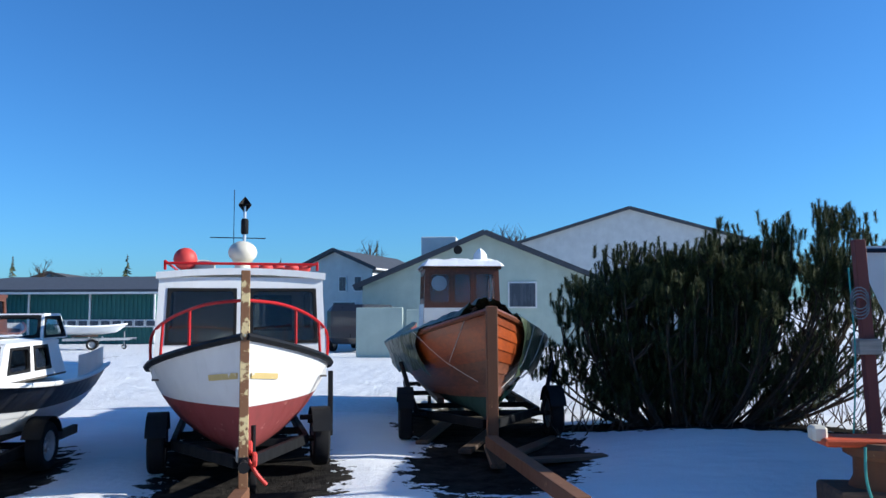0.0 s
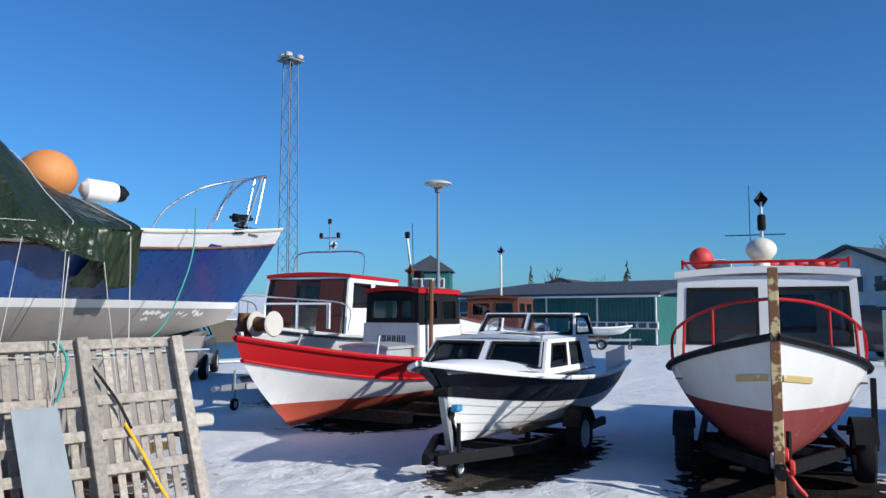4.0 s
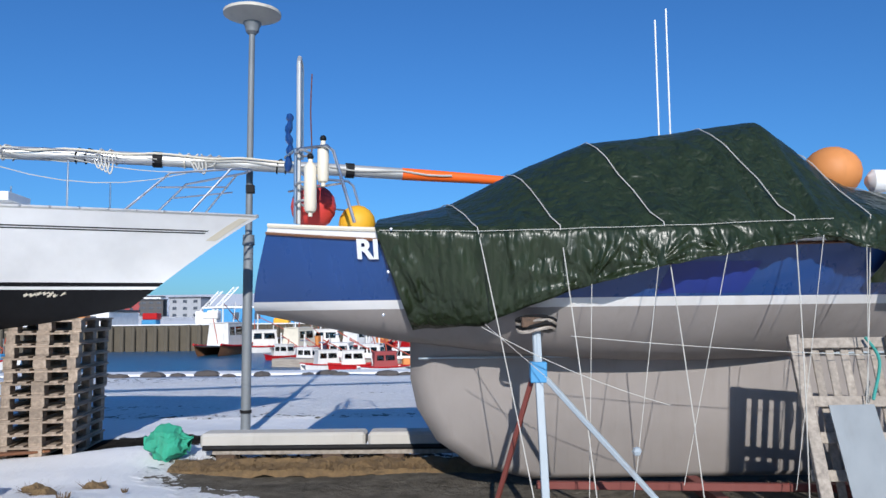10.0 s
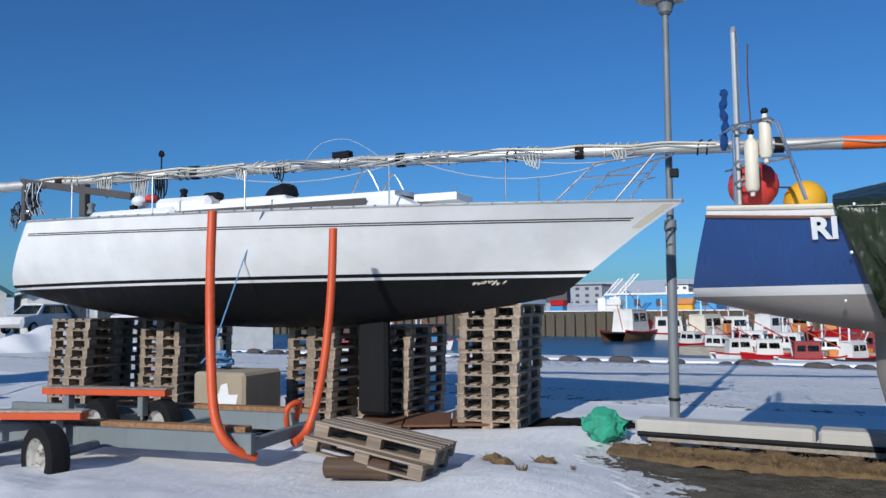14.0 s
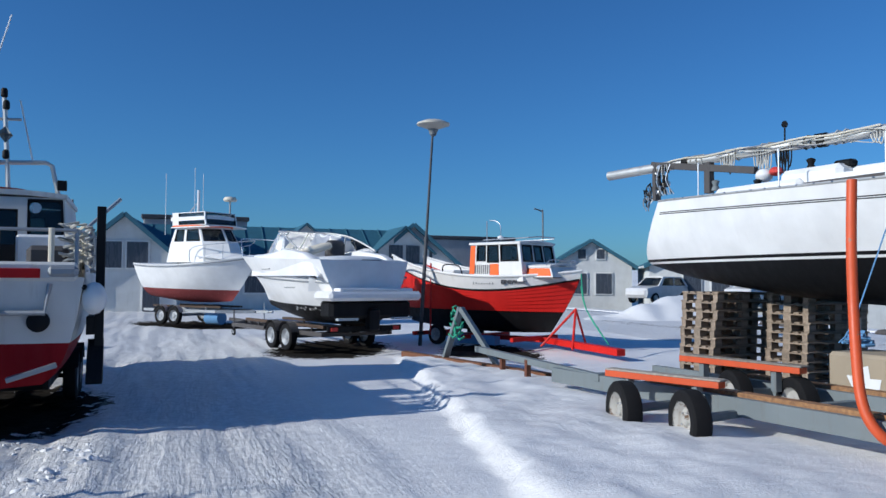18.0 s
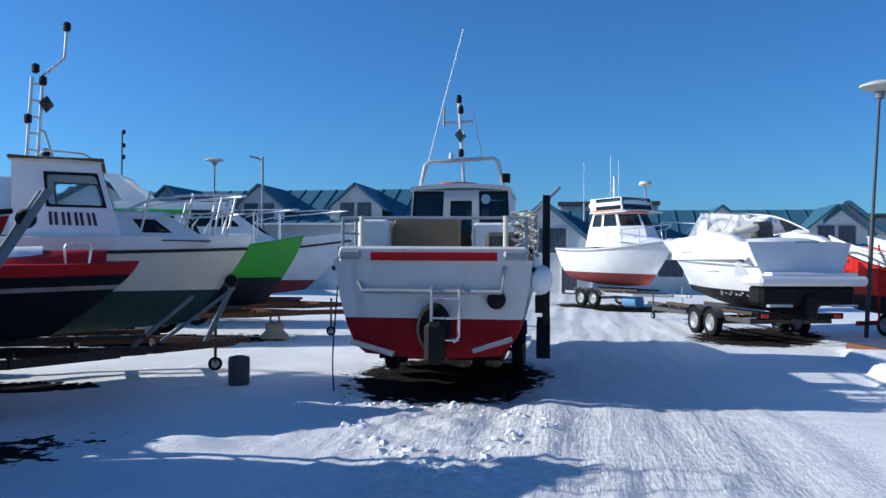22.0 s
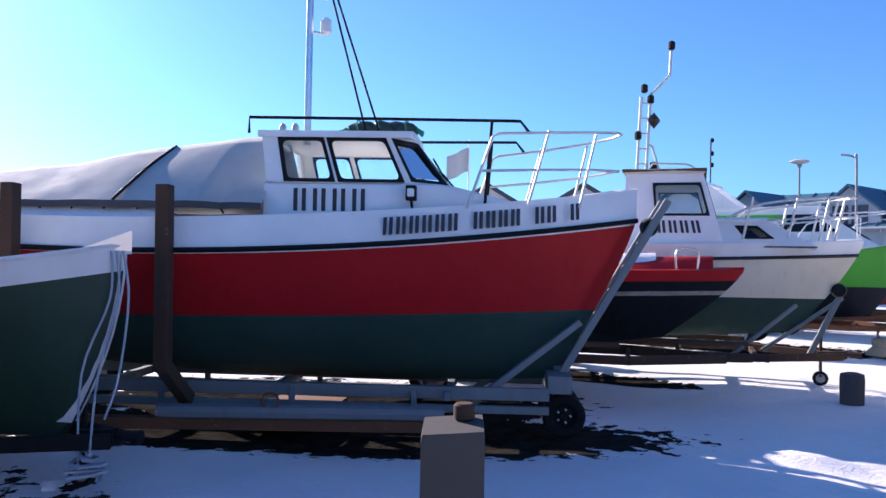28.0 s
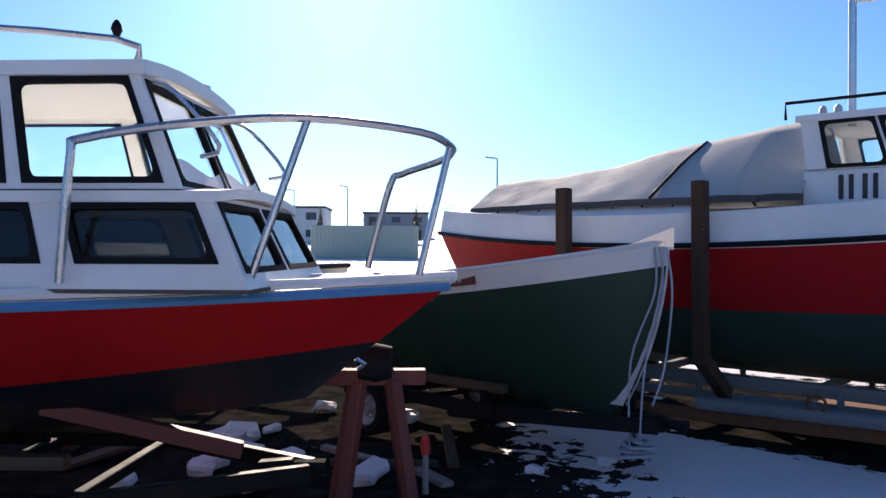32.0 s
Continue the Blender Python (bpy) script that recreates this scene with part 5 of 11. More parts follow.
# --- white boat with a red cabin roof behind it ---
loc, yaw, _ = heading((-11.5, 8.6), (-13.8, 14.2))
gb2 = thing("motor_boat", "white motor boat with red roof and alloy mast", "boat", loc, yaw)
h = Hull(6.4, 2.4, (1.3, 1.15, 1.45), (0.4, 0.35, 0.45), rake=0.9, back=0.1, pm=0.36, pb=0.75, wide=0.86, um=0.45)
hull_parts(gb2, h, [("hull_bottom", DARK_BLUE, None, 0.85), ("hull", GEL_WHITE, 0.85, None)], GEL_WHITE, 0.06, (DARK_BLUE, -0.08, 0.03))
c = Cabin((-2.2, 0.9, 1.9), (-2.1, 0.6, 1.8), 1.1, 2.32)
c.build(gb2, GEL_WHITE, {"front": [(0.03, 0.97, 0.04, 0.96)], "left": [(0.08, 0.4, 0.5, 0.9), (0.5, 0.92, 0.5, 0.9)], "right": [(0.08, 0.4, 0.5, 0.9), (0.5, 0.92, 0.5, 0.9)]}, GLASS_DARK, roof_mat=RED)
part("door_panel", slab(Mesh(), c.quad("front", 0.1, 0.36, 0.04, 0.94), 0.012, 0.01), INTERIOR_RED, gb2)
part("door_panel", slab(Mesh(), c.quad("front", 0.66, 0.93, 0.04, 0.94), 0.012, 0.01), INTERIOR_RED, gb2)
for x_, y_ in ((1.1, -0.7), (1.1, 0.0), (1.1, 0.7)):
    rail(gb2, [(x_, y_, 1.3), (x_, y_, 1.78)], 0.02, GEL_WHITE, "guard_post", smooth=0)
rail(gb2, [(1.1, -0.72, 1.78), (1.1, 0.72, 1.78)], 0.02, GEL_WHITE, "guard_rail", smooth=0)
for s in (-1, 1):
    rail(gb2, [(-0.3, s * 0.8, 2.38), (-0.35, s * 0.75, 2.85), (-0.35, 0, 2.9)], 0.018, STEEL, "mast_arch")
rail(gb2, [(-0.35, 0, 2.85), (-0.35, 0, 3.5)], 0.018, STEEL, "mast", smooth=0)
rail(gb2, [(-0.35, -0.25, 3.2), (-0.35, 0.25, 3.2)], 0.014, STEEL, "crosstree", smooth=0)
for y in (-0.2, 0.2, 0.0):
    part("mast_lamp", lathe(Mesh(), [(0.03, 0), (0.04, 0.04), (0.04, 0.1), (0.001, 0.12)], 10, Matrix.Translation((-0.35, y, 3.2 if y else 3.5))), BLACK, gb2)
diamond(gb2, (-0.35, 0.1, 3.05), 0.1, GALV)
for s in (-1, 1):
    rail(gb2, [(0.9, s * 1.0, 1.25), (0.95, s * 1.0, 1.75), (2.2, s * 0.6, 1.85), (2.95, 0, 1.9)], 0.014, STEEL, "bow_rail")
    for x, y in ((1.5, 0.84), (2.2, 0.6)):
        rail(gb2, [(x, s * y, 1.3), (x, s * y, 1.82)], 0.012, STEEL, "stanchion", smooth=0)
    rail(gb2, [(-3.3, s * 0.3, 0.5), (-3.45, s * 0.3, 0.9), (-3.3, s * 0.3, 1.3)], 0.014, STEEL, "bathing_ladder")
trailer("dark steel trailer under the red-roofed motor boat", (loc[0], loc[1], 0), yaw, 5.4, 1.9, (-0.6, 0.1), 0.36, 1.0, GALV, 0.3)

# ---- blue yacht under a green tarpaulin ----
BLUE_LOC, BLUE_YAW, _ = heading((-8.2, 6.75), (-7.9, -1.55))
by = thing("sailing_yacht", "blue sailing yacht with grey keel under a green tarpaulin", "yacht", BLUE_LOC, BLUE_YAW)
h = Hull(8.3, 2.8, (2.36, 2.26, 2.66), (1.62, 1.12, 1.5), rake=0.85, back=-0.22, pm=0.24, pb=0.8, wide=0.66, um=0.45, e=2.2, kb=1.1)
hull_parts(by, h, [("hull_bottom", ANTI_GREY, None, 1.65), ("boot_stripe", PAINT_WHITE, 1.65, 1.725), ("topside", NAVY, 1.725, lambda u: h.zs(u) - mixf(0.06, 0.2, u)), ("bulwark", PAINT_WHITE, lambda u: h.zs(u) - mixf(0.06, 0.2, u), None)], PAINT_WHITE, 0.05)
part("cap_rail", h.belt(Mesh(), 0.005, 0.0, 0.02), CREAM, by)
part("rubbing_strake", h.belt(Mesh(), 0.0, 0.012, 0.013, z=lambda u: h.zs(u) - mixf(0.06, 0.2, u)), WOOD_RAIL, by)
# long keel
prof = [(-2.98, 1.45), (-2.98, 1.0), (-2.92, 0.72), (-2.74, 0.42), (-2.4, 0.18), (-1.85, 0.05), (2.2, 0.04), (2.55, 0.5), (2.9, 1.0), (3.05, 1.4)]
m = Mesh()
rows = []
for s in (-1, 1):
    rows.append([Vector((x, s * 0.02, z)) for x, z in prof])
mid = [Vector((mixf(x, 0.0, 0.07), 0, mixf(z, 0.8, 0.09))) for x, z in prof]
for s in (-1, 1):
    ring = [Vector((p.x, s * (0.1 + 0.1 * p.z), p.z)) for p in mid]
    grid(m, [rows[0 if s < 0 else 1], ring])
    top = [Vector((p.x, s * (0.1 + 0.1 * 1.3), 1.35)) for p in mid]
    n = len(ring)
    for i in range(n // 2):
        m.add([ring[i], ring[i + 1] if i + 1 < n else ring[i], ring[n - 2 - i], ring[n - 1 - i]], [(0, 1, 2, 3)])
grid(m, rows)
part("keel", m, ANTI_GREY, by, angle=60, weld=True)
part("keel_joint", beam(Mesh(), (-2.9, -0.26, 1.2), (2.9, -0.26, 1.2), 0.01, 0.018), PALE_BLUE_STEEL, by)
for x0, x1, z0, z1 in ((-0.75, 0.0, 1.75, 2.0), (2.55, 2.8, 2.12, 2.32)):
    m = Mesh()
    h.strip(m, z0, z1, 8, 3, 0.003, (x0 + 4.15) / 8.3, (x1 + 4.15) / 8.3, (-1,))
    part("touched_up_patch", m, paint("paint_violet", (0.014, 0.032, 0.2), 0.3, 0.2) if "paint_violet" not in MATS else MATS["paint_violet"], by)
for u0, u1, z0, z1 in ((0.795, 0.83, 1.585, 1.62), (0.835, 0.848, 1.55, 1.6), (0.8, 0.815, 1.53, 1.55), (0.868, 0.88, 1.585, 1.61), (0.885, 0.893, 1.56, 1.585), (0.9, 0.915, 1.6, 1.63), (0.91, 0.93, 1.57, 1.6)):
    part("scraped_patch", h.strip(Mesh(), lambda u, z=z0: z + 0.01 * math.sin(u * 700), lambda u, z=z1: z + 0.012 * math.sin(u * 530), 12, 1, 0.004, u0, u1, (-1,)), PAINT_WHITE, by)
# letters visible beside the tarpaulin
p0 = h.at(0.1, 2.07, -1, 0.035)
p1 = h.at(0.145, 2.07, -1, 0.04)
ax = (p1 - p0).normalized()
lean_ = h.at(0.1, 2.17, -1, 0.035) - p0
upv = Vector((0, lean_.y, lean_.z)).normalized()
nv = ax.cross(upv).normalized()
words(by, "RI", Matrix.Translation(p0) @ Matrix((ax, upv, nv)).transposed().to_4x4(), 0.23, NUMBER_PALE)
q0, q1 = h.at(0.885, 2.47, -1, 0.012), h.at(0.93, 2.48, -1, 0.012)
bars(by, q0, q1 - q0, (0, -0.1, 1), 4, 0.1, 0.055, 0.02)
part("hawse_hole", beam(Mesh(), h.at(0.84, 2.49, -1, 0.0), h.at(0.865, 2.5, -1, 0.0), 0.03, 0.05), BLACK, by)
# pulpit and stem gear
for s in (-1, 1):
    rail(by, [(2.7, s * 0.6, 2.6), (2.85, s * 0.56, 2.84), (3.2, s * 0.42, 3.1), (3.6, s * 0.26, 3.24), (3.76, s * 0.14, 3.27)], 0.014, STEEL, "pulpit")
    rail(by, [(3.28, s * 0.36, 2.6), (3.6, s * 0.26, 3.23)], 0.013, STEEL, "pulpit_leg", smooth=0)
rail(by, [(3.76, -0.14, 3.27), (3.82, 0, 3.28), (3.76, 0.14, 3.27)], 0.014, STEEL, "pulpit")
for s in (-1, 1):
    rail(by, [(3.78, s * 0.1, 3.27), (3.64, s * 0.1, 2.68)], 0.012, STEEL, "pulpit_leg", smooth=0)
part("anchor_chain_heap", tube(Mesh(), [(3.5 + 0.1 * math.cos(k), 0.1 * math.sin(k * 1.3), 2.64 + 0.007 * k) for k in range(22)], 0.02, 5), CABLE_BLACK, by)
# stern gear
for s in (-1, 1):
    rail(by, [(-3.42, s * 0.95, 2.38), (-3.6, s * 0.92, 3.0), (-3.66, s * 0.9, 3.05), (-3.95, s * 0.75, 3.05), (-4.1, s * 0.4, 3.05), (-4.1, 0, 3.05)], 0.014, STEEL, "pushpit", smooth=0)
    rail(by, [(-3.95, s * 0.76, 2.4), (-3.95, s * 0.76, 3.05)], 0.013, STEEL, "pushpit_leg", smooth=0)
    rail(by, [(-3.52, s * 0.93, 2.72), (-4.05, s * 0.5, 2.72)], 0.01, STEEL, "pushpit", smooth=0)
for dx, top in ((-3.93, 3.9),):
    rail(by, [(dx, -0.7, 2.4), (dx, -0.7, top - 0.05), (dx, -0.66, top), (dx, -0.55, top - 0.05), (dx, -0.55, top - 0.9)], 0.021, ALU, "gantry_tube", smooth=0)
rail(by, [(-3.82, -0.66, 3.75), (-3.83, -0.67, 3.4), (-3.82, -0.66, 3.0), (-3.84, -0.66, 2.5)], 0.006, WOOD_BROWN, "red_rope", smooth=3)
part("furled_flag", tube(Mesh(), curve_pts([(-4.06, -0.5, 2.9), (-4.05, -0.5, 3.05), (-4.04, -0.49, 3.15), (-4.06, -0.5, 3.25), (-4.04, -0.5, 3.36), (-4.05, -0.5, 3.43)], 4), [0.016 + 0.02 * abs(math.sin(k * 0.8)) for k in range(21)], 8), NAVY, by)
for x, z, r, ln in ((-3.81, 2.48, 0.055, 0.42), (-3.7, 2.74, 0.05, 0.32)):
    fd = part("fender", lathe(Mesh(), [(0.018, z - 0.03), (0.02, z), (r * 0.8, z + 0.012), (r, z + 0.04), (r, z + ln - 0.03), (r * 0.75, z + ln), (0.022, z + ln + 0.02), (0.018, z + ln + 0.06)], 16, Matrix.Translation((x, -0.82, 0))), CREAM, by)
    part("fender_eye", ball(Mesh(), (x, -0.82, z + ln + 0.07), 0.03, 10), BLACK, fd)
for z in (2.58, 2.74, 3.02):
    part("lashing", tube(Mesh(), [(-3.88 + 0.07 * math.cos(a), -0.74 + 0.09 * math.sin(a), z + 0.012 * math.sin(3 * a)) for a in [2 * math.pi * k / 14 for k in range(14)]], 0.011, 6, closed=True), GALV, by)
part("red_buoy", ball(Mesh(), (-3.85, -0.35, 2.6), 0.21), BUOY_RED, by)
part("yellow_buoy", ball(Mesh(), (-3.45, -0.35, 2.44), 0.17), BUOY_YELLOW, by)
part("deck_buoy", ball(Mesh(), (1.17, 0.0, 2.94), 0.275, 20, 0.92), BUOY_ORANGE, by, "scuffed orange ball fender on the deck")
part("buoy_eye", tube(Mesh(), [(0.9, 0.1, 3.0), (0.84, 0.1, 3.07)], 0.05), RUST, by)
part("deck_fender", tube(Mesh(), [(1.4, -0.2, 2.82), (1.45, -0.2, 2.82), (1.7, -0.24, 2.81), (1.76, -0.25, 2.81)], [0.05, 0.11, 0.11, 0.09], 14), GEL_WHITE, by)
part("fender_cap", tube(Mesh(), [(1.75, -0.25, 2.81), (1.81, -0.26, 2.81), (1.87, -0.26, 2.82)], [0.095, 0.08, 0.02], 12), BLACK, by)
for x, z in ((-0.25, 4.8), (-0.37, 4.68)):
    rail(by, [(x, 0.5, 2.6), (x, 0.5, z)], 0.009, GEL_WHITE, "whip_aerial", smooth=0)
part("coachroof", box(Mesh(), (-0.6, 0, 2.45), (2.4, 1.4, 0.5), bev=0.15), PAINT_WHITE, by)

# the tarpaulin, its ridge and hems along the boat
TX = [-3.24, -2.9, -2.6, -1.88, -1.33, -0.68, -0.05, 0.28, 0.55, 0.8, 1.05, 1.4]
TOP = [2.5, 2.56, 2.62, 2.98, 3.2, 3.27, 3.36, 3.4, 3.18, 2.9, 2.76, 2.7]
# hem tied down at these places, taut between them
HX = [-3.24, -2.42, -1.88, -1.52, -1.02, -0.5, 0.24, 0.6, 1.02, 1.12, 1.4]
HZ = [1.47, 1.51, 1.7, 1.82, 1.95, 2.04, 2.17, 2.08, 2.02, 1.8, 1.84]
PLEATS = [(-1.86, 2.25, 0.5, 0.02), (-1.52, 1.84, 0.6, 0.035), (-1.02, 1.97, 0.5, 0.03), (-0.5, 2.06, 0.45, 0.035), (-0.2, 2.75, 0.55, 0.035), (0.24, 2.19, 0.45, 0.035), (0.6, 2.1, 0.35, 0.025), (-2.42, 1.53, 0.45, 0.012)]


def along(xs, ys, x):
    return float(np.interp(x, xs, ys))


def ridged(a, b, c):
    return 1 - 2.6 * abs(noise.noise(Vector((a, b, c))))


def creases(x, z):
    """Folds that run together at each tie, and a fine crinkle over all."""
    v = 0.0
    for px, pz, reach, amp in PLEATS:
        dx, dz = x - px, z - pz
        r = math.hypot(dx, dz)
        if r < 1.4:
            v += amp * math.exp(-(r / reach) ** 2) * min(1.0, r / 0.12) * ridged(math.atan2(dx, dz) * 2.6, px * 7, r * 0.5)
    v *= 1.5
    v += 0.03 * ridged(x * 1.5 + z * 0.5, 3.0, z * 0.5) + 0.02 * ridged(x * 4.2 + z * 1.5, 9.0, z * 1.4) + 0.006 * noise.noise(Vector((x * 13, z * 9, 2)))
    return v


m = Mesh()
cols = []
NX = 330
for i in range(NX + 1):
    x0 = mixf(-3.24, 1.4, i / NX)
    u = (x0 + 4.15) / 8.3
    top, low = along(TX, TOP, x0), along(HX, HZ, x0)
    gun = h.zs(u)
    low += 0.014 * noise.noise(Vector((x0 * 5, 0, 0)))
    sec = []
    for s in (-1, 1):
        pts = []
        for j in range(25):
            f = j / 24
            z = mixf(low, gun + 0.02, f)
            p = h.at(u, max(z, h.zk(u) + 0.05), s, 0.05)
            fall = 0.13 * (1 - f) ** 1.2 + 0.02 + (creases(x0, z) + 0.022 * ridged(x0 * 6.5 + z * 1.6, 5.0, z * 0.6) + 0.012 * ridged(x0 * 15 - z * 2.5, 7.0, z * 1.2)) * (0.45 + 0.55 * (1 - f))
            lean = 0.3 * (1 - f) * max(0.0, 1 - (x0 + 3.24) / 1.1)
            pts.append(Vector((x0 + lean, p.y + s * max(-0.025, fall), z)))
        g = pts[-1]
        for j in range(1, 25):
            f = j / 24
            y = g.y * (1 - f) ** 0.8 * (1 - 0.16 * math.sin(math.pi * f)) if top > gun + 0.35 else g.y * (1 - f)
            z = mixf(g.z, top, math.sin(f * math.pi / 2) ** 1.05)
            wr = creases(x0, z + 0.12 * f) * (1 - f) ** 0.7 * 0.55 + 0.012 * noise.noise(Vector((x0 * 2.8, s * f * 3, 2)))
            pts.append(Vector((x0, y + s * wr, z + wr * 0.7)))
        for _ in range(5):
            soft_ = [pts[j].copy() for j in range(len(pts))]
            for j in range(19, 34):
                pts[j] = soft_[j] * 0.5 + (soft_[j - 1] + soft_[j + 1]) * 0.25
        sec.append(pts)
    cols.append(sec[0] + sec[1][::-1][1:])
grid(m, cols)
tp = part("tarpaulin", m, TARP_GREEN, by, "creased glossy dark green tarpaulin lashed with white ropes", angle=80)
so = tp.modifiers.new("thickness", "SOLIDIFY")
so.thickness = 0.006
part("tarpaulin_flap", grid(Mesh(), [[h.at((x + 4.15) / 8.3, z, -1, 0.1 + 0.03 * math.sin(x * 20 + z * 5)) for z in (1.82, 1.95, 2.2, 2.4, 2.62, 2.8)] for x in [1.08 + 0.045 * k for k in range(8)]]), TARP_GREEN, by)


def tarp_at(x, k):
    return cols[min(NX, max(0, int((x + 3.24) / 4.64 * NX)))][k] + Vector((0.0, -0.016, 0.01))


# ropes slanting over the tarpaulin and down to the ground
for xt, xg, xf in ((-2.68, -2.4, -2.0), (-2.1, -1.75, -1.55), (-1.36, -0.95, -0.75), (-0.3, 0.08, 0.02), (0.6, 0.72, 0.4), (1.1, 1.3, 1.1)):
    over = [tarp_at(mixf(xg, xt, f ** 0.8), int(mixf(24, 48, f))) for f in (1.0, 0.85, 0.7, 0.55, 0.4, 0.25, 0.12, 0.0)]
    foot = Vector((xf, -1.6, 0.02))
    over += [over[-1].lerp(foot, f) - Vector((0, 0.03 * math.sin(math.pi * f), 0)) for f in (0.12, 0.35, 0.65, 1.0)]
    rail(by, over, 0.0048, ROPE, "lashing_rope", n=6, smooth=0)
rail(by, [tarp_at(-3.2 + 0.12 * k, 23) + Vector((0, -0.004, 0.0)) for k in range(31)], 0.0026, ROPE, "girth_rope", n=5, smooth=0)
# ties at the hem
for k, (x, gx, gz) in enumerate(((-2.42, -1.9, 1.1), (-1.52, -1.62, 0.15), (-1.02, -1.3, 0.1), (-0.5, -0.9, 0.3), (0.24, -0.05, 0.25), (0.6, 0.5, 0.05), (1.02, 1.12, 0.6))):
    p = tarp_at(x, 0)
    rail(by, [p, p.lerp(Vector((gx, -1.55, gz)), 0.5), (gx, -1.55, gz)], 0.003, ROPE, "tie_line", n=5, smooth=0)
rail(by, sag((-2.4, -1.5, 1.5), (-1.0, -1.6, 0.9), 0.05), 0.003, ROPE, "tie_line", smooth=0)
rail(by, sag((-1.7, -1.4, 1.42), (1.3, -1.45, 1.22), 0.03), 0.003, ROPE, "tie_line", smooth=0)
rail(by, [(2.05, -1.16, 2.62), (1.95, -1.25, 2.1), (1.65, -1.3, 1.5), (1.35, -1.3, 1.3)], 0.007, ROPE_TEAL, "mooring_line")
for x, z in ((-3.1, 2.3), (-3.02, 1.95), (-2.95, 1.6)):
    c_ = h.at((x + 4.15) / 8.3, z, -1, 0.1)
    part("eyelet", lathe(Mesh(), [(0.006, -0.004), (0.014, 0), (0.006, 0.004)], 8, Matrix.Translation(c_) @ Matrix.Rotation(radians(90), 4, "X")), STEEL, by)

# steel prop that holds the hull
pr = thing("boat_stand", "worn pale steel tripod boat stand with blue clamp and rope-wrapped pad", "boat stand", (0, 0, 0))
part("post", beam(Mesh(), (-6.45, 0.72, 0.02), (-6.72, 0.7, 1.42), 0.06, 0.06), PALE_BLUE_STEEL, pr)
part("inner_tube", tube(Mesh(), [(-6.66, 0.7, 1.15), (-6.74, 0.7, 1.5)], 0.035), PALE_BLUE_STEEL, pr)
part("pad", box(Mesh(), (-6.76, 0.7, 1.53), (0.18, 0.24, 0.08)), WOOD_DARK, pr)
for k in range(4):
    part("pad_rope", tube(Mesh(), [(-6.76 + 0.11 * math.cos(a), 0.7 + 0.15 * math.sin(a + 0.3 * k), 1.47 + 0.03 * k + 0.02 * math.sin(a * 2 + k)) for a in [2 * math.pi * i / 16 for i in range(16)]], 0.014, 6, closed=True), CABLE_BLACK if k % 2 else WOOD_GREY, pr)
part("clamp", box(Mesh(), (-6.67, 0.7, 1.14), (0.12, 0.13, 0.16)), CLAMP_BLUE, pr)
part("brace", beam(Mesh(), (-6.64, 0.75, 1.1), (-5.95, 1.7, 0.0), 0.036, 0.036), PALE_BLUE_STEEL, pr)
part("brace", beam(Mesh(), (-6.7, 0.66, 1.1), (-6.9, 0.35, 0.03), 0.036, 0.036), RED_BROWN, pr)
part("brace_clip", ball(Mesh(), (-6.2, 1.35, 0.6), 0.035, 8), PALE_BLUE_STEEL, pr)

# weathered slatted panel leaning on the hull
pan = thing("slatted_pallet_panel", "grey weathered slatted timber panel leaning against the yacht", "pallet", (-6.02, 2.4, 0.0), 0)
ax = Vector((0.27, 1.56, 0.0)).normalized()
dn = Vector((0.42, -0.02, -1.16)).normalized()
nr = ax.cross(dn).normalized()
if nr.x < 0:
    nr = -nr
W_, H_ = 1.56, 1.44
o_ = Vector((-6.82, 2.74, 1.36)) - Vector((-6.02, 2.4, 0.0))


def on_panel(a, d, off=0.0):
    return o_ + ax * a + dn * d + nr * off


for k in range(14):
    a = 0.08 + k * 0.109
    part("slat", beam(Mesh(), on_panel(a, 0.04, -0.05), on_panel(a, H_ - 0.02, -0.05), 0.062, 0.02, nr), WOOD_GREY, pan)
for k, d in enumerate((0.03, 0.5, 0.78, 1.06, 1.4)):
    part("cross_board", beam(Mesh(), on_panel(-0.02, d, 0.0), on_panel(W_, d - 0.02, 0.0), 0.085, 0.022, nr), WOOD_GREY, pan)
for a in (0.02, 0.74, W_ - 0.04):
    part("stringer", beam(Mesh(), on_panel(a, -0.02, 0.05), on_panel(a + 0.03, H_, 0.05), 0.09, 0.07, nr), WOOD_GREY, pan)
rail(pan, [on_panel(1.0, 0.7, 0.03), on_panel(1.1, 0.95, 0.05), on_panel(1.2, 1.2, 0.03), on_panel(1.3, 1.45, 0.05)], 0.014, BUOY_YELLOW, "yellow_strap")
rail(pan, [on_panel(0.55, 0.0, 0.06), on_panel(0.6, 0.2, 0.1), on_panel(0.5, 0.5, 0.08)], 0.012, ROPE_TEAL, "green_rope")
rail(pan, [on_panel(0.8, 0.2, 0.02), on_panel(0.95, 0.5, 0.05), on_panel(1.05, 0.75, 0.03)], 0.012, CABLE_BLACK, "black_cord")
brd = thing("plain_board", "plain blue-grey board leaning on the slatted panel", "board", (-5.85, 2.5, 0), 0)
bo = Vector((-6.02, 2.4, 0.0)) - Vector((-5.85, 2.5, 0))
slm = slab(Mesh(), [bo + on_panel(0.22, 1.5, 0.12), bo + on_panel(0.56, 1.52, 0.12), bo + on_panel(0.48, 0.55, 0.13), bo + on_panel(0.16, 0.56, 0.13)], 0.015, 0.018)
part("board", slm, BOARD, brd)
rb_ = thing("steel_ground_frame", "rusty red steel frame lying under the yacht", "frame", (-6.9, 1.9, 0))
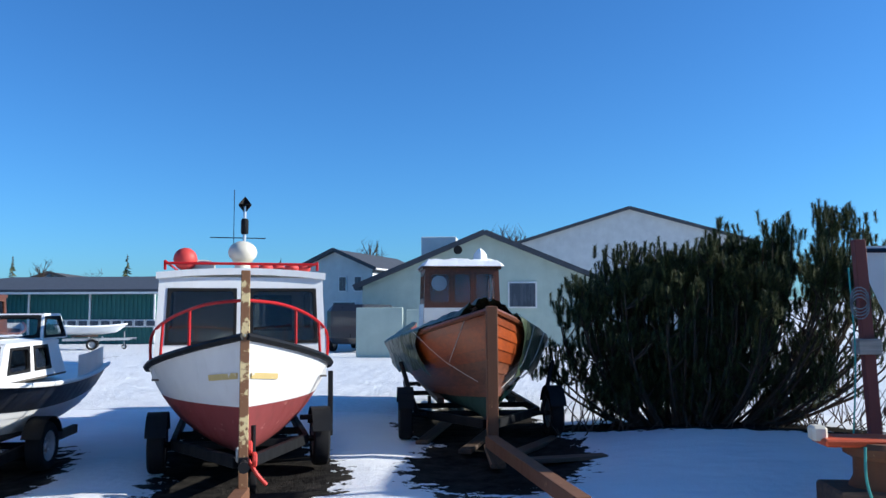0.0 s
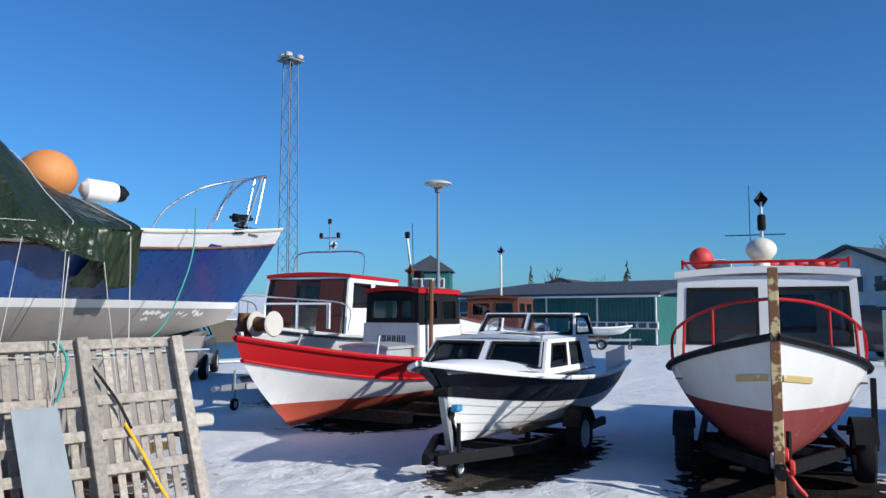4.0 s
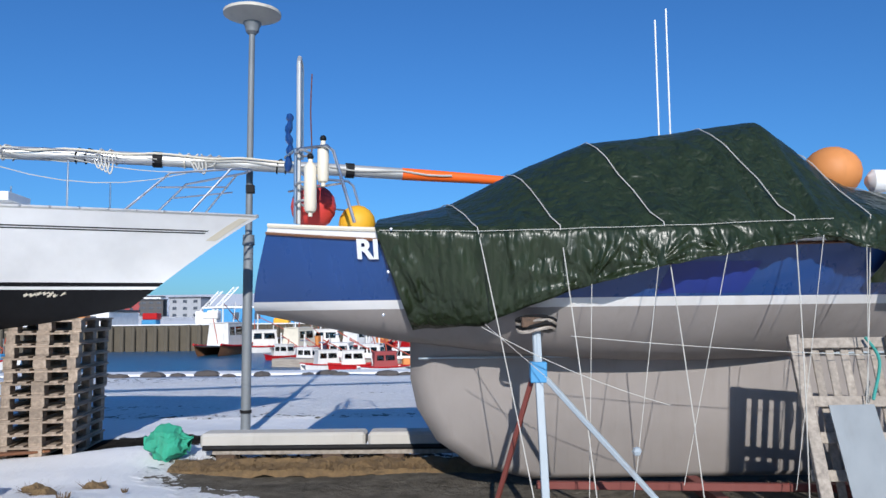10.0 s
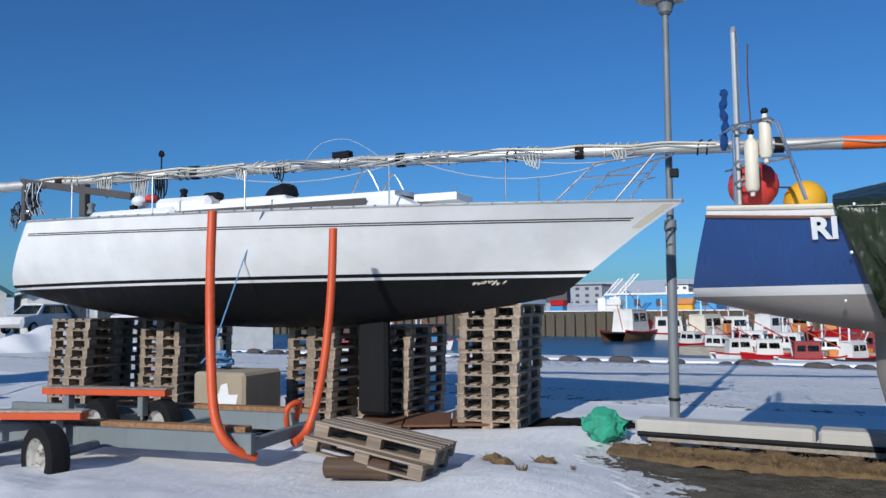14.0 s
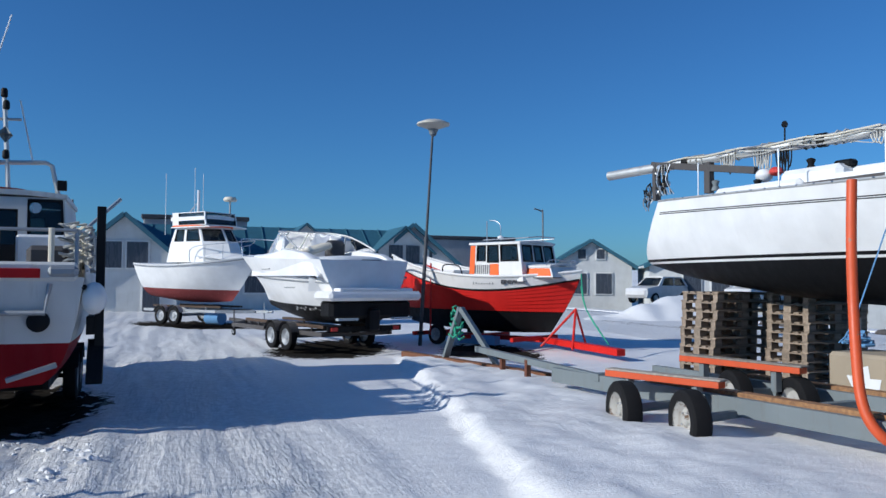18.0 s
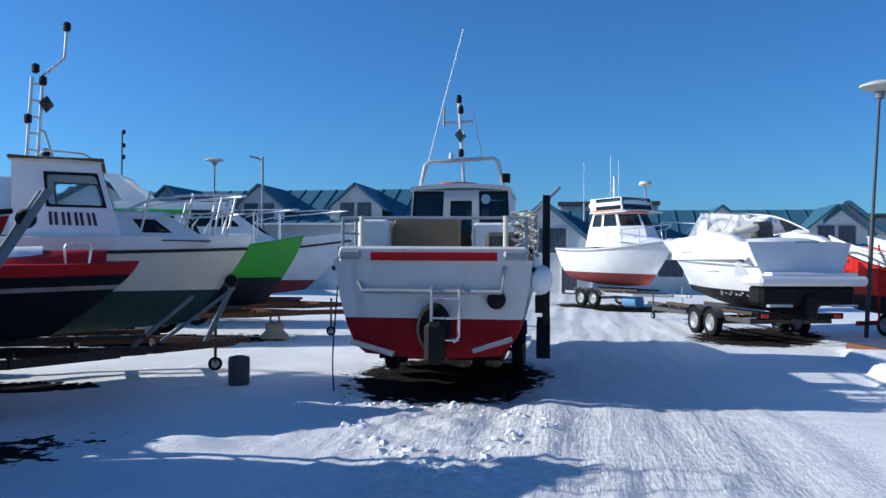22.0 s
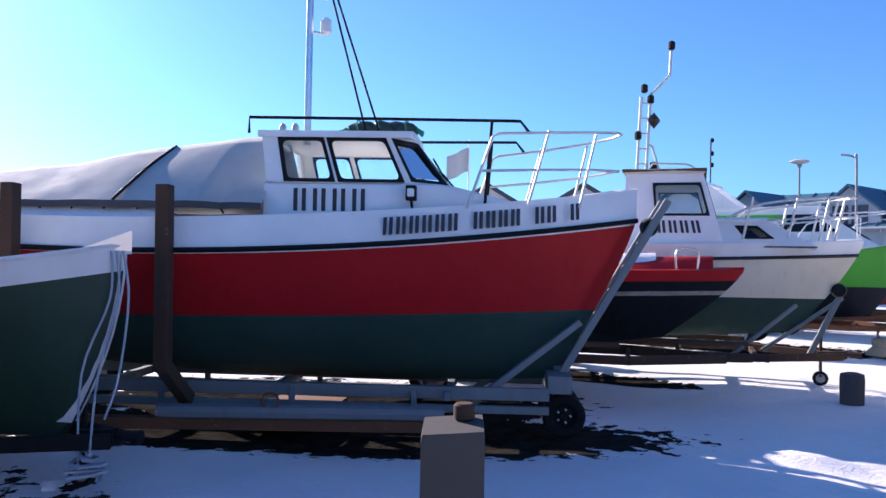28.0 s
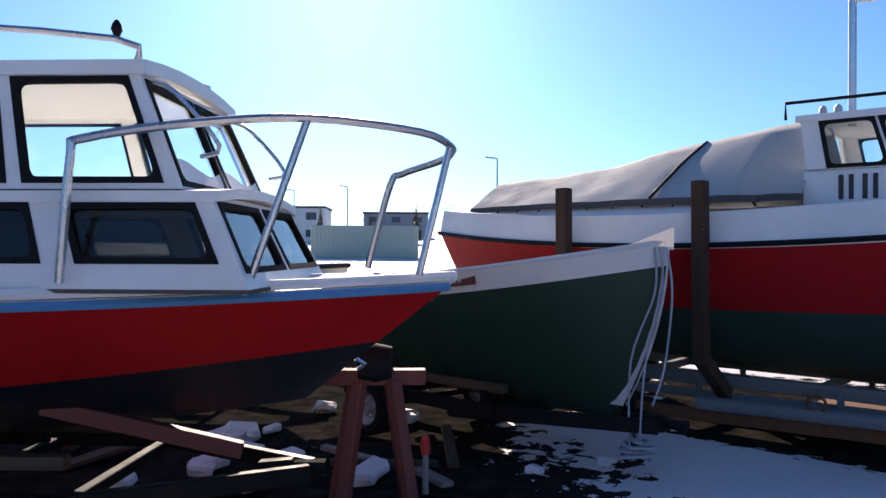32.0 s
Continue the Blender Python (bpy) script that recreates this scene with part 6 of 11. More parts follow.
part("bar", beam(Mesh(), (-0.1, -1.2, 0.2), (0.3, 2.2, 0.22), 0.06, 0.06), RED_BROWN, rb_)
part("bar", beam(Mesh(), (-0.9, 0.3, 0.05), (0.4, 0.3, 0.05), 0.1, 0.1), RED_BROWN, rb_)
part("bar", beam(Mesh(), (-0.9, 1.5, 0.05), (0.4, 1.5, 0.05), 0.1, 0.1), RED_BROWN, rb_)

# ---- white racing yacht on pallets ----
YS_LOC, YS_YAW, _ = heading((-9.75, -2.3), (-8.6, -12.3))
ys = thing("racing_yacht", "white racing yacht with black waterline stripe, propped on pallet stacks", "yacht", YS_LOC, YS_YAW)
h = Hull(10.07, 2.8, (2.96, 2.8, 2.78), (1.9, 1.32, 1.72), rake=1.45, back=-0.85, aft=0.36, pm=0.3, pb=0.8, wide=0.6, um=0.42, e=2.0, kb=0.9)
hull_parts(ys, h, [("hull_bottom", BLACK, None, 1.93), ("white_line", GEL_WHITE, 1.93, 1.965), ("black_stripe", BLACK, 1.965, 2.01), ("topside", GEL_WHITE, 2.01, None)], GEL_WHITE, 0.02)
for dz in (-0.17, -0.195):
    part("sheer_line", h.strip(Mesh(), lambda u, d=dz: h.zs(u) + d - 0.007, lambda u, d=dz: h.zs(u) + d + 0.006, 40, 1, 0.003, 0.02, 0.97), BLACK, ys)
part("bow_patch", h.strip(Mesh(), 2.5, 2.76, 6, 3, 0.004, 0.982, 0.994), CREAM, ys)
for u0, u1, z0, z1 in ((0.84, 0.856, 1.86, 1.885), (0.853, 0.874, 1.878, 1.9), (0.868, 0.88, 1.855, 1.875), (0.884, 0.889, 1.872, 1.895)):
    part("scraped_patch", h.strip(Mesh(), lambda u, z=z0: z + 0.012 * math.sin(u * 900), lambda u, z=z1: z + 0.01 * math.sin(u * 1300), 14, 1, 0.004, u0, u1, (-1,)), CREAM, ys)
for s in (-1, 1):
    part("toe_rail", tube(Mesh(), [p + Vector((0, -s * 0.02, 0.02)) for p in h.line(s)], 0.022, 6), ALU, ys)
    for k in range(34):
        u = 0.03 + k * 0.028
        p = h.at(u, h.zs(u), s, -0.01)
        part("rail_slot", box(Mesh(), p + Vector((0, 0, 0.03)), (0.03, 0.05, 0.02)), STEEL, ys) if s < 0 else None
    for u in (0.12, 0.3, 0.46, 0.66, 0.8):
        p = h.at(u, h.zs(u), s, -0.08)
        rail(ys, [p, p + Vector((0, 0, 0.55))], 0.011, STEEL, "stanchion", smooth=0)
c = Cabin((-1.7, 2.1, 1.9), (-1.4, 1.6, 1.45), 2.78, 3.02)
c.build(ys, GEL_WHITE, {"right": [(0.08, 0.5, 0.25, 0.7)], "left": [(0.5, 0.92, 0.25, 0.7)]}, GLASS_DARK, roof=0.03)
part("hatch", box(Mesh(), (2.0, 0, 3.0), (0.6, 0.6, 0.1)), GEL_WHITE, ys)
part("cockpit_coaming", box(Mesh(), (-2.6, -0.75, 2.95), (1.6, 0.2, 0.2), bev=0.06), GEL_WHITE, ys)
for x, y, z in ((-1.9, -0.5, 0.2), (-3.7, -0.5, 0.1), (-2.75, -0.6, 0.0)):
    part("winch", lathe(Mesh(), [(0.065, 2.98), (0.06, 3.02), (0.042, 3.05), (0.045, 3.08), (0.06, 3.11), (0.06, 3.13), (0.02, 3.15)], 14, Matrix.Translation((x, y, z))), STEEL_GREY if z == 0.1 else BLACK, ys)
part("coachroof_step", box(Mesh(), (-1.75, -0.3, 3.05), (1.0, 0.9, 0.28), bev=0.07), GEL_WHITE, ys)
part("halyard_bag", box(Mesh(), (-1.36, -0.5, 3.2), (0.28, 0.16, 0.1), bev=0.04), BLACK, ys)
part("hatch_garage", box(Mesh(), (-0.9, -0.1, 3.1), (1.5, 0.8, 0.1), bev=0.04), GEL_WHITE, ys)
part("dark_coaming_line", box(Mesh(), (-0.2, -0.86, 2.92), (3.0, 0.02, 0.09), bev=0.008), SLATE, ys)
part("deck_roll", ball(Mesh(), (-2.72, -0.5, 3.2), 0.13, 12, 0.8), GEL_WHITE, ys, "white and red bundle of sailcloth on deck")
part("roll_tie", ball(Mesh(), (-2.52, -0.48, 3.24), 0.1, 10, 0.7), BUOY_RED, ys)
m = Mesh()
ball(m, (-0.4, -0.2, 3.2), 0.24, 12, 0.6)
m.v = [tuple(Vector(p) + 0.06 * noise.noise_vector(Vector(p) * 6)) for p in m.v]
part("sail_bag", m, BLACK, ys, "black bag lashed on the coachroof")
rail(ys, [(0.9, -0.5, 3.1), (1.1, -0.5, 3.4), (1.3, -0.5, 3.1)], 0.014, STEEL, "mast_gate")
rail(ys, [(1.3, -0.4, 3.1), (1.45, -0.4, 3.32), (1.6, -0.4, 3.1)], 0.012, STEEL, "mast_gate")
for s in (-1, 1):
    rail(ys, [(3.6, s * 0.5, 2.78), (4.1, s * 0.4, 3.25), (4.85, s * 0.15, 3.35)], 0.014, STEEL, "pulpit", smooth=0)
    rail(ys, [(4.3, s * 0.3, 2.8), (4.75, s * 0.2, 3.34)], 0.013, STEEL, "pulpit_leg", smooth=0)
    rail(ys, [(3.95, s * 0.42, 3.08), (4.7, s * 0.2, 3.12)], 0.01, STEEL, "pulpit", smooth=0)
rail(ys, [(4.85, -0.15, 3.35), (4.95, 0, 3.36), (4.85, 0.15, 3.35)], 0.014, STEEL, "pulpit", smooth=0)
part("pulpit_lamp", box(Mesh(), (4.95, -0.05, 3.12), (0.1, 0.08, 0.1)), BLACK, ys)
part("fin_keel", box(Mesh(), (0.95, 0, 0.85), (0.45, 0.16, 1.4), bev=0.06), RUBBER, ys)
rail(ys, [h.at(0.495, 2.82, -1, 0.02), h.at(0.495, 2.2, -1, 0.03), (-0.3, -1.75, 1.2), (-0.35, -1.95, 0.95)], 0.009, ROPE_BLUE, "tie_down_strap", smooth=2)

mast = thing("lowered_mast", "long silver yacht mast with orange end and loose rigging", "mast", (0, 0, 0))
A_, B_ = Vector((-7.8, -13.42, 3.6)), Vector((-11.9, 0.9, 3.55))


def on_mast(f, dx=0, dz=0):
    return A_.lerp(B_, f) + Vector((dx, 0, dz + 0.12 * math.sin(f * math.pi)))


part("mast_tube", tube(Mesh(), [on_mast(f / 20 * 0.89) for f in range(21)], 0.085, 12), ALU, mast)
part("mast_end", tube(Mesh(), [on_mast(0.89 + f / 5 * 0.11) for f in range(6)], [0.088, 0.085, 0.08, 0.075, 0.07, 0.06], 12), HI_ORANGE, mast)
random.seed(12)
for k in range(6):
    f0, f1 = random.uniform(0.05, 0.3), random.uniform(0.5, 0.76)
    rail(mast, [on_mast(mixf(f0, f1, i / 14), 0.09 * math.cos(i * 0.9 + k) + 0.08, 0.07 * math.sin(i * 1.3 + k * 2) - 0.02) for i in range(15)], 0.008, ROPE if k % 3 else STEEL, "loose_rigging", n=5, smooth=2)
for f0, f1, d in ((0.52, 0.72, 0.3), (0.3, 0.5, 0.2), (0.6, 0.75, 0.12)):
    rail(mast, sag(on_mast(f0, 0.1, -0.05), on_mast(f1, 0.1, -0.05), d), 0.006, ROPE, "loose_rigging", n=5, smooth=0)
rail(mast, [on_mast(0.4, 0, 0.05), on_mast(0.42, 0.05, 0.3), on_mast(0.45, 0.05, 0.33), on_mast(0.48, 0, 0.05)], 0.004, ROPE, "loose_rigging", n=5)
for f in (0.12, 0.28, 0.5, 0.67, 0.84):
    part("rigging_tie", tube(Mesh(), [on_mast(f - 0.004), on_mast(f + 0.004)], 0.105, 10), CABLE_BLACK, mast)
part("spreader_fitting", box(Mesh(), on_mast(0.44, 0, 0.12), (0.12, 0.3, 0.1)), BLACK, mast)
part("wind_instrument", tube(Mesh(), [on_mast(0.24, 0, 0.05), on_mast(0.24, 0, 0.34)], 0.012), BLACK, mast)
part("wind_cups", tube(Mesh(), [on_mast(0.237, -0.05, 0.34), on_mast(0.243, 0.05, 0.34)], [0.05, 0.04], 8), BLACK, mast)
part("mast_crutch", box(Mesh(), (-8.09, -12.31, 3.37), (0.12, 0.1, 0.66)), SLATE, mast)
part("mast_crutch", box(Mesh(), (-8.24, -11.06, 3.3), (0.1, 0.14, 0.5)), SLATE, mast)
part("boom_beam", beam(Mesh(), (-8.07, -12.4, 3.68), (-8.35, -10.1, 3.3), 0.09, 0.11), SLATE, mast)
random.seed(19)
for k in range(22):
    x, y, z = -8.06 + random.uniform(-0.06, 0.08), -12.05 + random.uniform(-0.17, 0.14), 3.4 + random.uniform(-0.24, 0.24)
    part("block", lathe(Mesh(), [(0.02, -0.022), (0.042, -0.018), (0.03, 0), (0.042, 0.018), (0.02, 0.022)], 10, Matrix.Translation((x, y, z)) @ Matrix.Rotation(random.uniform(0, 3), 4, "Z") @ Matrix.Rotation(radians(90), 4, "X")), (CABLE_BLACK, STEEL, CABLE_BLACK)[k % 3], mast)
for k in range(7):
    y = -12.5 - 0.05 * (k % 3)
    part("rigging_coil", tube(Mesh(), [(-8.07 + 0.03 * math.sin(q * 2.1 + k), y + 0.09 * math.cos(q * 0.9 + k), 3.25 - 0.05 * k % 0.3 + 0.12 * math.sin(q * 0.9 + k)) for q in range(8)], 0.012, 5), STEEL if k % 2 else CABLE_BLACK, mast)
for k in range(9):
    y = -12.2 + 0.05 * k
    rail(mast, [(-8.02, y, 3.62), (-8.0 + 0.03 * math.sin(k), y + 0.06 * math.cos(k * 2), 3.35), (-8.02, y + 0.1, 3.1)], 0.008, (ROPE, CABLE_BLACK, STEEL)[k % 3], "rope_end", n=5, smooth=3)
# ropes wound round the spar, hanging coils and ends
for k in range(16):
    f = 0.13 + 0.042 * k + 0.012 * math.sin(k * 3)
    part("rope_turn", tube(Mesh(), [on_mast(f + 0.0011 * q, 0.1 * math.cos(q * 0.9 + k), 0.1 * math.sin(q * 0.9 + k)) for q in range(16)], 0.011, 5), (ROPE, CREAM, ROPE, CABLE_BLACK)[k % 4], mast)
for f, n_, ln, mt in ((0.17, 5, 0.3, ROPE), (0.21, 6, 0.42, ROPE), (0.235, 5, 0.46, CABLE_BLACK), (0.33, 3, 0.2, ROPE), (0.37, 3, 0.24, CABLE_BLACK), (0.62, 4, 0.22, ROPE), (0.7, 3, 0.18, ROPE)):
    for k in range(n_):
        p_ = on_mast(f + 0.003 * k, 0.09, -0.02)
        d_ = ln * (0.7 + 0.1 * (k % 4))
        rail(mast, [p_, p_ + Vector((0.02, 0.04, -d_ * 0.6)), p_ + Vector((0.02, 0.08, -d_)), p_ + Vector((0.01, 0.11, -d_ * 0.6)), p_ + Vector((0, 0.1, 0))], 0.011, mt, "hanging_coil", n=5, smooth=3)
for k in range(5):
    f0 = 0.1 + 0.15 * k
    rail(mast, [on_mast(mixf(f0, f0 + 0.24, i / 10), 0.1, 0.05 - 0.045 * (k % 3) + 0.02 * math.sin(i * 2.1 + k)) for i in range(11)], 0.014, (CREAM, ROPE, GALV)[k % 3], "stay_wire", n=5, smooth=2)

# ---- pallets ----
pal = thing("pallet", "weathered wooden transport pallet in a tall stack", "pallet", (0, 0, -50), group="pallet stacks")
for y in (-0.35, 0.0, 0.35):
    part("bottom_board", box(Mesh(), (0, y, 0.011), (1.2, 0.1 if y else 0.145, 0.022), bev=0.003), WOOD_PALLET, pal)
    for x in (-0.53, 0, 0.53):
        part("block", box(Mesh(), (x, y, 0.061), (0.145, 0.1 if y else 0.145, 0.078), bev=0.003), WOOD_PALLET, pal)
for x in (-0.53, 0, 0.53):
    part("stringer_board", box(Mesh(), (x, 0, 0.111), (0.145, 0.8, 0.022), bev=0.003), WOOD_PALLET, pal)
for y in (-0.35, -0.175, 0.0, 0.175, 0.35):
    part("deck_board", box(Mesh(), (0, y, 0.133), (1.2, 0.1 if abs(y) == 0.175 else 0.145, 0.022), bev=0.003), WOOD_PALLET, pal)
random.seed(21)


def stack(x, y, yaw, n, z0=0.02, lean=0.012):
    for k in range(n):
        copy_thing(pal, pose(x + random.uniform(-lean, lean) - 0.002 * k, y + random.uniform(-lean, lean) + 0.006 * k, z0 + k * 0.1445, 0, 0, yaw + random.uniform(-1.2, 1.2)))


stack(-10.05, -4.85, 8, 11)
stack(-9.85, -7.5, 2, 9)
stack(-10.3, -6.55, 4, 9)
stack(-8.75, -11.35, 5, 10)
stack(-9.5, -10.2, 4, 10)
# two pallets tipped over a log at the trailer's end
tl, tr_end = Vector((-6.27, -5.11, 0.26)), Vector((-6.5, -3.98, 0.04))
ex_ = (tr_end - tl).normalized()
ey_ = Vector((-0.97, -0.2, -0.09))
ez_ = ex_.cross(ey_).normalized()
ey_ = ez_.cross(ex_)
tip = Matrix((ex_, ey_, ez_)).transposed().to_4x4()
tip.translation = (tl + tr_end) / 2 + ey_ * 0.4
copy_thing(pal, tip)["label"] = "weathered wooden pallet lying tilted in the snow"
copy_thing(pal, Matrix.Translation(ez_ * 0.146 + ex_ * 0.03 + ey_ * 0.1) @ tip @ pose(0, 0, 0, 0, 0, 3))["label"] = "weathered wooden pallet lying tilted on another with snow on it"
pal.matrix_world = pose(-9.75, -7.4, 0.02 + 9 * 0.1445, 0, 0, 4)
blk = thing("timber_log", "cut brown log under the tilted pallets", "timber", (-6.44, -4.6, 0), 112)
part("log", tube(Mesh(), [(-0.32, 0, 0.12), (-0.3, 0, 0.12), (0.1, 0.01, 0.12), (0.3, 0, 0.1), (0.32, 0, 0.1)], [0.07, 0.1, 0.1, 0.09, 0.06], 14), WOOD_DARK, blk)
rp = thing("rusty_plate", "rusty brown steel plate lying on the ground beside the pallets", "steel plate", (-9.6, -5.7, 0.0), 28)
for k in range(3):
    part("plate", box(Mesh(), (0.0, -0.62 + 0.62 * k, 0.075 + 0.006 * k), (1.15, 0.6, 0.03), bev=0.006), RUST, rp)
random.seed(33)
for x_, y_ in ((-7.8, -3.88), (-7.92, -3.36), (-7.45, -3.6)):
    cl = thing("earth_clod", "brown clod of earth and dead grass poking out of the snow", "earth", (x_, y_, ground_z(x_, y_)), group="clods in the snow")
    m = ball(Mesh(), (0, 0, 0.0), 0.1, 12, 0.6)
    m.v = [tuple(Vector(p) + 0.06 * noise.noise_vector(Vector(p) * 13 + Vector((x_, y_, 0)))) for p in m.v]
    for k in range(40):
        a = random.uniform(0, 6.28)
        p = Vector((0.08 * math.cos(a), 0.08 * math.sin(a), 0.0))
        m.add([p, p + Vector((0.012, 0.0, 0)), p + Vector((0.1 * math.cos(a), 0.1 * math.sin(a), random.uniform(0.01, 0.09)))], [(0, 1, 2)])
    part("clod", m, DRY_GRASS, cl, smooth=False)
for (x, y, z, sx, sy) in ((-9.8, -7.5, 1.5, 0.9, 0.2), (-9.7, -7.8, 1.52, 0.3, 0.3), (-10.0, -4.9, 1.64, 0.3, 0.2), (-9.7, -7.0, 1.52, 0.4, 0.16)):
    t_ = thing("wedge_block", "short timber wedge between pallet stack and keel", "timber", (x, y, z))
    part("block", box(Mesh(), (0, 0, 0.05), (sx, sy, 0.1)), WOOD_GREY, t_)
cb = thing("concrete_block", "heavy cast concrete block with a white paint splash and lifting eye", "concrete block", (-8.42, -8.0, -0.04), 6)
m = Mesh()
box(m, (0, 0, 0.4), (0.84, 0.84, 0.8), bev=0.04)
part("block", m, CONCRETE, cb)
m = Mesh()
random.seed(3)
rad = [0.2 + 0.07 * math.sin(k * 2.3) for k in range(14)]
m.add([(0.426, 0.1 + rad[k] * math.cos(k * math.pi / 7), 0.4 + rad[k] * 1.15 * math.sin(k * math.pi / 7)) for k in range(14)] + [(0.426, 0.1, 0.4)], [(k, (k + 1) % 14, 14) for k in range(14)])
part("paint_splash", m, NUMBER_PALE, cb, smooth=False)
part("lifting_eye", tube(Mesh(), [(0.1 * math.cos(a), -0.3, 0.84 + 0.14 * math.sin(a)) for a in [math.pi * k / 8 for k in range(9)]], 0.02), RUST, cb)
part("loose_strap", tube(Mesh(), [(0.1 * math.cos(k * 1.1) + 0.05 * math.sin(k * 3), -0.3 + 0.16 * math.sin(k * 0.9), 0.87 + 0.006 * k) for k in range(30)], 0.024, 6), ROPE_BLUE, cb)
part("ratchet", tube(Mesh(), [(0.05, -0.28, 1.0), (0.06, -0.27, 1.22)], 0.05, 8), GALV, cb)
cb2 = thing("concrete_block", "dark concrete block behind the pallet stacks", "concrete block", (-11.0, -7.3, 0), 10)
part("block", box(Mesh(), (0, 0, 0.33), (0.7, 0.8, 0.66), bev=0.04), SLATE, cb2)

# ---- empty trailer with orange guide arms ----
gt = thing("yacht_trailer", "grey steel yacht trailer with orange guide arms in snow", "trailer", (0, 0, 0))
for x0, y0, x1, y1 in ((-5.3, -10.7, -6.35, -5.8), (-6.9, -10.6, -7.75, -6.1)):
    part("side_beam", beam(Mesh(), (x0, y0, 0.28), (x1, y1, 0.26), 0.09, 0.2), STEEL_GREY, gt)
    part("plank", beam(Mesh(), (mixf(x0, x1, 0.35) - 0.12, mixf(y0, y1, 0.35), 0.34), (mixf(x0, x1, 0.97) - 0.12, mixf(y0, y1, 0.97), 0.33), 0.14, 0.16), WOOD_TRAILER, gt)
for f in (0.02, 0.45, 0.7, 0.99):
    part("cross_beam", beam(Mesh(), (mixf(-5.3, -6.35, f), mixf(-10.7, -5.8, f), 0.24), (mixf(-6.9, -7.75, f), mixf(-10.6, -6.1, f), 0.24), 0.09, 0.12), STEEL_GREY, gt)
for (x, y) in ((-4.9, -8.16), (-5.2, -7.38), (-6.85, -8.75), (-7.1, -7.95)):
    wheel(gt, (x, y, 0.19), 0.325, 0.21, (0.98 if x > -6 else -0.98, -0.17 if x > -6 else 0.17, 0), RIM_WORN)
for a, b_ in (((-4.9, -8.16, 0.19), (-6.85, -8.75, 0.19)), ((-5.2, -7.38, 0.19), (-7.1, -7.95, 0.19))):
    part("axle", tube(Mesh(), [a, b_], 0.05), STEEL_GREY, gt)
for a, b_ in (((-5.21, -9.02, 0.5), (-5.81, -7.65, 0.5)), ((-6.62, -9.5, 0.6), (-7.05, -7.8, 0.6))):
    part("bolster", beam(Mesh(), a, b_, 0.15, 0.075), ORANGE, gt, "orange painted bolster")
    part("bolster_board", beam(Mesh(), Vector(a) + Vector((-0.01, 0, 0.048)), Vector(b_) + Vector((-0.01, 0.02, 0.048)), 0.17, 0.022), WOOD_GREY, gt, "bare grey board on top")
    for f in (0.2, 0.8):
        p = Vector(a).lerp(Vector(b_), f)
        part("bolster_post", beam(Mesh(), p - Vector((0, 0, 0.28)), p - Vector((0, 0, 0.03)), 0.09, 0.09), STEEL_GREY, gt)
part("guide_arm", tube(Mesh(), curve_pts([(-6.46, -6.5, 2.63), (-6.36, -6.42, 1.9), (-6.22, -6.25, 1.0), (-6.14, -6.1, 0.5), (-6.2, -5.95, 0.24), (-6.42, -5.84, 0.12)]), 0.05, 12), ORANGE, gt, "bent orange guide arm")
part("guide_arm", tube(Mesh(), curve_pts([(-7.62, -5.78, 2.5), (-7.58, -5.78, 1.8), (-7.5, -5.8, 1.1), (-7.42, -5.85, 0.6), (-7.3, -5.9, 0.25), (-7.1, -5.92, 0.14)]), 0.048, 12), ORANGE, gt, "bent orange guide arm")
part("hook", tube(Mesh(), curve_pts([(-7.2, -6.1, 0.3), (-7.15, -6.05, 0.5), (-7.3, -6.0, 0.55), (-7.35, -6.1, 0.35)]), 0.03), ORANGE, gt)
part("drawbar", beam(Mesh(), (-5.5, -9.7, 0.34), (-5.15, -13.4, 0.42), 0.1, 0.1), STEEL_GREY, gt)
for y in (-11.6, -12.6):
    part("drawbar_leg", beam(Mesh(), (-5.3, y, 0.05), (-5.3, y, 0.4), 0.08, 0.08), WOOD_BROWN, gt)
af = thing("a_frame_support", "grey steel A-frame with green netting rope on a rusty skid beam", "support frame", (0, 0, 0))
part("skid_beam", beam(Mesh(), (-4.55, -16.0, 0.1), (-5.72, -11.7, 0.1), 0.16, 0.14), RUST, af)
for q in ((-4.95, -14.6, 0.12), (-5.5, -13.3, 0.12)):
    part("leg", beam(Mesh(), q, (-5.02, -13.9, 1.12), 0.12, 0.08), STEEL_GREY, af)
random.seed(8)
part("netting_rope", tube(Mesh(), [(-5.02 + 0.12 * math.cos(k * 0.9) * random.uniform(0.6, 1), -14.0 - 0.12 + 0.14 * math.sin(k * 1.3), 1.12 - 0.012 * k + 0.06 * math.sin(k * 2.1)) for k in range(46)], 0.018, 5), ROPE_GREEN, af)

# ---- red clinker boat with white wheelhouse ----
loc, yaw, _ = heading((-8.88, -16.48), (-6.15, -21.45))
ein = thing("clinker_boat", "red and white clinker fishing boat with orange-trimmed wheelhouse", "boat", loc, yaw)
h = Hull(5.67, 2.15, (2.3, 1.76, 1.86), (0.5, 0.36, 0.42), rake=0.85, back=0.3, pm=0.38, pb=0.7, wide=0.55, um=0.46, e=2.3)
part("hull_bottom", h.strip(Mesh(), None, 0.9), BLACK, ein)
for k in range(7):
    part("strake", h.strip(Mesh(), lambda u, f=k / 7: mixf(0.9, h.zs(u) - 0.2 - 0.14 * math.sin(math.pi * u), f), lambda u, f=(k + 1) / 7 + 0.02: mixf(0.9, h.zs(u) - 0.2 - 0.14 * math.sin(math.pi * u), min(1, f)), 30, 1, 0.0, lap=0.02), BRIGHT_RED, ein)
